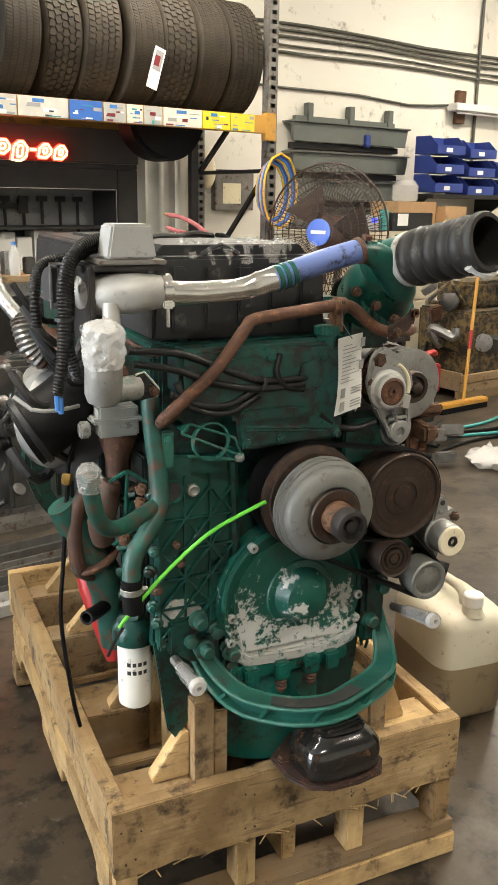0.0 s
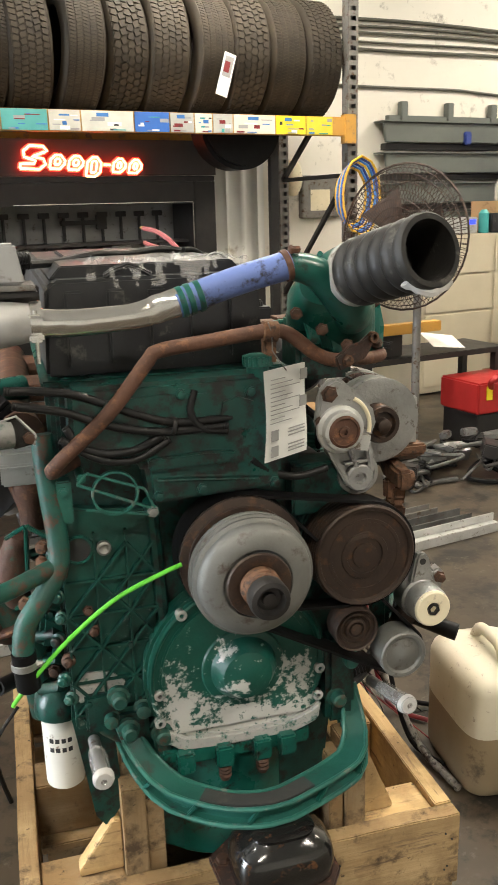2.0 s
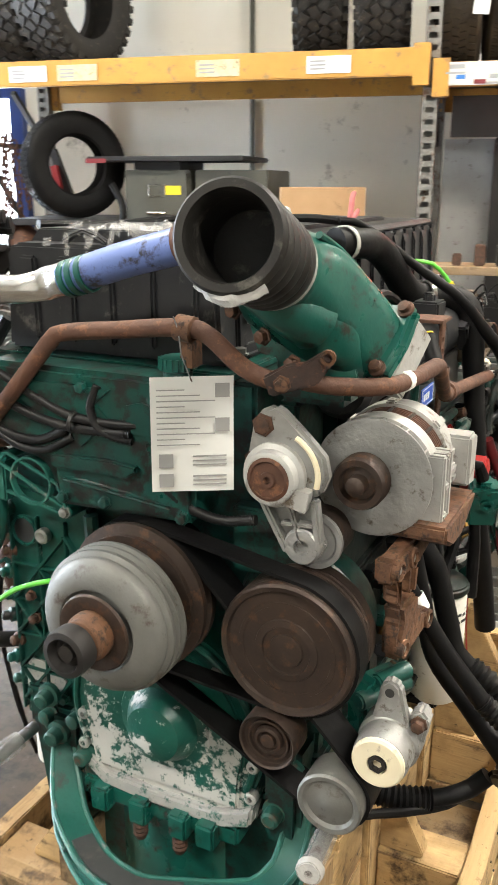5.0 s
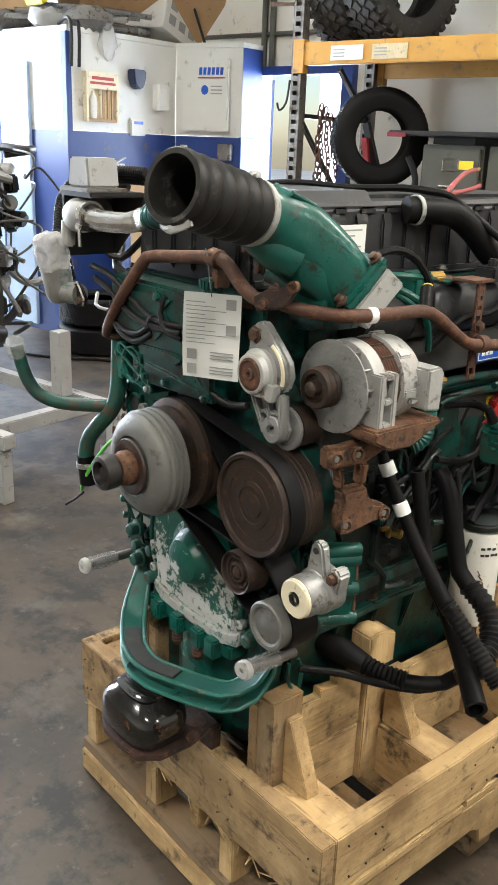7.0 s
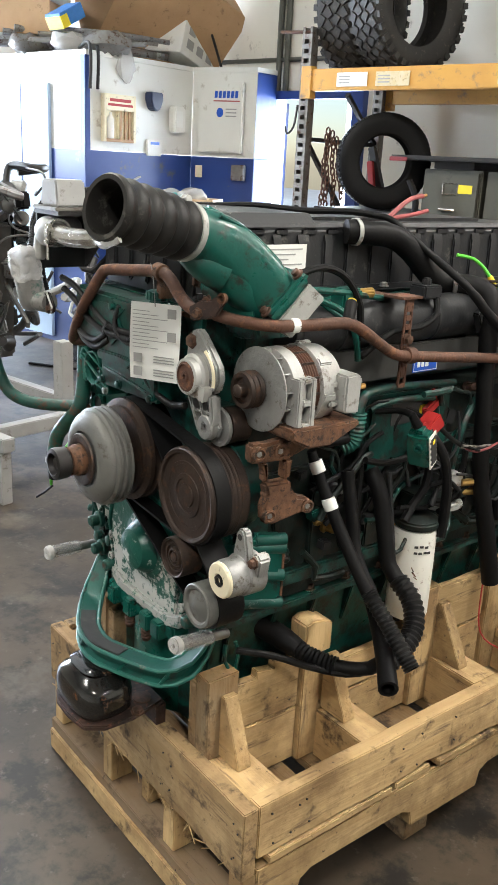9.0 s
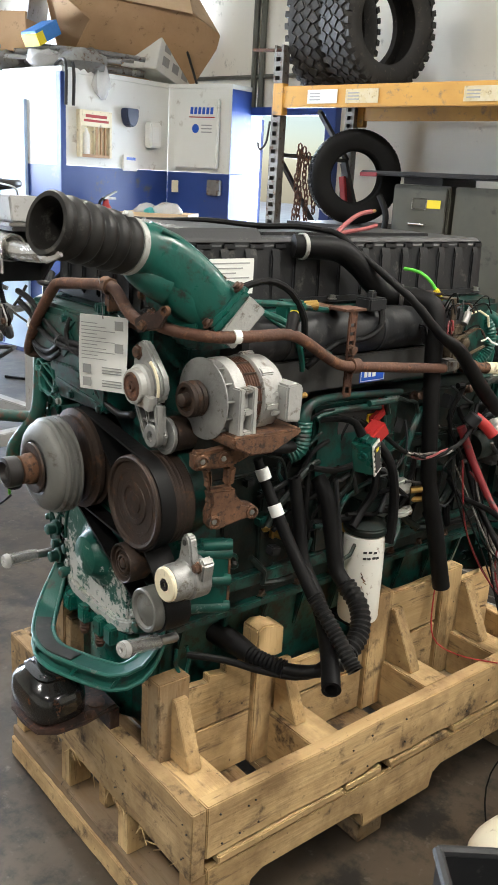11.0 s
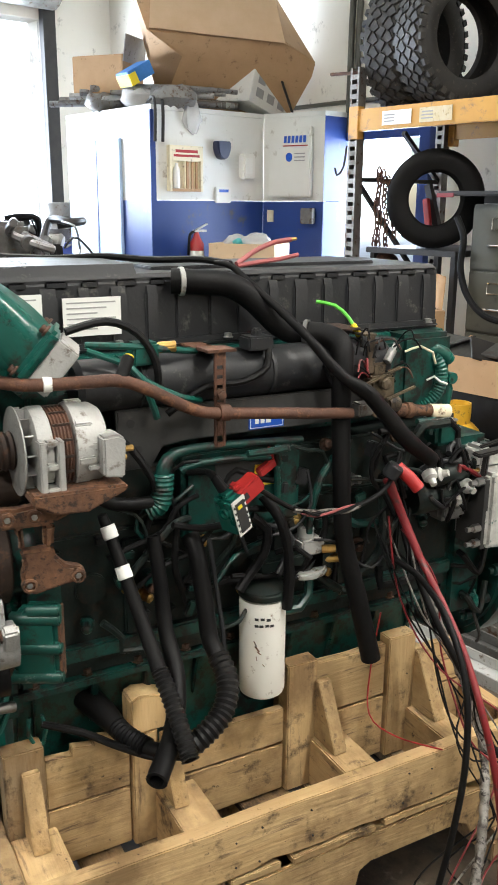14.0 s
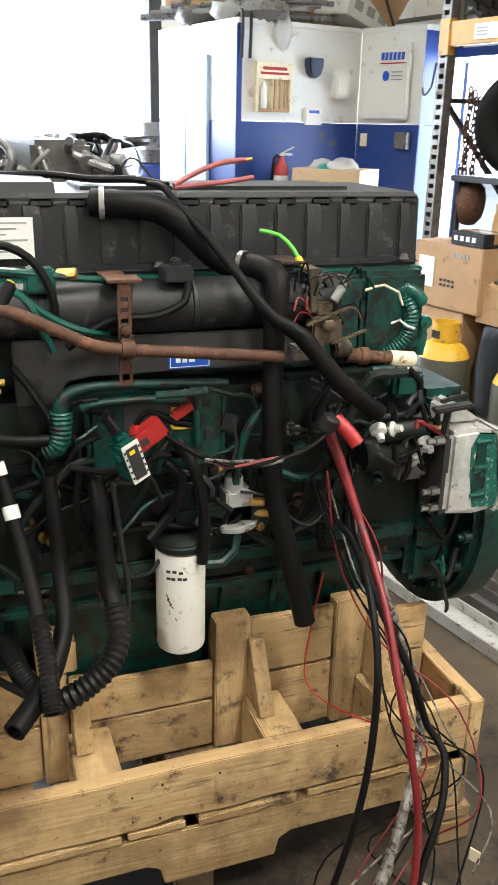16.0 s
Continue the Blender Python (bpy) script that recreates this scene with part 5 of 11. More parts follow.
ep("brown_ring", G().lathe([(0.056, 0.004), (0.054, 0.008), (0.040, 0.009), (0.034, 0.006), (0.034, 0.0)], (hx, 1.3625, dz), (0, -1, 0), 40), M_PULLEY, "dark brown greasy ring", parent=drum)
g = G().lathe([(0.034, 0), (0.034, 0.014), (0.0305, 0.018), (0.0305, 0.030), (0.026, 0.032)], (hx, 1.357, dz), (0, -1, 0), 32)
ep("rust_collar", g, M_RUSTO, "orange rusty collar", parent=drum)
g = G().lathe([(0.024, 0), (0.028, 0.006), (0.033, 0.010), (0.034, 0.030), (0.032, 0.037), (0.024, 0.039), (0.020, 0.025), (0.012, 0.025), (0.011, 0.032), (0.0, 0.032)], (hx, 1.330, dz), (0, -1, 0), 32)
ep("hub_nose", g, M_DARKST, "dark threaded nose", parent=drum)


def pulley(name, c, r, depth, m, label, prof=None, axis=(0, -1, 0), hub=M_BOLT):
    p = prof or [(r * 0.3, -depth), (r * 0.97, -depth), (r, -depth + 0.004), (r, -0.004), (r * 0.965, 0), (r * 0.90, -0.002), (r * 0.87, -0.009), (r * 0.74, -0.010), (r * 0.72, -0.006), (r * 0.66, -0.006), (r * 0.64, -0.011), (r * 0.50, -0.013), (r * 0.46, -0.005), (r * 0.36, -0.004), (r * 0.34, -0.009), (r * 0.26, -0.010), (r * 0.24, -0.004), (r * 0.14, -0.003), (0, -0.004)]
    o = ep(name, G().lathe(p, c, axis, 48), m, label)
    return o


pulley("belt_pulley", (1.046, 1.461, 1.034), 0.098, 0.095, M_PULLEY, "large brown smooth belt pulley")
g = G()
for i in range(7):
    g.lathe([(0.0982, 0), (0.0992, 0.003), (0.0982, 0.006)], (1.046, 1.468 + 0.010 * i, 1.034), (0, 1, 0), 48)
ep("belt_groove", g, M_PULLEY, "", parent=bpy.data.objects["belt_pulley"])
pulley("idler_pulley", (1.025, 1.450, 0.893), 0.043, 0.05, M_PULLEY, "small brown idler pulley")
pulley("steel_pulley", (1.120, 1.447, 0.826), 0.047, 0.055, M_DRUM, "small dished steel pulley",
       [(0.01, -0.055), (0.046, -0.055), (0.047, -0.003), (0.044, 0), (0.038, -0.001), (0.034, -0.006), (0.022, -0.004), (0.01, 0.001), (0.0, 0.002)])
# tensioner with cream cap
g = G().lathe([(0.030, 0), (0.036, 0.003), (0.0385, 0.010), (0.0385, 0.040), (0.043, 0.044), (0.043, 0.080), (0.02, 0.085)], (1.183, 1.460, 0.909), (0, 1, 0), 36)
tn = ep("belt_tensioner", g, M_ALU, "cast aluminium belt tensioner with a cream cap", 0.0)
ep("tensioner_ear", G().prism([(-0.030, 0.010), (0.034, 0.010), (0.020, 0.055), (0.013, 0.088), (0.004, 0.096), (-0.006, 0.096), (-0.014, 0.088), (-0.020, 0.055)], (1.183, 1.522, 0.909), (1, 0, 0), (0, 0, 1), 0.020), M_ALU, "", 0.004, tn)
ep("ear_hole", G().lathe([(0.0065, 0), (0.0065, 0.001)], (1.182, 1.5015, 0.988), (0, -1, 0), 14), M_INK, "", 0.0, tn)
ep("tensioner_lug", G().prism([(0.02, 0.01), (0.045, 0.005), (0.052, 0.045), (0.040, 0.058), (0.026, 0.050)], (1.183, 1.540, 0.909), (1, 0, 0), (0, 0, 1), 0.03), M_ALU, "", 0.004, tn)
ep("lug_bolt", G().bolt((1.222, 1.509, 0.948), (0, -1, 0), 0.009, 0.012), M_BOLT, "", 0.0, tn)
ep("tensioner_arm", G().prism([(-0.03, -0.01), (0.01, -0.03), (-0.05, -0.10), (-0.075, -0.09)], (1.183, 1.54, 0.909), (1, 0, 0), (0, 0, 1), 0.03), M_PULLEY, "", 0.003, tn)
ep("cream_cap", G().lathe([(0.036, 0), (0.036, 0.005), (0.033, 0.008), (0.014, 0.008), (0.012, 0.003), (0.009, 0.003)], (1.183, 1.462, 0.909), (0, -1, 0), 28), M_CREAM, "cream plastic cap", parent=tn)
ep("hex_hole", G().lathe([(0.0125, 0), (0.0125, 0.0088), (0.008, 0.0088), (0.008, 0.001), (0.0, 0.001)], (1.183, 1.461, 0.909), (0, -1, 0), 6), M_DARKST, parent=tn)
# belts
def belt(pts, w, m=M_BLACKR):
    g = G()
    vs, fs = [], []
    for i, (x, z) in enumerate(pts):
        a, b = Vector(pts[i - 1]), Vector(pts[(i + 1) % len(pts)])
        d = (b - a).normalized()
        nrm = Vector((d.y, -d.x))
        for o, yy in ((0.0, 0), (0.005, 0), (0.005, w), (0.0, w)):
            vs.append((x + nrm.x * o, 1.470 + yy, z + nrm.y * o))
    n = len(pts)
    for i in range(n):
        j = (i + 1) % n
        for k in range(4):
            fs.append((4 * i + k, 4 * i + (k + 1) % 4, 4 * j + (k + 1) % 4, 4 * j + k))
    return g.add(vs, fs)


def hull_belt(circles, seg=16):
    pts = [(c[0] + c[2] * math.cos(2 * math.pi * k / 48), c[1] + c[2] * math.sin(2 * math.pi * k / 48)) for c in circles for k in range(48)]
    pts = sorted(pts)
    def half(ps):
        out = []
        for p in ps:
            while len(out) > 1 and (out[-1][0] - out[-2][0]) * (p[1] - out[-2][1]) - (out[-1][1] - out[-2][1]) * (p[0] - out[-2][0]) <= 0:
                out.pop()
            out.append(p)
        return out
    lo, up = half(pts), half(pts[::-1])
    return (lo[:-1] + up[:-1])


ep("drive_belt", belt(hull_belt([(hx, hz, 0.108), (1.046, 1.034, 0.0985)]), 0.034), M_BLACKR, "black ribbed drive belt", sharp=50)
ep("drive_belt", belt(hull_belt([(hx, hz, 0.108), (1.025, 0.893, 0.0435), (1.120, 0.826, 0.0475)]), 0.060), M_BLACKR, "black ribbed drive belt", sharp=50)

# idler arm beside the alternator
g = G().prism([(0.967, 1.283), (0.976, 1.335), (0.988, 1.352), (1.006, 1.360), (1.020, 1.354), (1.055, 1.322), (1.078, 1.298), (1.084, 1.272), (1.074, 1.246), (1.050, 1.2365), (1.0, 1.2365), (0.978, 1.250)], (0, 1.527, 0), (1, 0, 0), (0, 0, 1), 0.020)
ia = ep("idler_arm", g, M_ALU, "cast aluminium idler arm with a pocketed lower limb", 0.005, rough=0.0006)
ep("pocketed_limb", G().prism([(0.986, 1.236), (1.068, 1.236), (1.072, 1.190), (1.080, 1.175), (1.072, 1.154), (1.046, 1.146), (1.027, 1.155), (1.010, 1.195), (0.989, 1.222)], (0, 1.527, 0), (1, 0, 0), (0, 0, 1), 0.010), M_ALU, "", 0.002, ia)
g = G()
for a, b, w in (((0.990, 1.232), (1.030, 1.160), 0.010), ((1.066, 1.240), (1.074, 1.180), 0.011), ((1.028, 1.238), (1.050, 1.176), 0.008), ((1.018, 1.200), (1.070, 1.204), 0.006)):
    g.bar((a[0], 1.509, a[1]), (b[0], 1.509, b[1]), w, 0.018, (0, 1, 0))
ep("limb_rib", g, M_ALU, "", 0.003, ia)
ep("limb_boss", G().lathe([(0.026, 0), (0.026, 0.012), (0.023, 0.016), (0.011, 0.016), (0.010, 0.006), (0.0, 0.006)], (1.051, 1.516, 1.172), (0, -1, 0), 24), M_ALU, "", parent=ia)
ep("arm_hub", G().lathe([(0.044, 0), (0.044, 0.010), (0.038, 0.014), (0.036, 0.026), (0.033, 0.028), (0.030, 0.028), (0.030, 0.020), (0.0, 0.020)], (1.011, 1.508, 1.268), (0, -1, 0), 36).bar((1.030, 1.497, 1.247), (1.062, 1.499, 1.240), 0.028, 0.020, (0, 1, 0)), M_ALUW, "pale hub of the arm", 0.0, ia)
ep("rusty_core", G().lathe([(0.0295, 0), (0.0295, 0.006), (0.025, 0.008), (0.024, 0.005), (0.011, 0.005), (0.010, 0.009), (0.005, 0.009), (0.004, 0.004), (0.0, 0.004)], (1.011, 1.486, 1.268), (0, -1, 0), 28), M_RUST, "rusty pulley core", parent=ia)
ep("yellow_ring", G().tube([(1.013 + 0.057 * math.cos(radians(a)), 1.507, 1.270 + 0.057 * math.sin(radians(a))) for a in range(-14, 70, 7)], 0.0042, 8), M_CREAM, "cream seal showing in a slot", parent=ia)
ep("lower_wheel", G().lathe([(0.01, 0), (0.030, 0), (0.033, -0.003), (0.040, -0.003), (0.0405, 0.004), (0.038, 0.007), (0.01, 0.007)], (1.058, 1.531, 1.172), (0, 1, 0), 36), M_ALU, "dull grey wheel behind the arm", parent=ia)
ep("wheel_drum", G().cyl((1.058, 1.5385, 1.172), (1.058, 1.590, 1.172), 0.0375, 32), M_PULLEY, "brown drum of the wheel", 0.003, ia)
ep("arm_bolt", G().bolt((0.992, 1.507, 1.333), (0, -1, 0), 0.012, 0.008).bolt((0.974, 1.507, 1.285), (0, -1, 0), 0.007, 0.005), M_BOLT, "", parent=ia)

# alternator
ax, az = 1.120, 1.257
alt = ep("alternator", G().lathe([(0.018, 0.004), (0.030, 0.0), (0.078, 0.0), (0.0825, 0.002), (0.0825, 0.0045), (0.078, 0.006), (0.018, 0.008)], (ax, 1.575, az), (0, 1, 0), 48), M_ALU, "grey cast alternator with a round fan plate and rusty pulley")
g = G()
for k in range(14):
    a = 2 * math.pi * k / 14
    g.bar((ax + 0.042 * math.cos(a), 1.589, az + 0.042 * math.sin(a)), (ax + 0.080 * math.cos(a + 0.12), 1.589, az + 0.080 * math.sin(a + 0.12)), 0.0025, 0.015, (0, 1, 0))
ep("fan_vane", g, M_ALU, "", parent=alt)
fh_ = ep("front_housing", G().lathe([(0.03, 0), (0.070, 0.0), (0.0785, 0.004), (0.080, 0.010), (0.080, 0.030), (0.074, 0.033)], (ax, 1.599, az), (0, 1, 0), 44), M_ALUW, "pale cast front housing", parent=alt)
ep("stator", G().lathe([(0.03, 0)] + [((0.0775, 0.0745)[(q // 2) % 2], 0.0016 * q) for q in range(22)] + [(0.03, 0.036)], (ax, 1.633, az), (0, 1, 0), 44), M_RUST, "rusty laminated core", parent=alt)
for k in range(16):
    a = 2 * math.pi * k / 16
    ep("core_rib", G().bar((ax + 0.0765 * math.cos(a), 1.634, az + 0.0765 * math.sin(a)), (ax + 0.0765 * math.cos(a), 1.667, az + 0.0765 * math.sin(a)), 0.005, 0.005), M_PULLEY, "", 0.001, alt)
rh_ = ep("rear_housing", G().lathe([(0.05, 0), (0.076, 0), (0.081, 0.003), (0.081, 0.028), (0.077, 0.034), (0.077, 0.050), (0.068, 0.064), (0.03, 0.068)], (ax, 1.670, az), (0, 1, 0), 44), M_ALUW, "pale cast rear housing", parent=alt)
for k in range(7):
    a = 2 * math.pi * (k + 0.15) / 7
    m_ = Matrix.Translation((ax, 1.676, az)) @ Matrix.Rotation(a, 4, "Y")
    ep("through_bolt_boss", G().box(0.072, 0.0855, -0.004, 0.030, -0.008, 0.008, m_), M_ALUW, "", 0.003, rh_)
ep("mounting_foot", G().box(1.178, 1.212, 1.600, 1.6125, 1.196, 1.292).box(1.178, 1.212, 1.6325, 1.645, 1.196, 1.292).box(1.178, 1.212, 1.6125, 1.6325, 1.196, 1.206).box(1.178, 1.212, 1.6125, 1.6325, 1.238, 1.250).box(1.178, 1.212, 1.6125, 1.6325, 1.282, 1.292), M_ALUW, "open mounting foot with two windows", 0.0025, alt)
ep("foot_back", G().box(1.176, 1.184, 1.6126, 1.6324, 1.2061, 1.2819), M_GRIME, "", parent=alt)
ep("regulator_box", G().prism([(1.712, 1.216), (1.752, 1.210), (1.756, 1.284), (1.742, 1.292), (1.712, 1.290)], (1.168, 0, 0), (0, 1, 0), (0, 0, 1), 0.054), M_ALUW, "pale square regulator box", 0.004, alt)
ep("regulator_lug", G().box(1.186, 1.200, 1.690, 1.712, 1.262, 1.276), M_ALUW, "", 0.003, alt)
ep("regulator_lug", G().box(1.190, 1.204, 1.690, 1.712, 1.226, 1.238), M_ALUW, "", 0.003, alt)
ep("terminal", G().cyl((1.21, 1.757, 1.262), (1.21, 1.772, 1.262), 0.006, 8).cyl((1.19, 1.757, 1.24), (1.19, 1.766, 1.24), 0.005, 8), M_BRASS, "", parent=alt)
ep("pulley", G().lathe([(0.012, 0), (0.034, 0), (0.037, 0.004), (0.033, 0.010), (0.037, 0.016), (0.033, 0.022), (0.037, 0.028), (0.034, 0.034), (0.026, 0.034), (0.023, 0.026), (0.014, 0.028), (0.013, 0.044), (0.007, 0.048), (0, 0.048)], (ax - 0.008, 1.575, az), (0, -1, 0), 28), M_PULLEY, "rusty alternator pulley", parent=alt)

# rusty bracket below the alternator
g = G().prism([(0, 0.0), (0.045, -0.022), (0.10, -0.024), (0.175, 0.006), (0.178, 0.018), (0, 0.020)], (1.225, 1.580, 1.180), (0, 1, 0), (0, 0, 1), -0.115)
ab = ep("alternator_bracket", g, M_RUSTO, "rusty cast alternator bracket with an open web", 0.004, rough=0.0015)
BE = (0.49, 0.87, 0)
WO, WE, WN = (1.146, 1.565, 0.0), (0.11, 0.994, 0), Vector((0.994, -0.11, 0))
for nm, poly, dep in (("bracket_head", [(-0.034, 1.126), (-0.004, 1.1255), (0.060, 1.1255), (0.066, 1.130), (0.104, 1.146), (0.108, 1.165), (0.060, 1.170), (0.0, 1.163), (-0.034, 1.165)], 0.030), ("bracket_arm", [(-0.008, 1.125), (0.009, 1.125), (0.010, 1.082), (-0.001, 1.082), (0.004, 1.10)], 0.026),
                      ("bracket_arm", [(0.046, 1.125), (0.068, 1.125), (0.064, 1.105), (0.062, 1.082), (0.044, 1.082)], 0.027), ("bracket_foot", [(0.0, 1.0815), (0.062, 1.0815), (0.066, 1.062), (0.082, 1.044), (0.108, 1.036), (0.121, 1.024), (0.112, 1.008), (0.080, 1.004), (0.018, 0.990), (0.003, 1.000), (0.0, 1.033), (0.008, 1.055)], 0.030)):
    ep(nm, G().prism(poly, WO, WE, (0, 0, 1), dep), M_RUSTO, "", 0.006, ab, 0.0014)
for a_, z_ in ((-0.018, 1.146), (0.030, 1.146), (0.014, 1.014), (0.104, 1.020)):
    q = Vector(WO) + Vector(WE) * a_ + WN * 0.030 + Vector((0, 0, z_))
    ep("bolt_boss", G().lathe([(0.015, -0.010), (0.014, 0.004), (0.010, 0.005), (0.0085, -0.002), (0.0, -0.002)], q, WN, 16), M_RUSTO, "", parent=ab)
    ep("bracket_bolt", G().bolt(q - WN * 0.002, WN, 0.006, 0.004), M_BOLTG, "", parent=ab)

# green valve housing low on the intake side
VO = (1.098, 1.565, 0.0)
vh = ep("valve_housing", G().prism([(0.0, 0.80), (0.086, 0.795), (0.086, 0.955), (0.02, 0.955), (0.0, 0.93)], VO, BE, (0, 0, 1), 0.040), M_GREEN2, "green cast valve housing with a rusty flange", 0.008)
for z_, a0 in ((0.806, -0.01), (0.868, 0.012), (0.930, -0.004), (0.948, 0.03)):
    q0, q1 = Vector(VO) + Vector(BE) * a0 + Vector((0.028, -0.016, z_)), Vector(VO) + Vector(BE) * 0.094 + Vector((0.028, -0.016, z_ + 0.002))
    ep("housing_tube", G().cyl(q0, q1, 0.0135, 16), M_FLAKEG, "", 0.003, vh)
ep("rusty_flange", G().prism([(0.0865, 0.800), (0.0915, 0.800), (0.0915, 0.950), (0.0865, 0.950)], VO, BE, (0, 0, 1), 0.034), M_RUSTO, "", 0.001, vh)
ep("water_housing", G().box(1.03, 1.085, 1.58, 1.66, 0.90, 0.99), M_GREEN, "", 0.010)
ep("water_spigot", G().cyl((1.05, 1.57, 0.85), (1.05, 1.57, 0.98), 0.02, 14), M_GREEN, "", 0.004)
g = G().lathe([(0.02, 0), (0.09, 0), (0.10, 0.01), (0.10, 0.06), (0.05, 0.07)], (1.03, 1.545, 1.04), (0, 1, 0), 32).box(0.93, 1.06, 1.535, 1.60, 1.10, 1.20)
ep("water_pump", g, M_GREEN, "dirty green water pump body", 0.004)

# intake elbow with rubber bellows
m0, m1 = Vector((1.062, 1.276, 1.588)), Vector((1.022, 1.462, 1.545))
d = m1 - m0
prof = [(0.0430, 0.10), (0.0440, 0.006), (0.046, 0.0), (0.0540, 0.0), (0.0570, 0.004), (0.0575, 0.012), (0.0530, 0.016), (0.0515, 0.024)]
L = d.length
h = 0.028
while h < L - 0.036:
    prof += [(0.0505, h), (0.0530, h + 0.003), (0.0560, h + 0.008), (0.0570, h + 0.014), (0.0565, h + 0.020), (0.0535, h + 0.026), (0.0505, h + 0.029)]
    h += 0.0325
prof += [(0.0505, L - 0.01), (0.0505, L + 0.01)]
ep("rubber_bellows", G().lathe(prof, m0, d, 48), M_BELLOWS, "thick black rubber intake bellows, open mouth")
ep("hose_clamp", G().lathe([(0.052, 0), (0.0548, 0.001), (0.0548, 0.014), (0.052, 0.015), (0.052, 0)], m0 + d.normalized() * (L - 0.008), d, 40).bolt(m1 + Vector((0.01, -0.01, 0.055)), (1, 0, 0.2), 0.008, 0.016), M_ALUW, "pale band clamp")
ep("torn_film", G().tube([m0 + Vector((-0.035, 0.005, -0.044)), m0 + Vector((-0.012, 0.0, -0.058)), m0 + Vector((0.014, 0, -0.059)), m0 + Vector((0.036, 0.01, -0.048))], 0.007, 8, 0.006), M_WRAP, rough=0.006)
def sweep(pts, secs, n=36):
    """Sweeps rounded-square sections (half width, half height, squareness) along a path."""
    path, tt = spline(pts, 0.008, [float(i) for i in range(len(pts))])
    vs, fs = [], []
    m = len(path)
    for i, p_ in enumerate(path):
        dd = (path[min(i + 1, m - 1)] - path[max(i - 1, 0)]).normalized()
        sx = dd.cross(Vector((0, 0, 1))).normalized()
        sy = sx.cross(dd).normalized()
        k = min(int(tt[i]), len(secs) - 2)
        f = tt[i] - k
        a_, b_, c_ = [secs[k][q] * (1 - f) + secs[k + 1][q] * f for q in range(3)]
        for j in range(n):
            an = 2 * math.pi * j / n
            ca, sa = math.cos(an), math.sin(an)
            vs.append(p_ + sx * a_ * math.copysign(abs(ca) ** (2 / c_), ca) + sy * b_ * math.copysign(abs(sa) ** (2 / c_), sa))
    for i in range(m - 1):
        for j in range(n):
            j2 = (j + 1) % n
            fs.append((i * n + j, i * n + j2, (i + 1) * n + j2, (i + 1) * n + j))
    fs += [tuple(range(n))[::-1], tuple((m - 1) * n + j for j in range(n))]
    return G().add(vs, fs)


EP = [m1 - d.normalized() * 0.004, (1.020, 1.500, 1.537), (1.030, 1.545, 1.518), (1.045, 1.585, 1.488), (1.060, 1.615, 1.458), (1.072, 1.640, 1.425)]
g = sweep(EP, [(0.0505, 0.0505, 2.0), (0.052, 0.052, 2.2), (0.056, 0.053, 3.0), (0.058, 0.050, 3.8), (0.060, 0.048, 4.5), (0.060, 0.047, 5.0)])
elb = ep("intake_elbow", g, M_GREEN2, "green cast intake elbow turning from round to square", rough=0.0008)
for o_ in (-0.042, 0.0, 0.042):
    pts = []
    for i, q in enumerate(EP[1:5]):
        q = Vector(q)
        pts.append(q + Vector((o_, 0.012, 0.050 - abs(o_) * 0.25 - 0.002 * i)))
    ep("cast_rib", G().tube(pts, 0.005, 8), M_GREEN2, "", parent=elb)
fl_o, fl_n = Vector((1.082, 1.640, 1.430)), Vector((0.20, 0.62, -0.55)).normalized()
fx = Vector((0, 0, 1)).cross(fl_n).normalized()
fy = fl_n.cross(fx)
g = G().prism([(-0.062, -0.055), (0.062, -0.055), (0.068, 0.0), (0.062, 0.058), (-0.062, 0.058), (-0.068, 0)], fl_o - fl_n * 0.012, fx, fy, 0.024)
ep("flange", g, M_GREEN2, "", 0.008, elb)
g = G()
for a, b in ((-0.05, -0.045), (0.05, -0.045), (0.05, 0.047), (-0.05, 0.047)):
    g.lathe([(0.012, 0), (0.012, 0.004), (0.008, 0.005), (0.008, 0.012), (0.005, 0.013)], fl_o - fl_n * 0.012 + fx * a + fy * b, -fl_n, 12)
for q in pieces(g):
    ep("flange_bolt", q, M_BOLT, "", parent=elb)
g = G().prism([(-0.058, -0.05), (0.058, -0.05), (0.058, 0.05), (-0.058, 0.05)], fl_o + fl_n * 0.014, fx, fy, 0.045)
blk = ep("spacer_block", g, M_ALUW, "machined aluminium spacer block", 0.003)
ep("port", G().lathe([(0.010, 0), (0.010, 0.004), (0.005, 0.003)], fl_o + fl_n * 0.035 + fx * 0.058 + fy * 0.01, fx, 12).lathe([(0.008, 0), (0.008, 0.004)], fl_o + fl_n * 0.04 + fx * 0.058 - fy * 0.025, fx, 12), M_RUST, "", parent=blk)
ic = ep("intake_casting", sweep([(1.005, 1.520, 1.520), (1.010, 1.555, 1.490), (1.028, 1.600, 1.450), (1.045, 1.650, 1.405)], [(0.060, 0.040, 2.4), (0.074, 0.050, 2.8), (0.080, 0.055, 3.2), (0.070, 0.050, 3.6)]), M_GREEN2, "green ribbed casting under the intake elbow", 0.0, rough=0.001)
for k in range(5):
    x_ = 0.948 + 0.024 * k
    ep("casting_fin", G().prism([(0, 0), (0.036, 0.012), (0.060, -0.070), (0.020, -0.060)], (x_, 1.540 + 0.006 * k, 1.480 - 0.010 * k), (0.45, 0.15, 0), (0, 0, 1), 0.006), M_GREEN2, "", 0.002, ic)
for k in range(3):
    ep("casting_bolt", G().bolt((0.940 + 0.045 * k, 1.530 - 0.006 * k, 1.476 - 0.030 * k), (-0.3, -1, 0), 0.009, 0.012), M_BOLT, "", 0.0, ic)
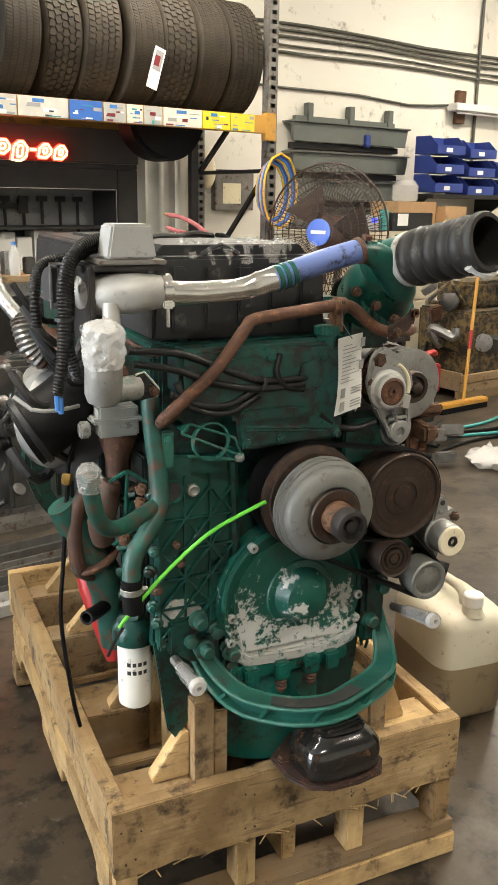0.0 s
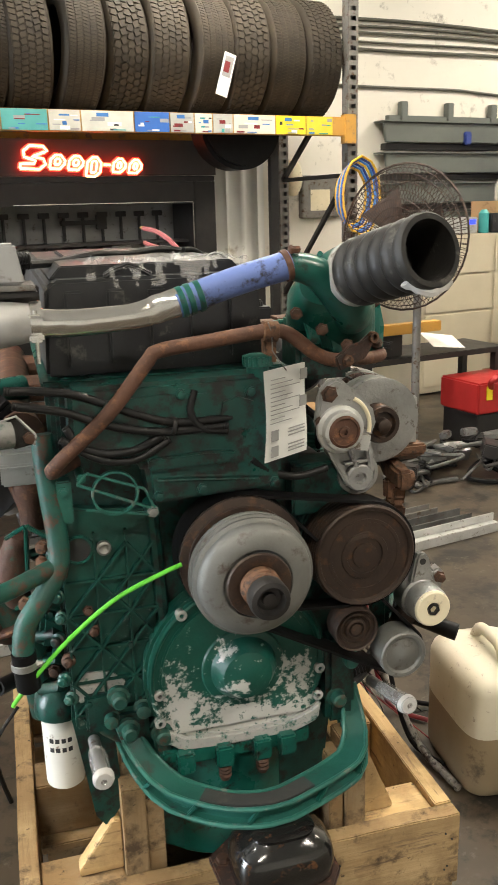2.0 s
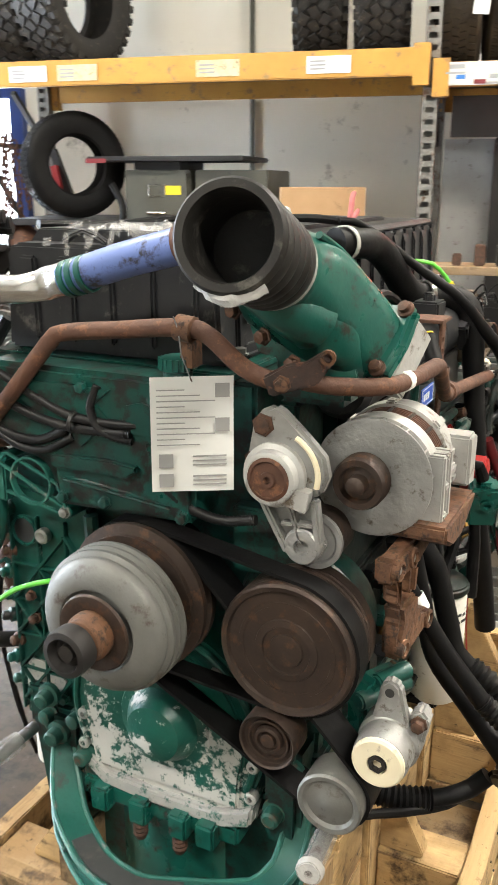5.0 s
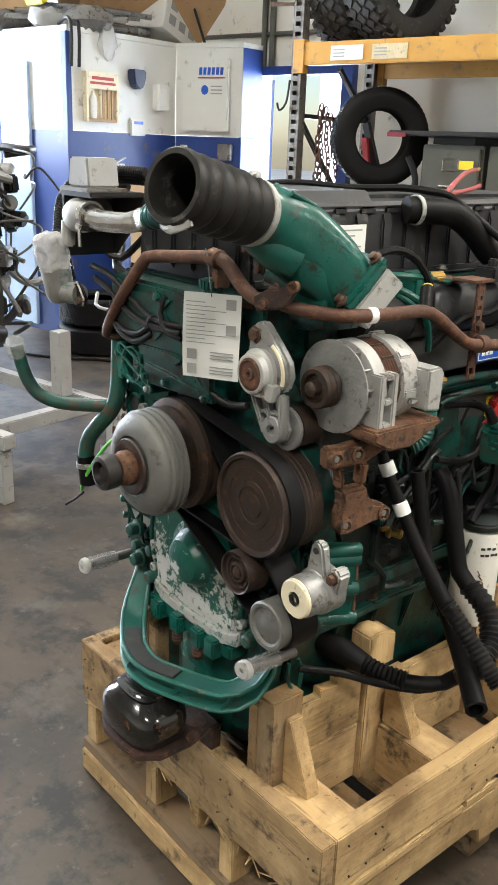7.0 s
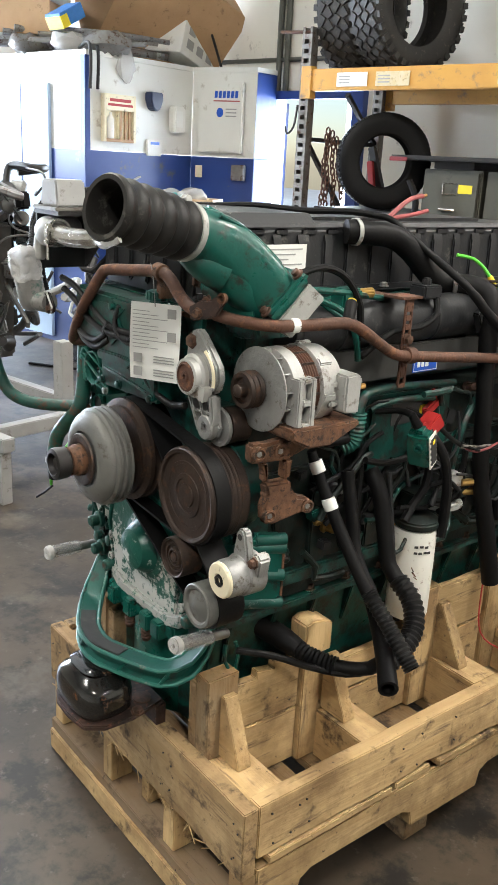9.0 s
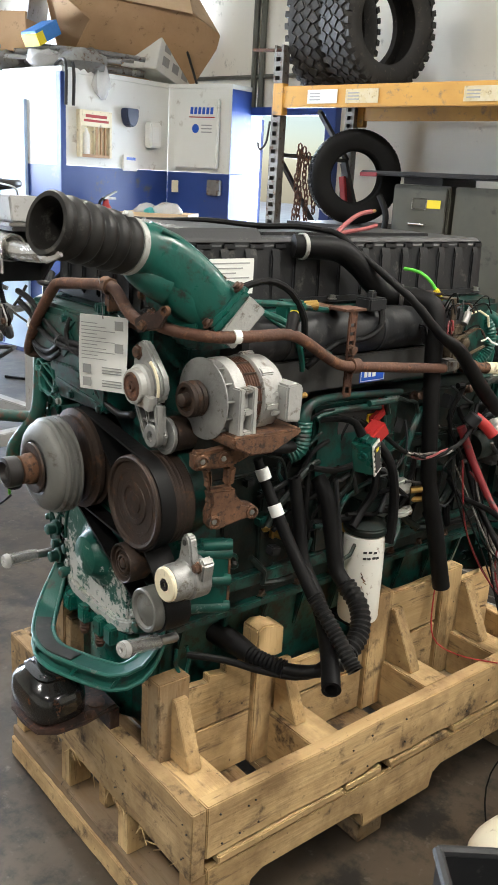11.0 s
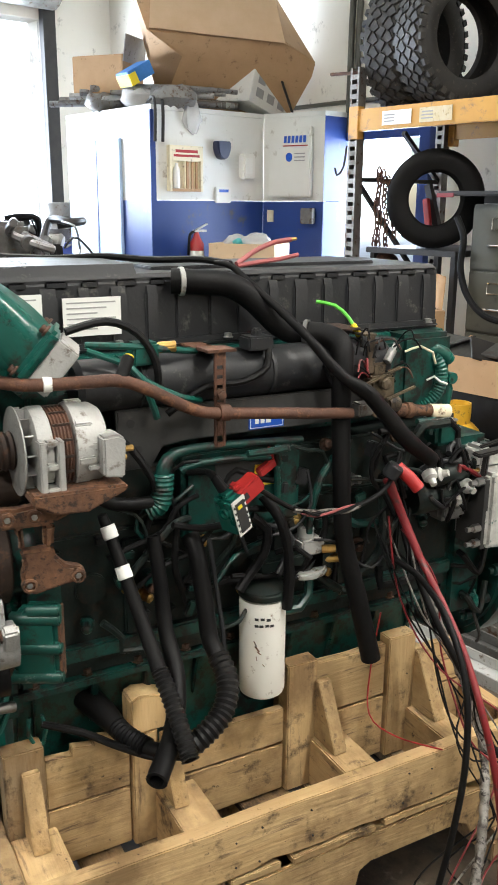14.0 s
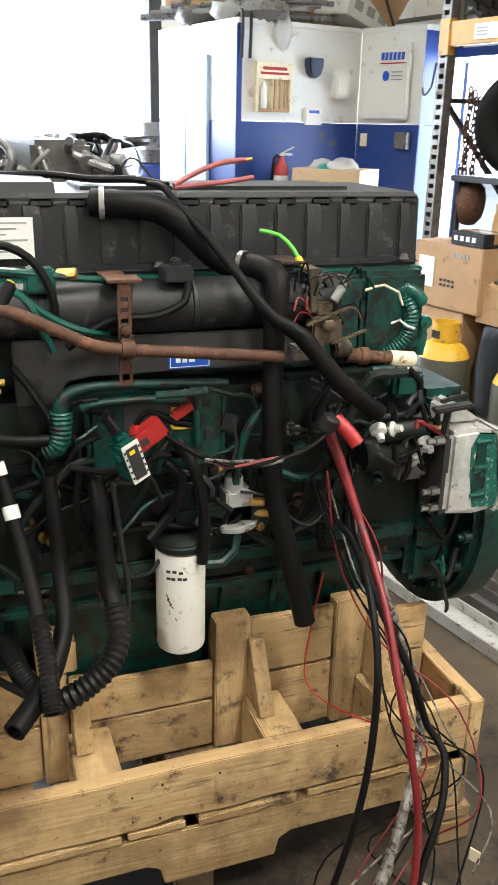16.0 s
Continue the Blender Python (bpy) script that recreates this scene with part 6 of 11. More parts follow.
ep("riser_box", G().box(0.965, 1.075, 1.600, 1.70, 1.34, 1.42), M_GREEN, "", 0.01, ic)

# charge pipe: silver tube, blue hose, green cuffs
sp_ = G().tube([(0.478, 1.463, 1.496), (0.54, 1.462, 1.491), (0.62, 1.463, 1.493), (0.66, 1.464, 1.498), (0.69, 1.465, 1.506), (0.722, 1.466, 1.513)], 0.02, 24, 0.006, radii=[0.0235, 0.0215, 0.0205, 0.0205, 0.0225, 0.0235])
for k, p in enumerate(sp_.v):
    # dents near the hose
    q = Vector(p)
    w = math.exp(-((q.x - 0.685) / 0.022) ** 2)
    sp_.v[k] = tuple(q + Vector((0, 0.010, -0.004)) * w * max(0.0, (1.464 - q.y) / 0.022) + Vector((0, 0, 1)) * 0.003 * w * noise.noise(q * 60))
ep("silver_pipe", sp_, M_SILVER, "dented bright steel charge pipe", rough=0.0010)
HA, HB = Vector((0.718, 1.466, 1.511)), Vector((0.908, 1.466, 1.564))
bh = ep("blue_hose", G().tube([HA, HA.lerp(HB, 0.5) + Vector((0, 0, 0.003)), HB], 0.0232, 20, 0.012), M_BLUE, "faded blue silicone hose")
for t_ in (0.015, 0.085, 0.165):
    ep("green_band", G().lathe([(0.0234, 0), (0.0256, 0.001), (0.0256, 0.009), (0.0234, 0.010), (0.0234, 0)], HA.lerp(HB, t_), HB - HA, 24), M_GREEN2, "green painted hose band", parent=bh)
ep("end_clamp", G().lathe([(0.0235, 0), (0.0262, 0.001), (0.0262, 0.010), (0.0235, 0.011), (0.0235, 0)], HB - (HB - HA).normalized() * 0.012, HB - HA, 24).bolt(HB + Vector((-0.004, -0.012, 0.024)), (1, 0, 0), 0.006, 0.016), M_RUST, "", parent=bh)
ep("elbow_branch", G().tube([(0.902, 1.466, 1.562), (0.936, 1.468, 1.556), (0.966, 1.474, 1.541), (1.000, 1.488, 1.512), (1.030, 1.510, 1.486), (1.045, 1.540, 1.470)], 0.028, 20, 0.010, radii=[0.0225, 0.025, 0.028, 0.032, 0.036, 0.040]), M_GREEN2, "", parent=elb, rough=0.0008)
g = G().lathe([(0.026, 0), (0.0315, 0.0), (0.0315, 0.018), (0.026, 0.018), (0.026, 0)], (0.490, 1.463, 1.496), (1, 0, 0), 28)
bc = ep("band_clamp", g, M_SILVER, "bright T-bolt band clamp", 0.001)
ep("clamp_lug", G().box(0.488, 0.506, 1.434, 1.448, 1.500, 1.512), M_SILVER, "", 0.002, bc)
ep("clamp_lug", G().box(0.486, 0.508, 1.432, 1.450, 1.468, 1.482), M_SILVER, "", 0.003, bc)
ep("clamp_bolt", G().cyl((0.497, 1.438, 1.516), (0.497, 1.438, 1.435), 0.0035, 10), M_SILVER, "", 0.0, bc)
ep("silver_elbow", G().tube([(0.494, 1.463, 1.496), (0.445, 1.470, 1.493), (0.40, 1.50, 1.490), (0.385, 1.56, 1.488)], 0.034, 24, 0.008, radii=[0.028, 0.036, 0.038, 0.036]), M_SOOT, "sooty cast elbow", rough=0.001)
# grey sensor box on a dark bracket
gb = ep("sensor_box", G().prism([(0.398, 1.552), (0.488, 1.552), (0.478, 1.612), (0.408, 1.612)], (0, 1.468, 0), (1, 0, 0), (0, 0, 1), -0.075), M_PANELL, "grey plastic sensor box", 0.004)
ep("box_foot", G().box(0.382, 0.502, 1.456, 1.556, 1.543, 1.5515), M_GALV, "", 0.002, gb)
ep("dark_bracket", G().box(0.372, 0.505, 1.462, 1.60, 1.532, 1.5425).box(0.365, 0.376, 1.47, 1.60, 1.40, 1.54).prism([(0, 0), (0.14, 0), (0.14, -0.03), (0.01, -0.14), (0, -0.14)], (0.372, 1.60, 1.54), (1, 0, 0), (0, 0, 1), 0.006), M_DARKST, "dark folded bracket", 0.002)
ep("bracket_bolt", G().bolt((0.364, 1.50, 1.50), (-1, 0, 0), 0.008, 0.01).bolt((0.364, 1.50, 1.43), (-1, 0, 0), 0.008, 0.01), M_BOLTG)

def crumple(g, amount, f=95.0):
    """Pushes vertices about like creased film."""
    out = []
    for p in g.v:
        q = Vector(p)
        out.append(tuple(q + Vector((noise.noise(q * f), noise.noise(q * f + Vector((9, 0, 0))), noise.noise(q * f + Vector((0, 9, 0))))) * amount))
    g.v = out
    return g


# wrapped outlet neck
NC, NA = Vector((0.380, 1.456, 1.300)), (-0.03, -0.20, 1)
g = G().lathe([(0.0, 0.0), (0.018, 0.0005), (0.029, 0.008), (0.033, 0.022), (0.0335, 0.076), (0.031, 0.084), (0.0, 0.086)], NC, NA, 32)
g.tube([(0.382, 1.452, 1.328), (0.415, 1.457, 1.324), (0.446, 1.464, 1.325)], 0.023, 20, 0.010)
nk = ep("outlet_neck", g, M_NECK, "dull aluminium outlet neck with a wrapped mouth", rough=0.0012)
cr = G().lathe([(0.0345 + 0.0030 * math.sin(math.pi * q / 22), 0.076 + 0.066 * q / 22) for q in range(23)] + [(0.033, 0.146), (0.028, 0.151), (0.020, 0.154), (0.010, 0.157), (0.0, 0.158)], NC, NA, 84)
ep("film_wrap", crumple(crumple(cr, 0.0040, 70.0), 0.0016, 210.0), M_WRAP, "crumpled clear film tied over the mouth", parent=nk, sharp=40)
fl_ = ep("neck_flange", G().prism([(0.438, 1.350), (0.455, 1.354), (0.482, 1.322), (0.478, 1.306), (0.446, 1.300), (0.436, 1.312)], (0, 1.464, 0), (1, 0, 0), (0, 0, 1), 0.010), M_BLACKG, "dark chipped flange", 0.003, nk)
ep("flange_edge", G().tube([(0.438, 1.452, 1.350), (0.455, 1.452, 1.354), (0.482, 1.452, 1.322), (0.478, 1.452, 1.306)], 0.0022, 6, smooth=False), M_ALUW, "", 0.0, fl_)
ep("flange_nut", G().bolt((0.473, 1.453, 1.318), (0, -1, 0), 0.008, 0.010), M_BOLT, "", 0.0, fl_)
ep("neck_lug", G().cyl((0.400, 1.462, 1.425), (0.402, 1.466, 1.482), 0.016, 16), M_SOOT, "", 0.004, nk)
# aluminium valve body below it
DEEP = Matrix.Translation((0.121, 0.168, 1.661)) @ Matrix.Scale(1.125, 4) @ Matrix.Translation((-0.121, -0.168, -1.661))
SET_BACK = DEEP
g = G().box(0.385, 0.460, 1.48, 1.56, 1.235, 1.292).box(0.372, 0.468, 1.475, 1.565, 1.262, 1.272).cyl((0.372, 1.50, 1.25), (0.352, 1.50, 1.25), 0.016, 12)
ep("valve_body", g, M_ALUW, "pale cast valve body", 0.004)
ep("rust_funnel", G().lathe([(0.034, 0), (0.036, -0.012), (0.024, -0.05), (0.022, -0.085)], (0.43, 1.52, 1.234), (0, 0, 1), 18), M_RUST, "rusty exhaust funnel")
SET_BACK = Matrix.Identity(4)

# turbocharger behind
SET_BACK = DEEP
g = G().lathe([(0.03, 0), (0.085, 0.0), (0.102, 0.02), (0.104, 0.05), (0.085, 0.08), (0.05, 0.09)], (0.335, 1.66, 1.24), (0.5, -1, 0.15), 28)
g.tube([(0.35, 1.75, 1.30), (0.36, 1.80, 1.20), (0.40, 1.85, 1.10)], 0.05, 16)
tb = ep("turbocharger", g, M_ALU, "sooty grey turbocharger housing")
ep("rubber_duct", G().tube([(0.268, 1.565, 1.235), (0.315, 1.56, 1.262), (0.365, 1.57, 1.30), (0.41, 1.59, 1.33)], 0.062, 24, 0.008, radii=[0.066, 0.062, 0.056, 0.05]), M_BLACKR, "thick black rubber turbo duct", parent=tb)
ep("duct_band", G().lathe([(0.064, 0), (0.070, 0.002), (0.070, 0.012), (0.064, 0.014), (0.064, 0)], (0.272, 1.565, 1.237), (0.47, -0.02, 0.28), 28), M_BLACKP, "", parent=tb)
SET_BACK = Matrix.Identity(4)
ep("black_case", G().box(0.318, 0.352, 1.56, 1.66, 1.455, 1.545), M_BLACKP, "glossy black cover beside the looms", 0.014)
ep("case_edge", G().tube([(0.316, 1.556, 1.46), (0.316, 1.556, 1.54), (0.353, 1.556, 1.54), (0.353, 1.556, 1.46)], 0.003, 6, smooth=False), M_STEEL)
for i_ in range(9):
    a_ = Vector((0.26 + 0.02 * (i_ % 4), 1.62 + 0.02 * i_, 1.50 - 0.045 * i_))
    ep("black_hose", G().tube([a_, a_ + Vector((0.03, -0.03, -0.05)), a_ + Vector((0.07, -0.02 + 0.01 * (i_ % 3), -0.07)), a_ + Vector((0.12, 0.02, -0.04 + 0.02 * (i_ % 3)))], 0.006 + 0.003 * (i_ % 3), 8), (M_BLACKR, M_DARKST, M_BLACKP)[i_ % 3])
ep("exhaust_manifold", G().tube([(0.46, 1.70, 1.26), (0.44, 1.9, 1.27), (0.45, 2.2, 1.27), (0.45, 2.55, 1.27)], 0.045, 14).tube([(0.45, 1.8, 1.27), (0.54, 1.8, 1.27)], 0.03, 10).tube([(0.45, 2.1, 1.27), (0.54, 2.1, 1.27)], 0.03, 10).tube([(0.45, 2.4, 1.27), (0.54, 2.4, 1.27)], 0.03, 10), M_RUST, "rusty exhaust manifold")
SET_BACK = DEEP
ep("flexible_pipe", G().tube([(0.28, 1.62, 1.44), (0.29, 1.60, 1.39), (0.32, 1.60, 1.362), (0.37, 1.62, 1.36)], 0.018, 14, rib=0.003, pitch=0.008), M_STEEL, "corrugated steel pipe")
ep("steel_pipe", G().tube([(0.25, 1.72, 1.52), (0.255, 1.68, 1.48), (0.28, 1.63, 1.44)], 0.014, 14), M_STEEL, "bent bright pipe")
ep("green_coupling", G().cyl((0.36, 1.62, 1.36), (0.44, 1.64, 1.365), 0.022, 14), M_GREEN2, "", 0.003)
ep("heat_shield", G().prism([(0, 0), (0.10, 0.03), (0.13, -0.10), (0.06, -0.17), (-0.02, -0.12)], (0.30, 1.60, 1.30), (0.8, -0.5, 0), (0, 0, 1), 0.004), M_BLACKP, "black shield", 0.001)
SET_BACK = Matrix.Identity(4)

# convoluted looms round the exhaust side
LOOMS = [
    [(0.50, 1.60, 1.585), (0.43, 1.57, 1.585), (0.36, 1.52, 1.57), (0.325, 1.49, 1.52), (0.320, 1.48, 1.45), (0.312, 1.47, 1.38), (0.30, 1.47, 1.32)],
    [(0.49, 1.63, 1.565), (0.40, 1.585, 1.565), (0.345, 1.52, 1.54), (0.335, 1.50, 1.47), (0.330, 1.495, 1.40), (0.345, 1.50, 1.34)],
    [(0.50, 1.615, 1.575), (0.41, 1.575, 1.578), (0.35, 1.515, 1.555), (0.329, 1.487, 1.50), (0.322, 1.480, 1.43), (0.310, 1.470, 1.35)],
    [(0.40, 1.62, 1.55), (0.31, 1.585, 1.54), (0.285, 1.545, 1.49), (0.285, 1.54, 1.43)],
    [(0.44, 1.50, 1.385), (0.54, 1.488, 1.375), (0.64, 1.484, 1.335), (0.705, 1.482, 1.315), (0.79, 1.486, 1.312), (0.835, 1.50, 1.316)],
    [(0.45, 1.50, 1.360), (0.53, 1.490, 1.345), (0.60, 1.482, 1.318), (0.69, 1.480, 1.300), (0.80, 1.484, 1.300)],
    [(0.52, 1.492, 1.30), (0.58, 1.486, 1.262), (0.64, 1.486, 1.255), (0.70, 1.486, 1.285)],
    [(0.53, 1.495, 1.32), (0.56, 1.488, 1.28), (0.63, 1.486, 1.27), (0.69, 1.484, 1.295)],
    [(0.84, 1.490, 1.235), (0.88, 1.494, 1.205), (0.93, 1.50, 1.190), (0.985, 1.50, 1.20)],
    [(0.745, 1.486, 1.365), (0.735, 1.480, 1.33), (0.755, 1.480, 1.30), (0.80, 1.486, 1.29)],
]
for i, pts in enumerate(LOOMS):
    ep("cable_loom", G().tube(pts, (0.0098, 0.0098, 0.009, 0.0085, 0.0068, 0.0068, 0.0062, 0.007, 0.007, 0.006)[i], 10, rib=0.0015 if i < 4 else 0.0008, pitch=0.0058), M_LOOM, "black corrugated cable loom")
for q in pieces(G().lathe([(0.014, -0.004), (0.0155, -0.003), (0.0155, 0.003), (0.014, 0.004), (0.014, -0.004)], (0.705, 1.481, 1.308), (1, 0, -0.2), 14).lathe([(0.015, -0.004), (0.017, -0.003), (0.017, 0.003), (0.015, 0.004), (0.015, -0.004)], (0.322, 1.485, 1.45), (0, 0, 1), 14)):
    ep("cable_tie", q, M_DARKST)
g = G()
for x, z in ((0.300, 1.322), (0.306, 1.316)):
    g.cyl((x, 1.47, z), (x, 1.468, z - 0.03), 0.005, 8)
ep("blue_terminal", g, M_PALEBLUE, "blue crimped cable ends")
SET_BACK = DEEP
ep("white_hose", G().tube([(0.235, 1.46, 1.33), (0.26, 1.44, 1.31), (0.30, 1.44, 1.305), (0.345, 1.46, 1.305)], 0.0038, 8), M_PANELL, "thin pale hose")
ep("thin_cable", G().tube([(0.375, 1.535, 1.24), (0.352, 1.535, 1.215), (0.338, 1.535, 1.175), (0.330, 1.530, 1.105), (0.317, 1.520, 0.99), (0.306, 1.515, 0.88), (0.318, 1.525, 0.74), (0.328, 1.535, 0.67)], 0.0042, 8), M_BLACKR, "thin hanging black cable")
ep("cable_end", G().tube([(0.317, 1.524, 0.76), (0.328, 1.535, 0.67), (0.340, 1.545, 0.61)], 0.0045, 8), M_BLACKR)
ep("brass_nut", G().lathe([(0.008, 0), (0.010, 0.004), (0.010, 0.018), (0.007, 0.022)], (0.336, 1.534, 1.160), (-0.2, -0.05, -1), 6), M_BRASS)
SET_BACK = Matrix.Identity(4)

# coolant and oil pipes of the exhaust side
ep("coolant_pipe", G().tube([(0.492, 1.540, 1.30), (0.495, 1.532, 1.22), (0.503, 1.522, 1.12), (0.498, 1.510, 1.07), (0.466, 1.492, 1.025), (0.436, 1.482, 0.985), (0.428, 1.476, 0.94)], 0.0185, 16, 0.012), M_GREENRUST, "green coolant pipe with rusty lower end")
ep("pipe_hose", G().cyl((0.428, 1.476, 0.945), (0.432, 1.48, 0.868), 0.021, 16), M_BLACKR, "", 0.004)
ep("hose_clamp", G().lathe([(0.0215, 0), (0.0225, 0.001), (0.0225, 0.012), (0.0215, 0.013), (0.0215, 0)], (0.428, 1.476, 0.925), (0, 0, -1), 18).bolt((0.448, 1.47, 0.919), (1, 0, 0), 0.006, 0.01), M_BOLTG)
p2 = ep("capped_pipe", G().tube([(0.326, 1.364, 1.200), (0.334, 1.374, 1.145), (0.348, 1.386, 1.105), (0.370, 1.404, 1.082), (0.41, 1.440, 1.070), (0.490, 1.512, 1.072)], 0.0155, 14, 0.012), M_GREENRUST, "green pipe with a film-wrapped mouth")
ep("film_wrap", crumple(G().lathe([(0.018 + 0.004 * math.sin(q * 0.33), 0.0048 * q) for q in range(10)] + [(0.012, 0.049), (0.0, 0.050)], (0.326, 1.364, 1.172), (0, -0.1, 1), 44), 0.0045), M_SLEEVE, parent=p2, sharp=18)
SET_BACK = DEEP
ep("rusty_return_pipe", G().tube([(0.41, 1.53, 1.12), (0.372, 1.52, 1.125), (0.345, 1.515, 1.09), (0.340, 1.515, 1.02), (0.350, 1.52, 0.965), (0.38, 1.53, 0.95)], 0.015, 14, 0.012), M_RUSTGREEN, "rusty green return pipe")
wm = ep("water_manifold", G().tube([(0.318, 1.53, 1.10), (0.345, 1.535, 1.05), (0.378, 1.54, 0.99), (0.402, 1.545, 0.93), (0.415, 1.55, 0.86), (0.420, 1.55, 0.78)], 0.036, 22, 0.010, radii=[0.026, 0.030, 0.034, 0.036, 0.034, 0.028]), M_GREENRUST, "green water manifold, paint rubbed to rust", rough=0.0012)
ep("rust_flange", G().lathe([(0.03, 0), (0.050, 0), (0.052, 0.004), (0.050, 0.010), (0.03, 0.01)], (0.380, 1.54, 0.985), (0.45, 0.05, -1), 28), M_RUST, "rusty flange ring", parent=wm)
ep("rust_branch", G().tube([(0.402, 1.475, 1.155), (0.392, 1.478, 1.115), (0.385, 1.488, 1.07), (0.392, 1.505, 1.03)], 0.024, 18, 0.008, radii=[0.018, 0.024, 0.026, 0.022]), M_RUSTGREEN, "rusty branch pipe", parent=wm, rough=0.0015)
ep("black_stub", G().tube([(0.40, 1.53, 0.88), (0.375, 1.50, 0.885), (0.345, 1.47, 0.89)], 0.014, 14, hollow=0.7), M_BLACKR, "", parent=wm)
oc_ = ep("oil_cooler", G().box(0.42, 0.50, 1.50, 1.58, 0.76, 0.92), M_GREEN, "green oil cooler casting", 0.010)
for i in range(7):
    z = 0.80 + 0.05 * i
    ep("cooler_pipe", G().tube([(0.43, 1.50, z), (0.415, 1.475, z + 0.02), (0.44, 1.462, z + 0.03), (0.465, 1.48, z + 0.01)], 0.007 + 0.003 * (i % 2), 10), (M_GREEN, M_GREENRUST, M_GREEN2)[i % 3], "", 0.0, oc_)
g = G()
random.seed(21)
for q in ((0.445, 1.474, 1.13), (0.452, 1.470, 1.095), (0.44, 1.472, 0.905), (0.435, 1.474, 0.83), (0.468, 1.478, 0.80)):
    g.bolt(q, (-0.3, -1, 0), 0.009, 0.012)
ep("rusty_bolt", g, M_BOLT, "rusty bolts on the cooler")
g = G()
for i in range(14):
    z = 0.82 + i * 0.026
    g.lathe([(0.009 + 0.004 * random.random(), 0), (0.009, 0.02), (0.005, 0.03)], (0.445 + 0.05 * random.random(), 1.50, z), (-0.4 + 0.5 * random.random(), -1, 0.2), 10)
ep("fitting", g, M_GREEN, "", parent=None)
ep("casting_ear", G().prism([(0, 0), (0.045, 0.01), (0.06, 0.05), (0.03, 0.075), (0, 0.04)], (0.425, 1.492, 1.07), (1, 0.1, 0), (0, 0, 1), 0.03), M_GREEN2, "", 0.008)
ep("casting_ear", G().prism([(0, 0), (0.05, -0.01), (0.06, 0.03), (0.01, 0.06)], (0.415, 1.492, 0.955), (1, 0.1, 0), (0, 0, 1), 0.03), M_GREEN2, "", 0.008)
SET_BACK = Matrix.Identity(4)
for i_, (x, z) in enumerate(((0.508, 0.795), (0.497, 0.835), (0.505, 0.872), (0.494, 0.915), (0.503, 0.958), (0.496, 1.000), (0.505, 1.040), (0.498, 1.082), (0.507, 1.118))):
    ep("edge_lug", G().lathe([(0.013, 0), (0.0135, 0.010), (0.009, 0.013), (0.009, 0.022), (0.005, 0.025)], (x, 1.556, z), (-0.7 + 0.25 * (i_ % 3), -1, 0.1), 12), (M_GREENRUST, M_GREEN2, M_BOLT, M_GREEN)[i_ % 4])
ep("pipe_bracket", G().bar((0.415, 1.575, 1.110), (0.452, 1.570, 1.132), 0.012, 0.006).bar((0.452, 1.570, 1.132), (0.492, 1.565, 1.105), 0.012, 0.006).bar((0.452, 1.570, 1.132), (0.448, 1.572, 1.040), 0.010, 0.006), M_GREEN2, "bent green pipe bracket", 0.002)
ep("pipe_bracket", G().bar((0.420, 1.575, 0.975), (0.470, 1.570, 1.010), 0.010, 0.006).bar((0.470, 1.570, 1.010), (0.488, 1.565, 0.985), 0.010, 0.006), M_GREEN2, "bent green pipe bracket", 0.002)
for x, z in ((0.478, 1.094), (0.476, 1.066), (0.440, 0.992)):
    ep("rusty_bolt", G().bolt((x, 1.560, z), (-0.4, -1, 0), 0.010, 0.014), M_RUSTO)
ep("teal_connector", G().box(0.505, 0.533, 1.515, 1.545, 1.145, 1.222).box(0.498, 0.505, 1.520, 1.540, 1.160, 1.205).cyl((0.519, 1.515, 1.205), (0.519, 1.506, 1.205), 0.008, 12), M_GREENL, "teal connector block beside the spoked ring", 0.003)
of = ep("oil_filter", G().lathe([(0.0, 0), (0.030, 0.0), (0.037, 0.006), (0.038, 0.012), (0.038, 0.15), (0.036, 0.156), (0.032, 0.157)], (0.482, 1.650, 0.555), (0, 0, 1), 32), M_FILTER, "white spin-on oil filter with faded print")
g = G()
for i in range(4):
    a = -2.2 + 0.32 * i
    for z in (0.668, 0.648):
        g.box(-0.004, 0.004, -0.0005, 0.0008, -0.0045, 0.0045, Matrix.Translation((0.482 + 0.0384 * math.cos(a), 1.650 + 0.0384 * math.sin(a), z)) @ Matrix.Rotation(a + math.pi / 2, 4, "Z"))
ep("print_mark", g, M_INK, parent=of)
ep("filter_head", G().lathe([(0.048, 0), (0.05, 0.01), (0.046, 0.04), (0.03, 0.06)], (0.482, 1.650, 0.7125), (0, 0, 1), 24).cyl((0.455, 1.63, 0.74), (0.50, 1.70, 0.745), 0.022, 12), M_GREEN, "", 0.003, of)
ep("oil_bracket", G().tube([(0.53, 1.555, 0.76), (0.565, 1.550, 0.72), (0.605, 1.545, 0.69), (0.625, 1.545, 0.65)], 0.017, 12).box(0.525, 0.585, 1.535, 1.575, 0.72, 0.80), M_GREEN, "", 0.005)
g = G()
for x, z in ((0.560, 0.735), (0.585, 0.705), (0.62, 0.745), (0.65, 0.70), (0.605, 0.665), (0.655, 0.66)):
    g.lathe([(0.019, 0), (0.019, 0.012), (0.014, 0.014), (0.013, 0.03), (0.008, 0.032)], (x, 1.498, z), (-0.1, -1, 0.05), 12)
ep("union_nut", g.moved(Matrix.Translation((0.012, 0.050, 0.012))), M_GREENRUST, "green and rusty union nut")
ep("lime_cable", G().tube([(0.402, 1.478, 0.842), (0.425, 1.470, 0.875), (0.500, 1.462, 0.955), (0.580, 1.452, 1.022), (0.650, 1.440, 1.060), (0.700, 1.445, 1.075)], 0.0042, 8), M_LIME, "bright lime green cable")
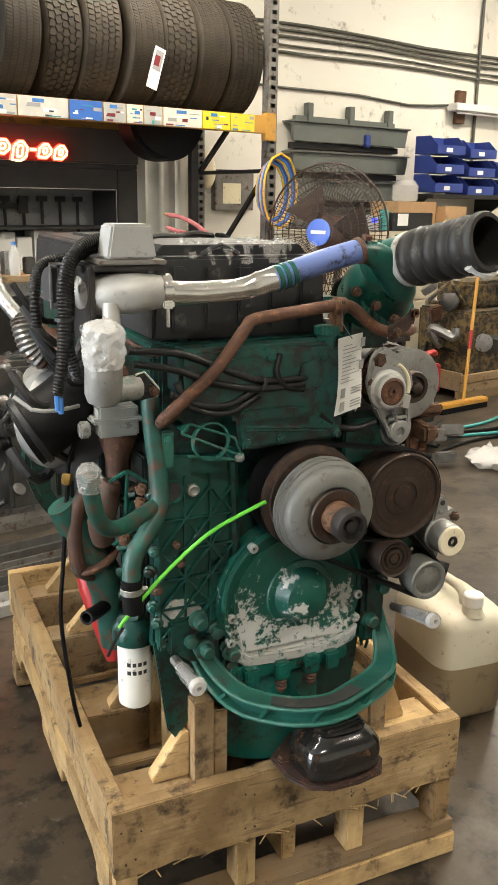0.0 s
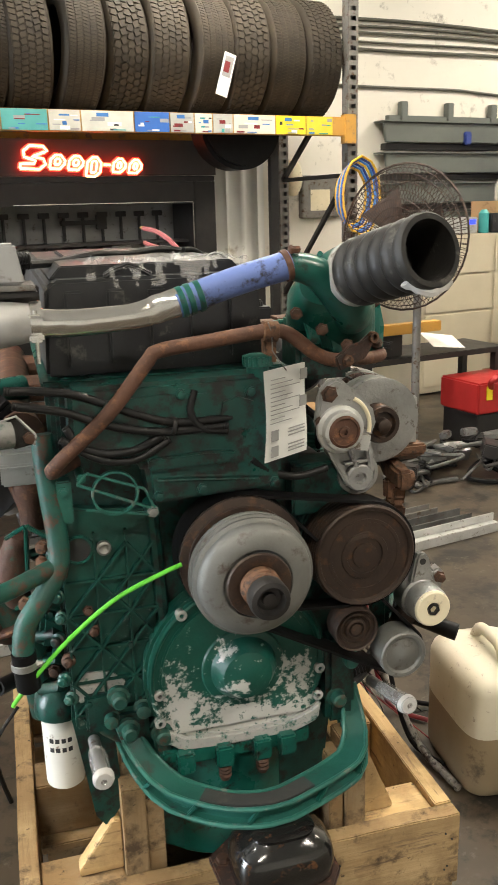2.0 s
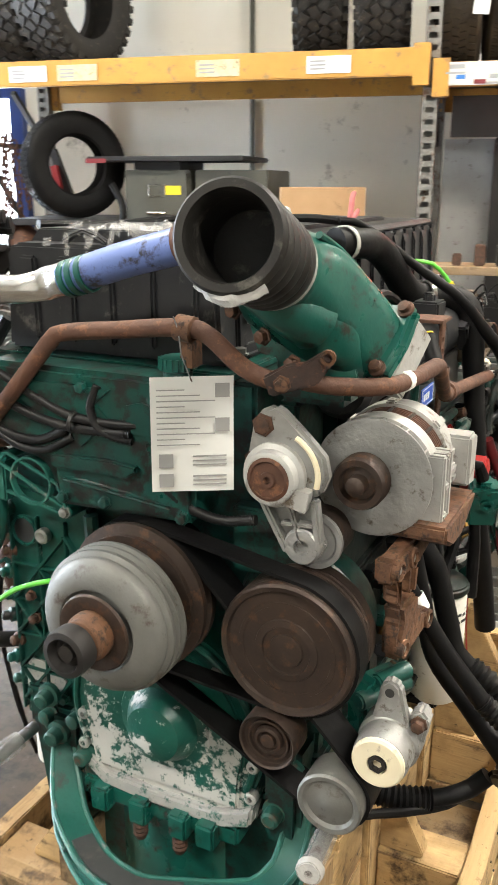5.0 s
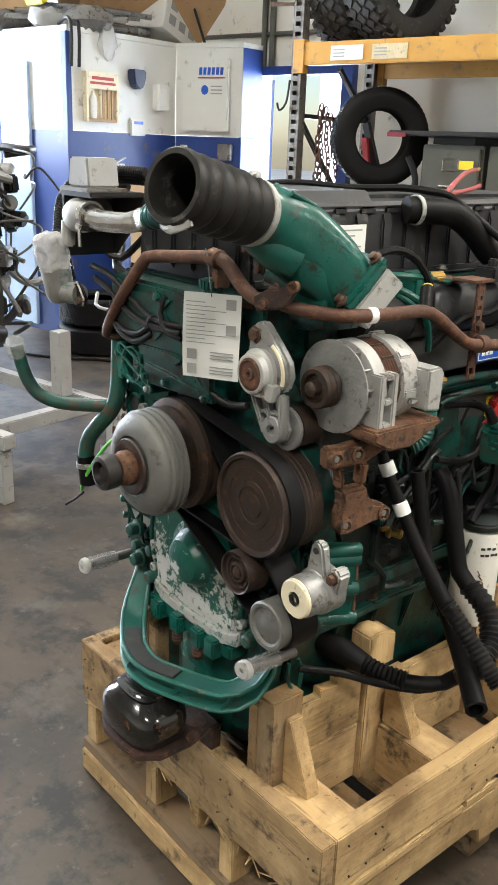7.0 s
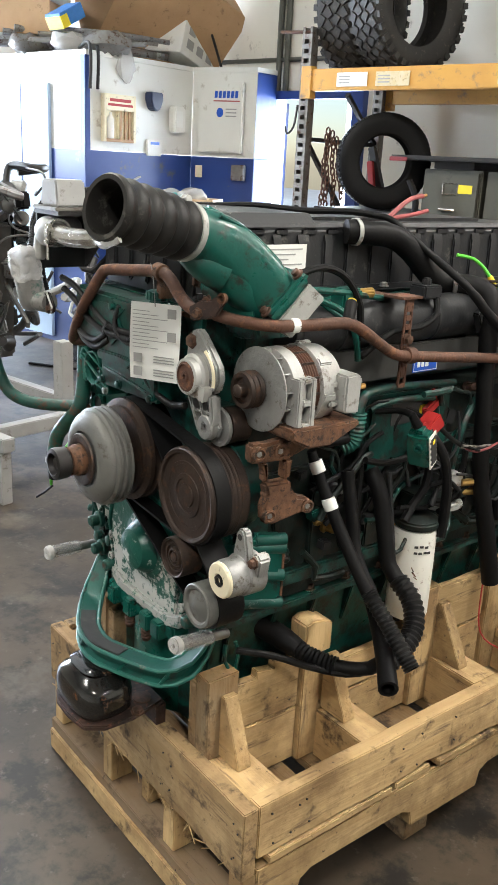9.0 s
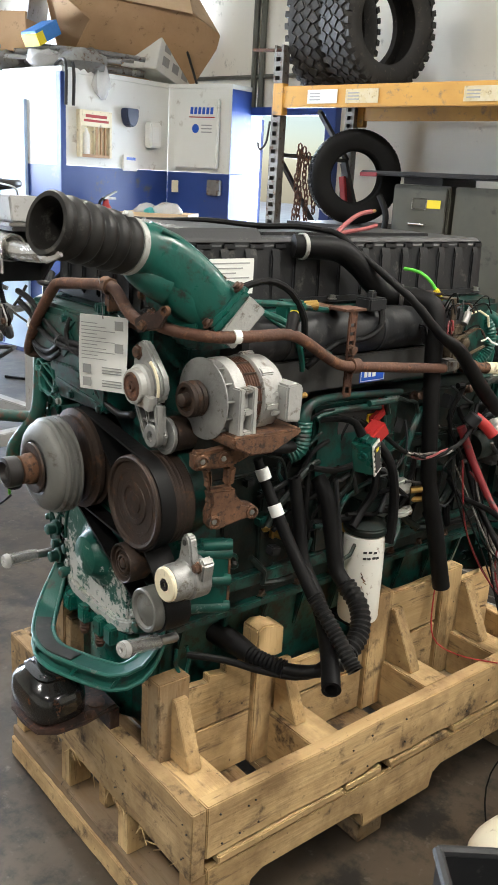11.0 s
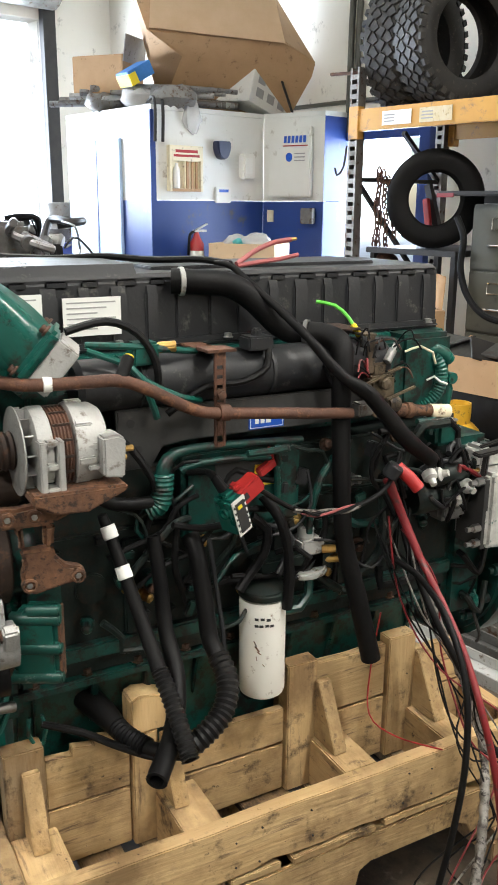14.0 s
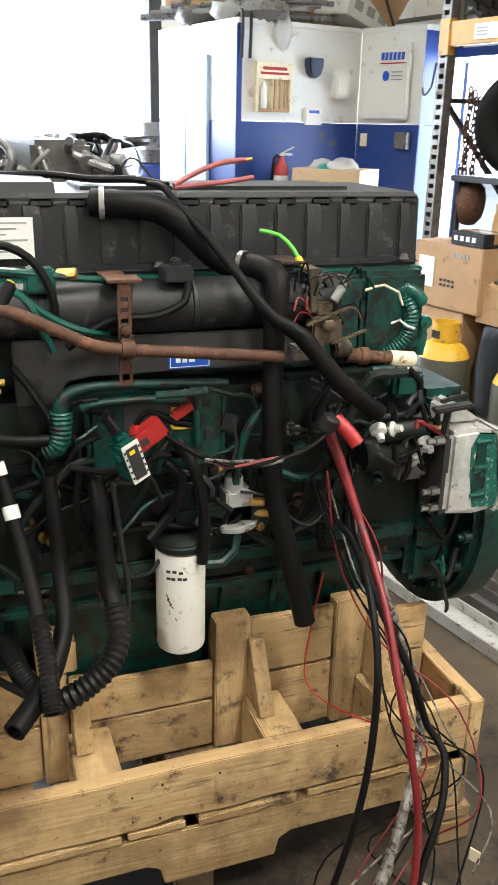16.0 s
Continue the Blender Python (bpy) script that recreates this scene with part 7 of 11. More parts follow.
ep("cable_stub", G().tube([(0.41, 1.478, 0.84), (0.385, 1.465, 0.815), (0.37, 1.45, 0.80)], 0.003, 6), M_BLACKR)

# rusty front tube and its bracket
ep("rusty_tube", G().tube([(0.545, 1.540, 1.250), (0.503, 1.503, 1.243), (0.522, 1.490, 1.268), (0.602, 1.474, 1.343), (0.669, 1.482, 1.420), (0.69, 1.488, 1.434), (0.78, 1.494, 1.444), (0.876, 1.500, 1.453), (0.915, 1.500, 1.446), (0.965, 1.502, 1.408), (1.01, 1.510, 1.392), (1.05, 1.53, 1.398)], 0.0125, 14, 0.01), M_RUST, "bent rusty brown tube across the front")
ep("tube_clip", G().lathe([(0.013, -0.014), (0.018, -0.012), (0.018, 0.012), (0.013, 0.014), (0.013, -0.014)], (0.882, 1.500, 1.452), (1, 0, -0.1), 16).box(0.874, 0.892, 1.497, 1.525, 1.40, 1.45), M_RUSTO)
cap_ = ep("filler_cap", G().lathe([(0.018, 0), (0.020, 0.004), (0.020, 0.016), (0.024, 0.018), (0.024, 0.034), (0.018, 0.037), (0.0, 0.037)], (0.862, 1.510, 1.376), (0, 0, 1), 18).cyl((0.862, 1.51, 1.29), (0.862, 1.51, 1.378), 0.018, 14), M_GREEN2, "green ribbed filler cap on its neck")
g = G()
for k in range(18):
    a = 2 * math.pi * k / 18
    g.bar((0.862 + 0.024 * math.cos(a), 1.51 + 0.024 * math.sin(a), 1.395), (0.862 + 0.024 * math.cos(a), 1.51 + 0.024 * math.sin(a), 1.411), 0.004, 0.004)
ep("cap_rib", g, M_GREEN2, parent=cap_)
g = G().prism([(0, 0.002), (0.060, 0.020), (0.082, 0.052), (0.070, 0.066), (0.045, 0.050), (0.02, 0.046), (-0.010, 0.028)], (1.005, 1.500, 1.372), (0.96, 0.28, 0), (0, 0, 1), 0.007)
hb = ep("hanger_bracket", g, M_RUSTD, "dark rusty bracket under the elbow", 0.003)
ep("bracket_hole", G().lathe([(0.010, 0), (0.010, 0.010), (0.006, 0.010), (0.006, 0), (0.010, 0)], (1.076, 1.518, 1.428), (0.28, -0.96, 0), 12).bolt((1.022, 1.498, 1.392), (0.28, -0.96, 0), 0.009, 0.009), M_RUSTO, parent=hb)

# paper tag on a wire
tgo, tgx = Vector((0.849, 1.459, 1.394)), (Vector((0.944, 1.519, 1.39)) - Vector((0.849, 1.459, 1.39)))
tw = 0.110
tgx.z = 0
tgx.normalize()
tgz = Vector((0.02, -0.02, 1)).normalized()
tgo = tgo + tgx.cross(tgz) * 0.014
tg_o = tgo - tgz * 0.158
tag = thing("paper_tag", tgo, "white printed card tag hanging on a wire", "tag")
nseg = 8
g = G()
vs = []
for j in range(nseg + 1):
    for i in range(5):
        p = tg_o + tgx * (tw * i / 4) + tgz * (0.158 * j / nseg) + tgx.cross(tgz) * (0.004 * math.sin(j * 0.5 + i * 0.3))
        vs.append(p)
nv = len(vs)
back = [p - tgx.cross(tgz) * 0.0012 for p in vs]
fs = []
for j in range(nseg):
    for i in range(4):
        a = j * 5 + i
        fs.append((a, a + 1, a + 6, a + 5))
        fs.append((nv + a + 5, nv + a + 6, nv + a + 1, nv + a))
card = part("card", g.add(vs + back, fs), M_PAPER, tag, sharp=80)
tn_ = tgx.cross(tgz)


def on_tag(a0, a1, b0, b1, m, name):
    o = tg_o + tn_ * 0.0055
    part(name, G().prism([(a0, b0), (a1, b0), (a1, b1), (a0, b1)], o, tgx, tgz, 0.0006), m, tag)


for i in range(11):
    on_tag(0.008, 0.045 + 0.02 * ((i * 7) % 3), 0.142 - i * 0.0075, 0.1434 - i * 0.0075, M_INKG, "print_line")
for b in (0.132, 0.085, 0.036, 0.008):
    right = b > 0.06
    a = 0.085 if right else 0.010
    on_tag(a, a + 0.019, b, b + 0.019, M_INKG, "grey_square")
for i in range(3):
    on_tag(0.055, 0.100, 0.050 - i * 0.006, 0.0522 - i * 0.006, M_INKG, "print_line")
    on_tag(0.055, 0.100, 0.022 - i * 0.006, 0.0242 - i * 0.006, M_INKG, "print_line")
part("wire", G().tube([tgo + tgx * 0.055 - tgz * 0.006, (0.882, 1.486, 1.42), (0.880, 1.484, 1.452), (0.874, 1.482, 1.47)], 0.001, 6), M_STEEL, tag)

# ---------- intake side of the engine ----------
def many(name, gs, m, label="", parent=None, bevel=0.0):
    for q in gs:
        ep(name, q, m, label, bevel, parent)


mf = ep("intake_manifold", G().lathe([(0.0, 0), (0.045, 0.0), (0.054, 0.012), (0.054, 0.74), (0.045, 0.755), (0.0, 0.755)], (1.015, 1.72, 1.342), (0, 1, 0), 28).box(0.94, 1.0, 1.73, 2.435, 1.30, 1.375), M_BLACKP, "black ribbed intake manifold")
many("manifold_rib", [G().lathe([(0.054, 0), (0.057, 0.002), (0.057, 0.010), (0.054, 0.012), (0.054, 0)], (1.015, y, 1.342), (0, 1, 0), 28) for y in (1.85, 2.15, 2.40)], M_BLACKP, parent=mf)
g = G().prism([(1.80, 1.160), (1.865, 1.150), (1.90, 1.205), (1.95, 1.212), (2.42, 1.210), (2.42, 1.288), (1.80, 1.292)], (1.032, 0, 0), (0, 1, 0), (0, 0, 1), 0.012)
pl = ep("side_plate", g, M_SIDE, "flat dark side plate", 0.003)
many("plate_hole", [G().lathe([(0.009, 0), (0.009, 0.001), (0.0, 0.001)], (1.0442, y, z), (1, 0, 0), 14) for y, z in ((1.83, 1.262), (1.845, 1.205))], M_INK, parent=pl)
bd = ep("badge", G().box(1.0442, 1.0462, 2.103, 2.192, 1.216, 1.256), M_BADGE, "blue badge with a white border and worn white word", 0.001, pl)
many("badge_line", [G().box(1.0462, 1.0468, 2.106, 2.189, 1.2190, 1.2205), G().box(1.0462, 1.0468, 2.106, 2.189, 1.2515, 1.253), G().box(1.0462, 1.0468, 2.106, 2.1075, 1.2206, 1.2514), G().box(1.0462, 1.0468, 2.1875, 2.189, 1.2206, 1.2514), G().box(1.0462, 1.0468, 2.118, 2.128, 1.229, 1.243), G().box(1.0462, 1.0468, 2.132, 2.142, 1.229, 1.243), G().box(1.0462, 1.0468, 2.146, 2.158, 1.229, 1.243)], M_PAPER, "white badge print", bd)
# slotted rusty strip
sb = ep("slotted_strip", G().box(1.098, 1.103, 1.992, 1.998, 1.206, 1.405).box(1.098, 1.103, 2.012, 2.018, 1.206, 1.405), M_RUST, "slotted rusty steel strip", 0.001)
many("strip_bridge", [G().box(1.098, 1.103, 1.998, 2.012, z, z + h) for z, h in ((1.206, 0.010), (1.230, 0.072), (1.312, 0.016), (1.338, 0.012), (1.358, 0.012), (1.378, 0.027))], M_RUST, parent=sb)
ep("top_flange", G().box(1.05, 1.108, 1.975, 2.040, 1.405, 1.411).box(0.955, 1.05, 1.98, 2.03, 1.400, 1.4048), M_RUST, "", 0.001, sb)
ep("tube_clip", G().lathe([(0.0128, -0.014), (0.018, -0.012), (0.018, 0.012), (0.0128, 0.014), (0.0128, -0.014)], (1.117, 2.005, 1.283), (0, 1, -0.08), 16), M_RUST, "", 0.0, sb)
ep("clip_bolt", G().bolt((1.104, 2.004, 1.318), (1, 0, 0), 0.010, 0.012), M_BOLT, "", 0.0, sb)
ep("long_rusty_tube", G().tube([(1.04, 1.525, 1.392), (1.075, 1.55, 1.384), (1.132, 1.60, 1.380), (1.150, 1.70, 1.379), (1.152, 1.765, 1.377), (1.145, 1.82, 1.358), (1.128, 1.93, 1.300), (1.120, 1.99, 1.284), (1.122, 2.10, 1.272), (1.128, 2.317, 1.250)], 0.0122, 14, 0.012), M_RUST, "long rusty brown tube along the intake side")
ep("white_band", G().lathe([(0.0126, 0), (0.0145, 0.001), (0.0145, 0.016), (0.0126, 0.017), (0.0126, 0)], (1.140, 1.63, 1.3795), (0.1, 1, 0), 16), M_PAPER, "white cloth band round the tube")
ep("black_sensor", G().cyl((1.150, 1.772, 1.372), (1.128, 1.800, 1.415), 0.0125, 12), M_BLACKR, "", 0.003)
ep("yellow_dot", G().lathe([(0.009, 0), (0.009, 0.002)], (1.1275, 1.801, 1.416), (-0.4, 0.5, 0.76), 12), M_LABY)
# breather hose from the cover
ep("breather_hose", G().tube([(0.905, 1.985, 1.532), (0.928, 2.04, 1.530), (0.935, 2.110, 1.522), (0.950, 2.165, 1.488), (0.968, 2.215, 1.437), (0.985, 2.255, 1.413), (1.02, 2.300, 1.411), (1.066, 2.322, 1.396), (1.088, 2.316, 1.350), (1.100, 2.308, 1.25), (1.118, 2.304, 1.10), (1.130, 2.310, 0.95), (1.145, 2.345, 0.80), (1.158, 2.382, 0.64)], 0.030, 18, 0.015, radii=[0.028] * 7 + [0.027, 0.025, 0.022, 0.021, 0.021, 0.023, 0.024]), M_BLACKR, "thick black breather hose")
ep("bright_clip", G().lathe([(0.0295, 0), (0.0315, 0.001), (0.0315, 0.010), (0.0295, 0.011), (0.0295, 0)], (0.915, 1.998, 1.532), (0.2, 1, 0), 20), M_ALUW)
ep("hose_clamp", G().lathe([(0.0295, 0), (0.0325, 0.001), (0.0325, 0.010), (0.0295, 0.011), (0.0295, 0)], (0.998, 2.270, 1.412), (0.7, 0.7, 0), 20), M_STEEL)
# main harness
ep("main_harness", G().tube([(0.865, 2.110, 1.566), (0.900, 2.136, 1.559), (0.950, 2.158, 1.521), (1.00, 2.195, 1.477), (1.08, 2.231, 1.415), (1.13, 2.285, 1.338), (1.15, 2.348, 1.292), (1.165, 2.44, 1.189), (1.16, 2.53, 1.120)], 0.016, 12, 0.012, radii=[0.006, 0.0075, 0.0085, 0.009, 0.010, 0.013, 0.018, 0.020, 0.018]), M_BLACKR, "taped black main harness", rough=0.0015)
ep("front_lead", G().tube([(0.868, 2.15, 1.562), (0.80, 2.10, 1.570), (0.72, 2.02, 1.566), (0.64, 1.92, 1.572), (0.56, 1.82, 1.565), (0.50, 1.68, 1.57)], 0.008, 8), M_BLACKR, "black lead lying over the cover")
ep("red_lead", G().tube([(0.866, 2.165, 1.562), (0.85, 2.22, 1.588), (0.83, 2.28, 1.606), (0.812, 2.34, 1.612)], 0.0060, 8), M_PINK, "faded red battery lead with a cut end")
ep("red_lead", G().tube([(0.868, 2.165, 1.558), (0.85, 2.22, 1.562), (0.83, 2.30, 1.568), (0.815, 2.36, 1.576)], 0.0055, 8), M_PINK, "faded red battery lead with a cut end")

ep("lead_end", G().cyl((0.812, 2.34, 1.612), (0.808, 2.358, 1.614), 0.0045, 8), M_BRASS)
# lime cable, connectors, tan bracket
ep("lime_cable", G().tube([(0.958, 2.325, 1.478), (0.985, 2.36, 1.470), (1.008, 2.382, 1.445), (1.022, 2.392, 1.423)], 0.0045, 8), M_LIME, "bright lime green cable stub")
ep("yellow_connector", G().cyl((1.018, 2.388, 1.430), (1.032, 2.400, 1.402), 0.008, 10), M_LABY, "", 0.002)
g = G().prism([(0, 0), (0.020, 0), (0.022, -0.085), (0.006, -0.085)], (1.068, 2.394, 1.408), (0, 1, 0), (0, 0, 1), 0.005).box(1.02, 1.073, 2.385, 2.42, 1.408, 1.413)
ep("tan_bracket", g, M_BRONZE, "tan strap bracket", 0.001)
ep("rust_arm", G().box(0.94, 1.04, 2.345, 2.40, 1.418, 1.423).box(1.0, 1.02, 2.35, 2.38, 1.36, 1.42), M_RUSTD, "", 0.002)
ep("multi_plug", G().box(-0.012, 0.012, -0.020, 0.020, -0.030, 0.030, Matrix.Translation((1.075, 2.305, 1.335)) @ Matrix.Rotation(0.5, 4, "X")), M_BLACKP, "black multi-pin plug", 0.004)
many("plug_pin", [G().box(1.087, 1.0885, 2.292 + 0.012 * i, 2.299 + 0.012 * i, 1.322 + 0.012 * j + 0.004 * i, 1.328 + 0.012 * j + 0.004 * i) for i in range(3) for j in range(3)], M_INKG)
sn = ep("valve_sensor", G().box(1.03, 1.085, 2.40, 2.47, 1.255, 1.315).box(1.04, 1.075, 2.41, 2.45, 1.315, 1.345).cyl((1.06, 2.46, 1.24), (1.06, 2.50, 1.24), 0.02, 12), M_BRONZE, "weathered tan valve body", 0.005, rough=0.001)
random.seed(52)
for i in range(20):
    q = Vector((1.055, 2.42, 1.365)) + Vector((random.uniform(-0.02, 0.025), random.uniform(-0.07, 0.07), random.uniform(-0.06, 0.03)))
    an, up = random.uniform(-1.2, 1.2), random.uniform(0.2, 1.0)
    dv = Vector((random.uniform(0.0, 0.5), math.sin(an), up)).normalized()
    L = random.uniform(0.035, 0.07)
    pts = [q, q + dv * L * 0.5 + Vector((0.004, 0, 0)), q + dv * L * 0.8 + Vector((0.012, dv.y * 0.015, -0.006)), q + dv * L * 0.8 + Vector((0.02, dv.y * 0.035, -0.03))]
    ep("loose_wire", G().tube(pts, random.choice((0.0018, 0.0022, 0.003)), 6, 0.006), (M_BLACKR, M_BLACKR, M_PINK, M_BLACKR, M_BLACKR, M_REDC, M_BLACKR, M_BLACKP, M_BLACKR, M_RUST)[i % 10])
ep("valve_lever", G().bar((1.085, 2.385, 1.300), (1.095, 2.475, 1.335), 0.012, 0.006).bar((1.09, 2.44, 1.26), (1.095, 2.52, 1.285), 0.010, 0.006).lathe([(0.012, 0), (0.014, 0.004), (0.014, 0.020), (0.008, 0.024)], (1.085, 2.43, 1.300), (1, 0, 0), 12), M_BRONZE, "", 0.002, sn)
ep("valve_plunger", G().cyl((1.075, 2.448, 1.345), (1.068, 2.470, 1.372), 0.010, 12).cyl((1.068, 2.470, 1.372), (1.064, 2.482, 1.386), 0.006, 10), M_ALU, "pale plunger", 0.001, sn)
ep("valve_ear", G().prism([(0, 0), (0.03, 0.004), (0.034, -0.028), (0.018, -0.044), (0.002, -0.030)], (1.086, 2.395, 1.262), (0, 1, 0), (0, 0, 1), 0.006), M_BRONZE, "", 0.002, sn)
ep("yellow_wire", G().tube([(1.00, 2.56, 1.35), (1.01, 2.60, 1.362), (1.015, 2.635, 1.345), (1.01, 2.65, 1.315)], 0.0032, 8), M_CREAM, "pale yellow loose wire")
ep("white_wire", G().tube([(1.01, 2.625, 1.275), (1.02, 2.64, 1.285), (1.025, 2.655, 1.272), (1.03, 2.675, 1.265)], 0.003, 8), M_PAPER, "short white loose wire")
ep("brass_union", G().lathe([(0.014, 0), (0.016, 0.004), (0.016, 0.03), (0.020, 0.034), (0.020, 0.052), (0.015, 0.056), (0.014, 0.10), (0.016, 0.104), (0.016, 0.150), (0.011, 0.152)], (1.053, 2.495, 1.222), (0, 1, -0.12), 14), M_RUSTO, "brass and rust pipe union")
ep("cream_sleeve", G().cyl((1.053, 2.60, 1.209), (1.053, 2.665, 1.2015), 0.0175, 14), M_CREAM, "", 0.003)
ep("grey_clip", G().box(1.085, 1.12, 2.345, 2.385, 1.235, 1.265), M_GALV, "", 0.004)
# rear green fittings
pv = ep("breather_fitting", G().lathe([(0.02, 0), (0.032, 0.004), (0.036, 0.02), (0.03, 0.036), (0.012, 0.042)], (0.950, 2.655, 1.338), (1, 0, 0), 24).tube([(0.97, 2.65, 1.34), (0.985, 2.67, 1.345), (0.992, 2.69, 1.335), (0.99, 2.71, 1.315)], 0.018, 14), M_GREEN2, "green breather fitting", 0.002)
ep("green_hose", G().tube([(0.985, 2.665, 1.335), (1.000, 2.680, 1.29), (0.998, 2.672, 1.24), (0.985, 2.635, 1.205), (0.97, 2.59, 1.195)], 0.0150, 12, rib=0.0022, pitch=0.008), M_GREEN2, "green corrugated hose")
ep("green_outlet", G().tube([(0.95, 2.70, 1.265), (0.966, 2.725, 1.262), (0.97, 2.728, 1.235), (0.968, 2.722, 1.19)], 0.016, 12).cyl((0.945, 2.725, 1.268), (0.995, 2.725, 1.268), 0.015, 12), M_GREEN2, "", 0.0)
ep("head_end", G().box(0.90, 0.995, 2.44, 2.5595, 1.20, 1.382), M_GREEN, "green end of the head", 0.010)
ep("rear_cover", G().box(0.90, 0.991, 2.56, 2.72, 1.20, 1.3875), M_GREEN, "green rear head cover", 0.012)

# control unit and its plug
ecu = ep("control_unit", G().box(1.046, 1.080, 1.925, 2.215, 1.005, 1.190).box(1.080, 1.086, 1.935, 2.205, 1.015, 1.18), M_GREEN, "green engine control unit", 0.006)
ep("unit_window", G().box(1.0862, 1.0875, 2.00, 2.115, 1.112, 1.165), M_INK, "", 0.0, ecu)
ep("yellow_frame", G().tube([(1.089, 2.098, 1.106), (1.089, 2.146, 1.103), (1.089, 2.150, 1.146), (1.089, 2.098, 1.147), (1.089, 2.098, 1.106)], 0.0038, 6, smooth=False), M_LABY, "yellow seal frame", 0.0, ecu)
ep("green_pipe", G().tube([(1.085, 1.868, 1.080), (1.095, 1.874, 1.122), (1.097, 1.878, 1.172), (1.095, 1.900, 1.200), (1.094, 1.965, 1.208), (1.090, 2.10, 1.200), (1.085, 2.215, 1.192)], 0.0165, 16, 0.010, radii=[0.017, 0.017, 0.016, 0.012, 0.009, 0.0085, 0.0085]), M_GREEN, "bent green pipe over the control unit")
ep("ribbed_elbow", G().tube([(1.097, 1.877, 1.165), (1.097, 1.875, 1.13), (1.095, 1.868, 1.10), (1.085, 1.845, 1.085)], 0.021, 16, rib=0.0022, pitch=0.008), M_GREEN2, "ribbed green elbow")
ep("black_hose", G().tube([(1.098, 1.850, 1.108), (1.102, 1.80, 1.112), (1.106, 1.765, 1.120), (1.112, 1.73, 1.140)], 0.013, 12), M_BLACKR)
ep("upper_rail", G().tube([(1.098, 1.915, 1.165), (1.100, 1.96, 1.176), (1.100, 2.09, 1.172), (1.098, 2.14, 1.150), (1.096, 2.15, 1.06)], 0.008, 10), M_GREEN, "green raised rim of the unit")
Mp = Matrix.Translation((1.200, 1.985, 1.095)) @ Matrix.Rotation(0.35, 4, "Z") @ Matrix.Rotation(0.34, 4, "X")
pg = ep("unit_plug", G().box(-0.030, 0.022, -0.019, 0.019, -0.042, 0.042, Mp).box(-0.018, 0.010, -0.015, 0.015, 0.042, 0.052, Mp), M_GREEN2, "green plug housing pulled off the unit", 0.006)
ep("plug_face", G().box(0.0222, 0.0255, -0.019, 0.019, -0.042, 0.042, Mp), M_WHITE, "white gasket face of the plug", 0.001, pg)
ep("plug_core", G().box(0.0257, 0.0275, -0.0125, 0.0125, -0.034, 0.034, Mp), M_INK, "", 0.0, pg)
many("gasket_notch", [G().box(0.0257, 0.0270, y - 0.0018, y + 0.0018, z - 0.0022, z + 0.0022, Mp) for z in (-0.028, -0.014, 0.0, 0.014, 0.028) for y in (-0.0158, 0.0158)], M_INK, parent=pg)
ep("core_mark", G().box(0.0276, 0.0285, -0.008, 0.004, 0.020, 0.028, Mp), M_LABY, "", 0.0, pg)
ep("plug_boss", G().lathe([(0.012, 0), (0.012, 0.006), (0.007, 0.006), (0.006, 0.0)], Mp @ Vector((0.0, -0.020, 0.012)), Mp.to_3x3() @ Vector((0, -1, 0)), 14), M_GREEN2, "", 0.0, pg)
ep("plug_boot", G().tube([Mp @ Vector((-0.01, 0, 0.055)), Mp @ Vector((-0.02, -0.005, 0.085)), (1.145, 1.955, 1.17), (1.10, 1.93, 1.16)], 0.008, 10, radii=[0.012, 0.009, 0.007, 0.007]), M_BLACKR)
Mr = Matrix.Translation((1.172, 2.030, 1.128)) @ Matrix.Rotation(0.6, 4, "X")
rc = ep("red_connector", G().box(-0.022, 0.020, -0.034, 0.034, -0.018, 0.020, Mr).box(-0.01, 0.015, -0.026, -0.006, 0.018, 0.034, Mr), M_RED, "bright red latch connector", 0.005)
ep("connector_mark", G().box(0.0202, 0.021, -0.022, -0.006, -0.006, 0.008, Mr), M_INK, "", 0.0, rc)
ep("red_connector", G().bar((1.105, 2.095, 1.135), (1.10, 2.150, 1.165), 0.018, 0.020).bar((1.10, 2.135, 1.15), (1.10, 2.122, 1.19), 0.010, 0.010, (1, 0, 0)), M_RED, "bright red latch connector", 0.003)
ep("black_boot", G().tube([(1.12, 2.10, 1.09), (1.15, 2.125, 1.04), (1.160, 2.140, 0.97), (1.160, 2.145, 0.90), (1.162, 2.140, 0.83)], 0.012, 10, radii=[0.014, 0.012, 0.011, 0.013, 0.012]), M_BLACKR, "black strap hanging over the filter", rough=0.001)
# fuel filter and head
ff = ep("fuel_filter", G().lathe([(0.0, 0), (0.042, 0.0), (0.051, 0.007), (0.053, 0.014), (0.053, 0.232), (0.051, 0.240), (0.044, 0.242)], (1.108, 2.108, 0.606), (0, 0, 1), 36), M_FILTER, "long white spin-on fuel filter, stained", 0.0)
many("print_mark", [G().box(-0.0045, 0.0045, 0, 0.0008, -0.003, 0.003, Matrix.Translation((1.108 + 0.0532 * math.cos(a), 2.108 + 0.0532 * math.sin(a), z)) @ Matrix.Rotation(a - math.pi / 2, 4, "Z")) for a, z in ((-0.75, 0.812), (-0.5, 0.813), (-0.25, 0.811), (-0.75, 0.796), (-0.55, 0.796), (-0.3, 0.797), (-0.1, 0.796))], M_INK, parent=ff)
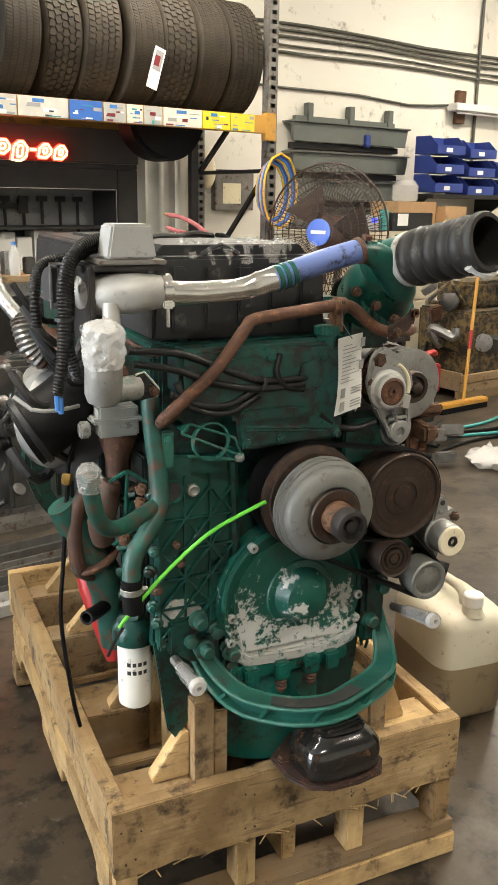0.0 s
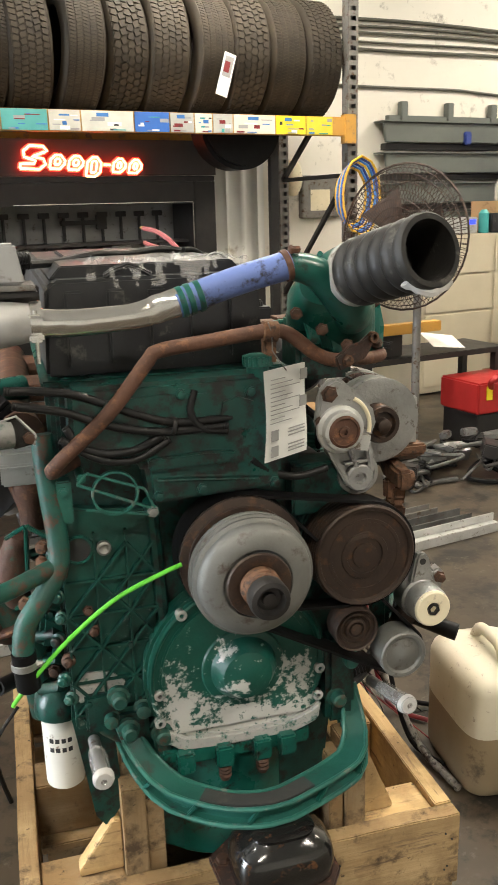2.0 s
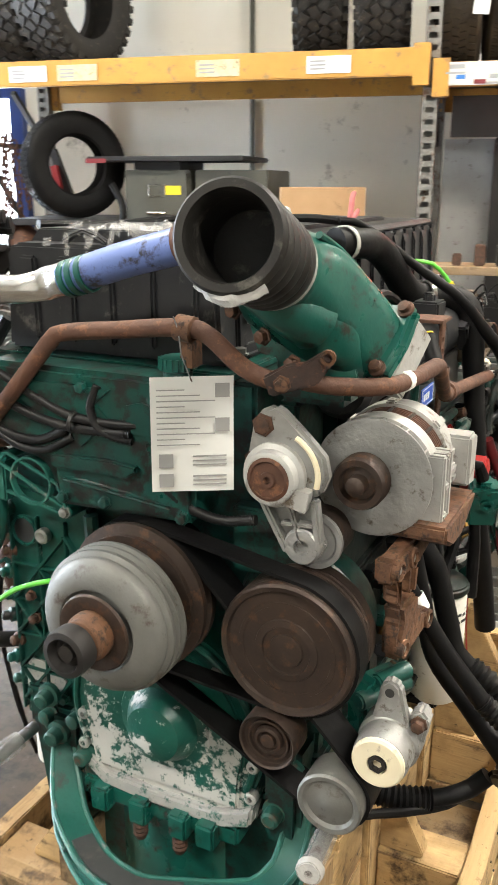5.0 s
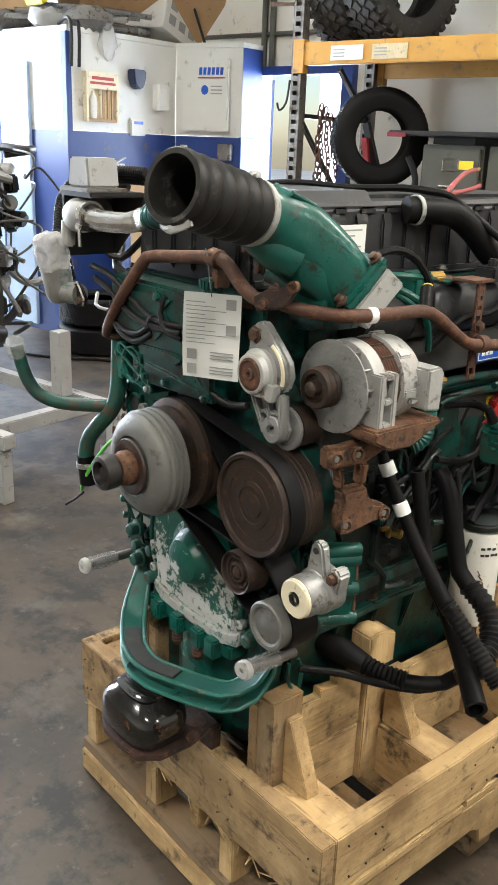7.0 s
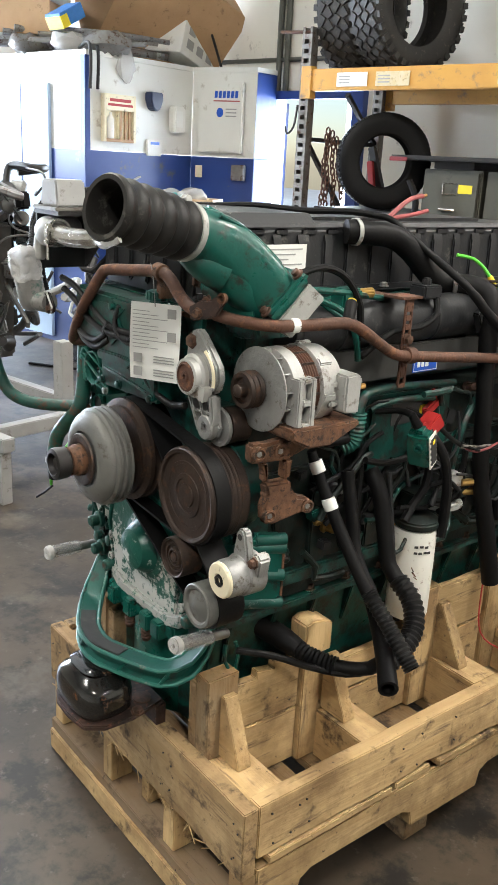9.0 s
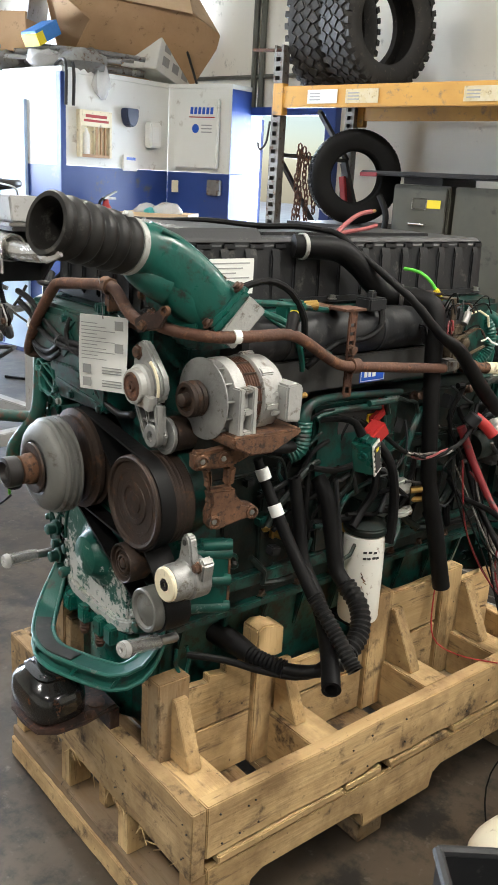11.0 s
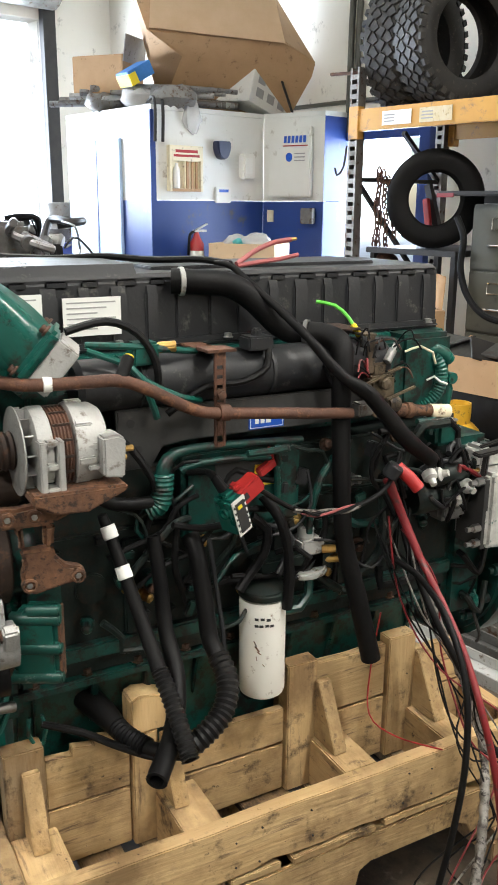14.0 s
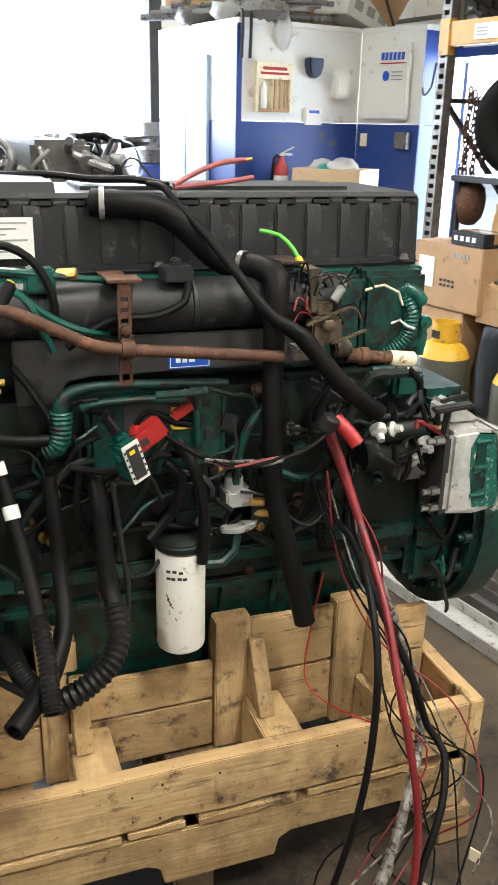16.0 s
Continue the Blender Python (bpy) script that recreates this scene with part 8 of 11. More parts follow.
many("rust_scratch", [G().box(-w, w, 0, 0.0007, -h, h, Matrix.Translation((1.108 + 0.0530 * math.cos(a), 2.108 + 0.0530 * math.sin(a), z)) @ Matrix.Rotation(a - math.pi / 2, 4, "Z") @ Matrix.Rotation(r, 4, "Y")) for a, z, w, h, r in ((-0.80, 0.752, 0.0012, 0.007, 0.5), (-0.72, 0.740, 0.0018, 0.008, 0.7), (-0.64, 0.730, 0.0011, 0.006, 0.9), (-0.45, 0.700, 0.0009, 0.004, 0.6), (-0.74, 0.716, 0.0008, 0.005, 0.2))], M_RUSTO, "rusty scratch", ff)
ep("filter_head", G().lathe([(0.052, 0), (0.056, 0.006), (0.056, 0.02), (0.04, 0.03)], (1.108, 2.108, 0.849), (0, 0, 1), 28).box(1.04, 1.11, 2.10, 2.30, 0.885, 0.925), M_GRIME, "", 0.004, ff)
ep("drain_block", G().box(1.05, 1.125, 2.06, 2.12, 0.600, 0.62), M_BLACKR, "", 0.004, ff)
fh = ep("fuel_housing", G().lathe([(0.0, 0), (0.058, 0.0), (0.060, 0.006), (0.058, 0.016), (0.03, 0.022)], (1.072, 2.232, 0.866), (0, 0, 1), 28).box(1.05, 1.11, 2.21, 2.27, 0.885, 0.955).cyl((1.08, 2.235, 0.95), (1.08, 2.235, 0.985), 0.020, 14), M_ALUW, "pale cast fuel housing", 0.004)
ep("brass_fitting", G().cyl((1.11, 2.262, 0.93), (1.125, 2.290, 0.932), 0.010, 8).cyl((1.10, 2.275, 0.90), (1.115, 2.315, 0.90), 0.011, 8), M_BRASS, "", 0.001, fh)
ep("black_hose", G().tube([(1.11, 2.14, 0.945), (1.14, 2.175, 0.960), (1.148, 2.205, 0.935), (1.135, 2.195, 0.905), (1.11, 2.17, 0.900)], 0.007, 10), M_BLACKR, "", 0.0)
ep("green_tube", G().tube([(1.09, 2.30, 1.14), (1.10, 2.26, 1.10), (1.10, 2.235, 1.02), (1.095, 2.235, 0.97)], 0.009, 10), M_GREEN, "green fuel line")
# hanging hoses
hA = ep("hanging_hose", G().tube([(1.105, 1.742, 1.10), (1.113, 1.753, 1.061), (1.142, 1.768, 0.994), (1.195, 1.785, 0.900), (1.262, 1.796, 0.812)], 0.0125, 12, radii=[0.010, 0.012, 0.0135, 0.0145, 0.016]), M_BLACKR, "black hose with white tape bands, hanging free")
ep("corrugated_end", G().tube([(1.255, 1.796, 0.820), (1.320, 1.800, 0.765), (1.395, 1.797, 0.706)], 0.0155, 12, rib=0.003, pitch=0.009, hollow=0.7), M_LOOM, "", 0.0, hA)
many("white_band", [G().lathe([(0.0135, 0), (0.0155, 0.001), (0.0155, 0.026), (0.0135, 0.027), (0.0135, 0)], p, dd, 16) for p, dd in (((1.110, 1.750, 1.078), (0.3, 0.15, -0.7)), ((1.140, 1.767, 1.000), (0.35, 0.12, -0.7)))], M_PAPER, "white tape", hA)
hB = ep("hanging_hose", G().tube([(1.10, 1.935, 1.02), (1.132, 1.938, 0.978), (1.160, 1.940, 0.88), (1.180, 1.942, 0.810), (1.218, 1.950, 0.776)], 0.019, 14), M_BLACKR, "thick black hose ending in a corrugated sleeve")
ep("corrugated_sleeve", G().tube([(1.205, 1.948, 0.785), (1.255, 1.945, 0.752), (1.292, 1.915, 0.712), (1.308, 1.860, 0.680), (1.30, 1.815, 0.655)], 0.0205, 14, rib=0.0042, pitch=0.0115), M_LOOM, "", 0.0, hB)
ep("hanging_hose", G().tube([(1.115, 1.845, 1.04), (1.135, 1.850, 0.95), (1.160, 1.850, 0.85), (1.225, 1.845, 0.775), (1.310, 1.800, 0.715), (1.396, 1.729, 0.686)], 0.019, 14, hollow=0.68, radii=[0.014, 0.015, 0.016, 0.018, 0.020, 0.021]), M_BLACKR, "thick black open-ended hose")
ep("hanging_hose", G().tube([(1.13, 1.965, 1.02), (1.145, 1.975, 0.90), (1.155, 1.985, 0.80), (1.17, 1.98, 0.74)], 0.0055, 8), M_BLACKP, "thin black cable")
lw = ep("lower_hose", G().tube([(0.985, 1.70, 0.655), (1.02, 1.728, 0.636), (1.055, 1.746, 0.622), (1.10, 1.758, 0.612)], 0.026, 16, radii=[0.024, 0.029, 0.028, 0.022]).tube([(1.175, 1.786, 0.603), (1.21, 1.812, 0.603), (1.245, 1.842, 0.612), (1.27, 1.85, 0.64)], 0.016, 12), M_BLACKR, "thick black lower hose", 0.0)
ep("corrugated_sleeve", G().tube([(1.085, 1.755, 0.614), (1.13, 1.766, 0.607), (1.185, 1.792, 0.602)], 0.019, 14, rib=0.004, pitch=0.009), M_BLACKR, "", 0.0, lw)
ep("thin_hose", G().tube([(1.05, 1.611, 0.635), (1.10, 1.685, 0.620), (1.15, 1.743, 0.600), (1.21, 1.803, 0.592), (1.245, 1.842, 0.606), (1.28, 1.86, 0.64)], 0.0085, 10), M_BLACKR, "", 0.0)
ep("hose_loop", G().tube([(1.045, 1.585, 0.655), (1.050, 1.580, 0.62), (1.052, 1.592, 0.592), (1.054, 1.610, 0.592), (1.052, 1.618, 0.625), (1.046, 1.612, 0.655)], 0.0045, 8), M_GREEN2, "green wire loop on the sump", 0.0)
# red starter cable and hanging bundle
rb = ep("red_cable", G().tube([(1.125, 2.440, 1.055), (1.150, 2.462, 0.985), (1.205, 2.480, 0.892), (1.30, 2.478, 0.810), (1.385, 2.468, 0.735), (1.455, 2.460, 0.640), (1.490, 2.475, 0.520), (1.505, 2.50, 0.36), (1.53, 2.49, 0.18), (1.57, 2.44, 0.03), (1.66, 2.34, 0.014)], 0.0082, 12), M_REDC, "thick red starter cable hanging to the floor")
ep("cable_sleeve", G().tube([(1.118, 2.434, 1.078), (1.150, 2.462, 0.985), (1.20, 2.479, 0.898)], 0.0105, 12, radii=[0.0125, 0.0108, 0.0095]), M_REDC, "red rubber sleeve", 0.0, rb)
ep("red_boot", G().tube([(1.160, 2.428, 1.118), (1.185, 2.446, 1.096), (1.20, 2.462, 1.072)], 0.0155, 12, hollow=0.6), M_RED, "open red terminal boot", 0.0, rb)
ep("black_cable", G().tube([(1.10, 2.43, 0.93), (1.14, 2.445, 0.885), (1.25, 2.44, 0.875), (1.37, 2.42, 0.83), (1.46, 2.40, 0.73), (1.50, 2.38, 0.58), (1.50, 2.36, 0.40), (1.51, 2.30, 0.20), (1.54, 2.22, 0.04), (1.60, 2.12, 0.012)], 0.0075, 12), M_BLACKR, "thick black cable hanging to the floor")
ep("black_cable", G().tube([(1.12, 2.48, 0.97), (1.16, 2.49, 0.87), (1.26, 2.50, 0.74), (1.33, 2.56, 0.58), (1.36, 2.60, 0.45), (1.40, 2.62, 0.41), (1.47, 2.58, 0.33), (1.53, 2.50, 0.20), (1.60, 2.46, 0.05), (1.75, 2.40, 0.012)], 0.0085, 12), M_BLACKR, "taped black cable hanging to the floor")
ep("taped_cable", G().tube([(1.16, 2.53, 0.80), (1.22, 2.57, 0.66), (1.27, 2.60, 0.54), (1.33, 2.60, 0.435), (1.42, 2.53, 0.36), (1.50, 2.44, 0.24), (1.54, 2.34, 0.12), (1.56, 2.20, 0.03), (1.58, 2.0, 0.02)], 0.012, 12, 0.008, radii=[0.006, 0.008, 0.011, 0.010, 0.011, 0.012, 0.012, 0.012, 0.012]), M_TAPE, "loose cable bundle in worn silver tape", rough=0.004)
random.seed(31)
for i in range(10):
    j = lambda s: random.uniform(-s, s)
    pts = [(1.13 + j(0.03), 2.46 + j(0.06), 0.98 + j(0.05)), (1.19 + j(0.04), 2.50 + j(0.05), 0.80 + j(0.05)), (1.26 + j(0.05), 2.54 + j(0.06), 0.60 + j(0.05)), (1.34 + j(0.03), 2.60 + j(0.08), 0.46 + j(0.02)), (1.42 + j(0.06), 2.60 + j(0.12), 0.34 + j(0.07)), (1.48 + j(0.08), 2.50 + j(0.2), 0.16 + j(0.06)), (1.58 + j(0.12), 2.45 + j(0.25), 0.01)]
    ep("loose_wire", G().tube(pts, 0.0024, 6, 0.03), (M_BLACKR, M_TAPE, M_REDC, M_BLACKR, M_BLACKR)[i % 5], "thin loose wire")
ep("red_wire", G().tube([(1.10, 2.45, 0.72), (1.11, 2.42, 0.58), (1.14, 2.40, 0.47), (1.20, 2.44, 0.43), (1.28, 2.52, 0.416)], 0.002, 6), M_RED, "thin red wire")
many("wire_tag", [G().box(-0.012, 0.012, -0.002, 0.002, -0.016, 0.016, Matrix.Translation(p) @ Matrix.Rotation(0.5, 4, "Z")) for p in ((1.50, 2.66, 0.20), (1.49, 2.55, 0.13))], M_CREAM, "cream wire tag")
ep("branch_loom", G().tube([(1.180, 2.06, 1.125), (1.185, 2.14, 1.072), (1.197, 2.214, 1.056), (1.192, 2.30, 1.056), (1.180, 2.37, 1.072), (1.168, 2.41, 1.10), (1.155, 2.44, 1.15)], 0.0058, 10), M_BLACKR, "black loom with peeled tape", 0.0)
for k, mm in enumerate((M_TAPE, M_BLACKR, M_PINK, M_TAPE)):
    c, w = 0.006 * math.cos(1.57 * k), 0.006 * math.sin(1.57 * k)
    ep("loom_strand", G().tube([(1.188 + c, 2.135, 1.074 + w), (1.196 + w, 2.175, 1.060 + c), (1.199 - c, 2.214, 1.057 - w), (1.197 + w, 2.26, 1.054 - c), (1.194 + c, 2.30, 1.057 + w)], 0.0030, 6, 0.008), mm)
ep("round_plug", G().lathe([(0.016, 0), (0.020, 0.004), (0.020, 0.03), (0.017, 0.034), (0.010, 0.034)], (1.165, 2.40, 1.10), (0.3, 0.4, 0.8), 16), M_BLACKP, "", 0.0)
# starter motor, rear gear housing, flywheel housing
st = ep("starter_motor", G().lathe([(0.0, 0), (0.036, 0.0), (0.040, 0.008), (0.040, 0.17), (0.034, 0.185)], (1.090, 2.53, 1.000), (0, 1, 0.02), 24), M_GRIME, "grimy starter motor", 0.0)
ep("solenoid", G().lathe([(0.0, 0), (0.022, 0), (0.024, 0.006), (0.024, 0.11), (0.0, 0.11)], (1.118, 2.56, 1.060), (0, 1, 0.02), 18), M_GRIME, "", 0.0, st)
ep("starter_stud", G().cyl((1.125, 2.67, 1.06), (1.125, 2.735, 1.06), 0.007, 8), M_BRASS, "", 0.0, st)
ep("rear_plate", G().box(0.60, 1.050, 2.702, 2.835, 0.62, 1.12), M_GREEN, "oily rear end of the block", 0.02)
arc = [(0.795 + 0.332 * math.cos(radians(a)), 0.780 + 0.332 * math.sin(radians(a))) for a in range(-196, 13, 8)]
fw = ep("flywheel_housing", G().prism(arc + [(1.08, 0.90), (0.98, 0.96), (0.62, 0.96), (0.52, 0.90)], (0, 2.838, 0), (1, 0, 0), (0, 0, 1), -0.11), M_GREEN, "round dark green flywheel housing", 0.018)
many("housing_lug", [G().lathe([(0.016, 0), (0.016, 0.02), (0.009, 0.022), (0.009, 0.035)], (0.812 + 0.29 * math.cos(a), 2.838, 0.800 + 0.29 * math.sin(a)), (0, -1, 0), 12) for a in (-1.2, -0.85, -0.5, -0.15)], M_GREEN, parent=fw)
g = G().prism([(2.700, 0.872), (2.780, 0.862), (2.832, 0.868), (2.840, 0.905), (2.815, 1.060), (2.765, 1.070), (2.700, 1.066)], (1.060, 0, 0), (0, 1, 0), (0, 0, 1), 0.125)
gh = ep("gear_housing", g, M_WORN, "worn aluminium and green rear gear housing", 0.010, rough=0.001)
ep("green_panel", G().prism([(2.768, 0.880), (2.832, 0.874), (2.838, 0.905), (2.814, 1.056), (2.766, 1.062), (2.748, 1.030), (2.752, 0.960)], (1.1802, 0, 0), (0, 1, 0), (0, 0, 1), 0.006), M_SPECK, "chipped green paint panel", 0.003, gh)
many("green_pocket", [G().prism([(2.764, 0.985), (2.792, 0.985), (2.790, 1.032), (2.766, 1.036)], (1.1862, 0, 0), (0, 1, 0), (0, 0, 1), 0.0015), G().prism([(2.762, 0.918), (2.796, 0.928), (2.794, 0.968), (2.764, 0.966)], (1.1862, 0, 0), (0, 1, 0), (0, 0, 1), 0.0015)], M_GREEN, "deep green pocket", parent=gh)
many("pocket_rim", [G().tube([(1.188, 2.760, z), (1.189, 2.800, z + 0.003)], 0.005, 8) for z in (0.978, 1.040, 0.912)], M_GREEN2, parent=gh)
ep("edge_flange", G().prism([(2.822, 0.866), (2.846, 0.874), (2.852, 0.905), (2.832, 1.062), (2.816, 1.060), (2.840, 0.905)], (1.085, 0, 0), (0, 1, 0), (0, 0, 1), 0.112), M_WORN, "", 0.004, gh)
sn2 = ep("snout", G().prism([(2.846, 0.915), (2.93, 0.950), (3.02, 0.955), (3.02, 0.995), (2.93, 1.012), (2.848, 1.052)], (1.085, 0, 0), (0, 1, 0), (0, 0, 1), 0.075), M_WORN, "worn pale snout of the rear housing", 0.012, gh)
ep("snout_fin", G().prism([(2.860, 0.962), (3.00, 0.968), (3.00, 0.978), (2.860, 0.986)], (1.1605, 0, 0), (0, 1, 0), (0, 0, 1), 0.010), M_WORN, "", 0.004, sn2)
ep("sloped_top", G().prism([(2.700, 1.067), (2.700, 1.118), (2.716, 1.128), (2.745, 1.112), (2.815, 1.064)], (1.075, 0, 0), (0, 1, 0), (0, 0, 1), 0.065), M_WORN, "", 0.010, gh)
ep("top_box", G().box(1.02, 1.095, 2.60, 2.675, 1.125, 1.182), M_FLAKEG, "green box with a bare top", 0.010, gh)
ep("bare_top", G().box(1.025, 1.090, 2.605, 2.670, 1.1822, 1.188), M_WORN, "", 0.003, gh)
ep("dark_joint", G().box(1.085, 1.175, 2.690, 2.7045, 0.87, 1.05), M_INK, "", 0.0, gh)
ep("alu_casting", G().box(1.04, 1.115, 2.61, 2.70, 0.93, 1.09), M_ALU, "grey cast starter flange", 0.015, rough=0.002)
for k in range(5):
    ep("casting_rib", G().prism([(0, 0), (0.012, 0.0), (0.020, 0.11), (0.010, 0.115)], (1.1152, 2.612 + 0.018 * k, 0.955 + 0.006 * k), (0, 1, 0), (0, 0, 1), 0.010 + 0.004 * (k % 3)), (M_ALU, M_GRIME, M_WORN)[k % 3], "", 0.003, gh)
many("housing_nut", [G().lathe([(0.011, 0), (0.011, 0.02), (0.007, 0.022), (0.007, 0.04)], (1.165, 2.690, z), (0, -1, 0), 6) for z in (0.885, 0.925, 1.045)], M_STEEL, parent=gh)
random.seed(63)
for k in range(16):
    j = lambda w: random.uniform(-w, w)
    c = Vector((1.13 + j(0.02), 2.60 + j(0.07), 1.05 + j(0.07)))
    if k % 4 == 3:
        ep("small_casting", G().lathe([(0.012, 0), (0.018, 0.004), (0.018, 0.02), (0.010, 0.026), (0.008, 0.04)], c, (1, j(0.8), j(0.8)), 12), (M_ALU, M_WORN)[k % 2], "", 0.0)
    else:
        ep("cable", G().tube([c, c + Vector((j(0.02), 0.03 + j(0.03), j(0.04))), c + Vector((j(0.02), 0.06 + j(0.03), j(0.05) - 0.02)), c + Vector((-0.03, 0.07 + j(0.03), j(0.06) - 0.04))], random.choice((0.004, 0.006, 0.008)), 8, 0.012), (M_BLACKR, M_BLACKP, M_BLACKR, M_REDC, M_BLACKR)[k % 5])
for k in range(5):
    j = lambda w: random.uniform(-w, w)
    c = Vector((1.054, 2.735 + j(0.03), 0.75 + j(0.09)))
    ep("cable", G().tube([c, c + Vector((0.02, 0.02 + j(0.03), j(0.03))), c + Vector((0.03, 0.04 + j(0.03), j(0.05) - 0.01)), c + Vector((0.01, 0.06 + j(0.03), j(0.06) - 0.03))], random.choice((0.004, 0.006, 0.009)), 8, 0.012), (M_BLACKR, M_GREEN2, M_BLACKR, M_GRIME)[k % 4])
ep("thin_hook", G().tube([(1.06, 2.80, 0.62), (1.08, 2.81, 0.56), (1.05, 2.83, 0.52)], 0.005, 8), M_DARKST)
ep("black_arm", G().bar((1.17, 2.655, 1.118), (1.18, 2.745, 1.128), 0.03, 0.010).bar((1.165, 2.672, 1.135), (1.175, 2.735, 1.150), 0.014, 0.008).bar((1.165, 2.690, 1.06), (1.17, 2.692, 1.118), 0.014, 0.014), M_DARKST, "", 0.003)
# dark lines and fittings covering the block's side
random.seed(77)
for i in range(46):
    y, z = random.uniform(1.72, 2.62), random.uniform(0.84, 1.18)
    pts = []
    p = Vector((1.078 + random.uniform(0, 0.035), y, z))
    dv = Vector((0, random.uniform(-1, 1), random.uniform(-1, 1))).normalized()
    for q in range(5):
        pts.append(tuple(p))
        dv = (dv + Vector((0, random.uniform(-0.8, 0.8), random.uniform(-0.9, 0.7)))).normalized()
        p = p + dv * random.uniform(0.04, 0.075) + Vector((random.uniform(-0.012, 0.016), 0, 0))
        p.x = max(1.072, min(1.13, p.x))
        p.y, p.z = max(1.70, min(2.66, p.y)), max(0.80, min(1.19, p.z))
    ep("fuel_line" if i % 3 == 0 else "cable", G().tube(pts, random.choice((0.0035, 0.005, 0.006, 0.008, 0.011)), 8), (M_BLACKR, M_GRIME, M_BLACKR, M_GREEN, M_BLACKP, M_BLACKR, M_GRIME)[i % 7])
for i in range(34):
    y, z = random.uniform(1.70, 2.64), random.uniform(0.82, 1.18)
    x = 1.064
    if i % 2:
        ep("fitting", G().lathe([(0.014, 0), (0.016, 0.008), (0.010, 0.012), (0.011, 0.03), (0.006, 0.034)], (x, y, z), (1, random.uniform(-0.5, 0.5), random.uniform(-0.5, 0.5)), 10), random.choice((M_GREEN, M_BOLT, M_BOLTG, M_GRIME, M_BRASS)))
    else:
        a, b, c = random.uniform(0.012, 0.03), random.uniform(0.015, 0.04), random.uniform(0.015, 0.04)
        ep("connector", G().box(-0.002, a, -b / 2, b / 2, -c / 2, c / 2, Matrix.Translation((x, y, z)) @ Matrix.Rotation(random.uniform(-0.6, 0.6), 4, "X")), random.choice((M_BLACKP, M_GRIME, M_GREEN, M_BLACKP, M_PALEBLUE if i % 8 == 0 else M_GRIME)), "", 0.003)
# sockets and lines under the intake elbow
many("green_line", [G().tube(p, 0.007, 8) for p in ([(1.05, 1.74, 1.43), (1.07, 1.82, 1.425), (1.06, 1.92, 1.41), (1.04, 1.98, 1.40)], [(1.06, 1.74, 1.42), (1.09, 1.82, 1.385), (1.10, 1.85, 1.33), (1.09, 1.87, 1.28)], [(1.04, 1.80, 1.40), (1.08, 1.86, 1.35), (1.10, 1.92, 1.32), (1.06, 1.98, 1.30)])], M_GREEN2, "green fuel line")
many("black_line", [G().tube(p, 0.008, 8) for p in ([(1.06, 1.70, 1.46), (1.06, 1.78, 1.475), (1.07, 1.84, 1.45), (1.08, 1.875, 1.39), (1.075, 1.88, 1.32)], [(1.07, 1.90, 1.28), (1.08, 1.98, 1.33), (1.08, 2.07, 1.335), (1.075, 2.13, 1.36), (1.06, 2.14, 1.40)], [(1.05, 1.80, 1.24), (1.09, 1.83, 1.20), (1.10, 1.86, 1.13), (1.09, 1.84, 1.05)])], M_BLACKR, "black line")
ep("line_block", G().box(1.03, 1.075, 1.83, 1.885, 1.385, 1.43), M_GREEN2, "", 0.005)
ep("brass_fitting", G().cyl((1.05, 1.89, 1.415), (1.065, 1.925, 1.418), 0.012, 10), M_BRASS, "", 0.002)
ep("black_valve", G().box(1.02, 1.07, 2.09, 2.15, 1.395, 1.425).cyl((1.045, 2.12, 1.42), (1.045, 2.12, 1.44), 0.012, 10), M_BLACKP, "", 0.005)

# ---------- cabin with blue and white panels ----------
cb = thing("cabin", (-4.0, 5.8, 0), "free-standing shop cabin, white above and navy blue below", "cabin", kind="structure", room=True)
plan = [(-5.05, 4.99), (-3.58, 4.99), (-3.58, 6.26), (-2.93, 6.42), (-2.93, 6.70), (-5.05, 6.70)]


def cabin_wall(a, b, z0, z1, m, name, out=0.0):
    a, b = Vector((*a, 0)), Vector((*b, 0))
    d = (b - a).normalized()
    nrm = Vector((d.y, -d.x, 0))
    g = G().prism([(0, z0), ((b - a).length, z0), ((b - a).length, z1), (0, z1)], a + nrm * out, d, (0, 0, 1), -0.05)
    return part(name, g, m, cb, bevel=0.003)


for i in range(4):
    cabin_wall(plan[i], plan[i + 1], 1.722, 2.46, M_NAVY if i == 3 else M_WHITEP, "upper_panel")
    cabin_wall(plan[i], plan[i + 1], 0, 1.718, M_NAVY, "lower_panel", 0.002)
part("roof", G().prism([(a, b) for a, b in plan], (0, 0, 2.462), (1, 0, 0), (0, 1, 0), 0.04), M_WHITEP, cb)
part("corner_post", G().box(-3.64, -3.575, 4.975, 5.03, 0, 2.46), M_NAVY, cb, bevel=0.004)
part("cabin_door", G().box(-4.95, -4.05, 4.955, 4.988, 0.05, 2.25), material("pale_blue_door", (0.42, 0.55, 0.72), 0.4, 0, (0.36, 0.48, 0.66), 3, 0.5, 0.05), cb, "pale blue cabin door", bevel=0.006)
part("door_gap", G().box(-4.46, -4.44, 4.950, 4.956, 0.06, 2.25), M_NAVY, cb)


def on_cabin(name, u, v0, v1, z0, z1, d, m, label, cat, bevel=0.006):
    return thing(name, (u, (v0 + v1) / 2, z0), label, cat, room=True), G().box(u, u + d, v0, v1, z0, z1)


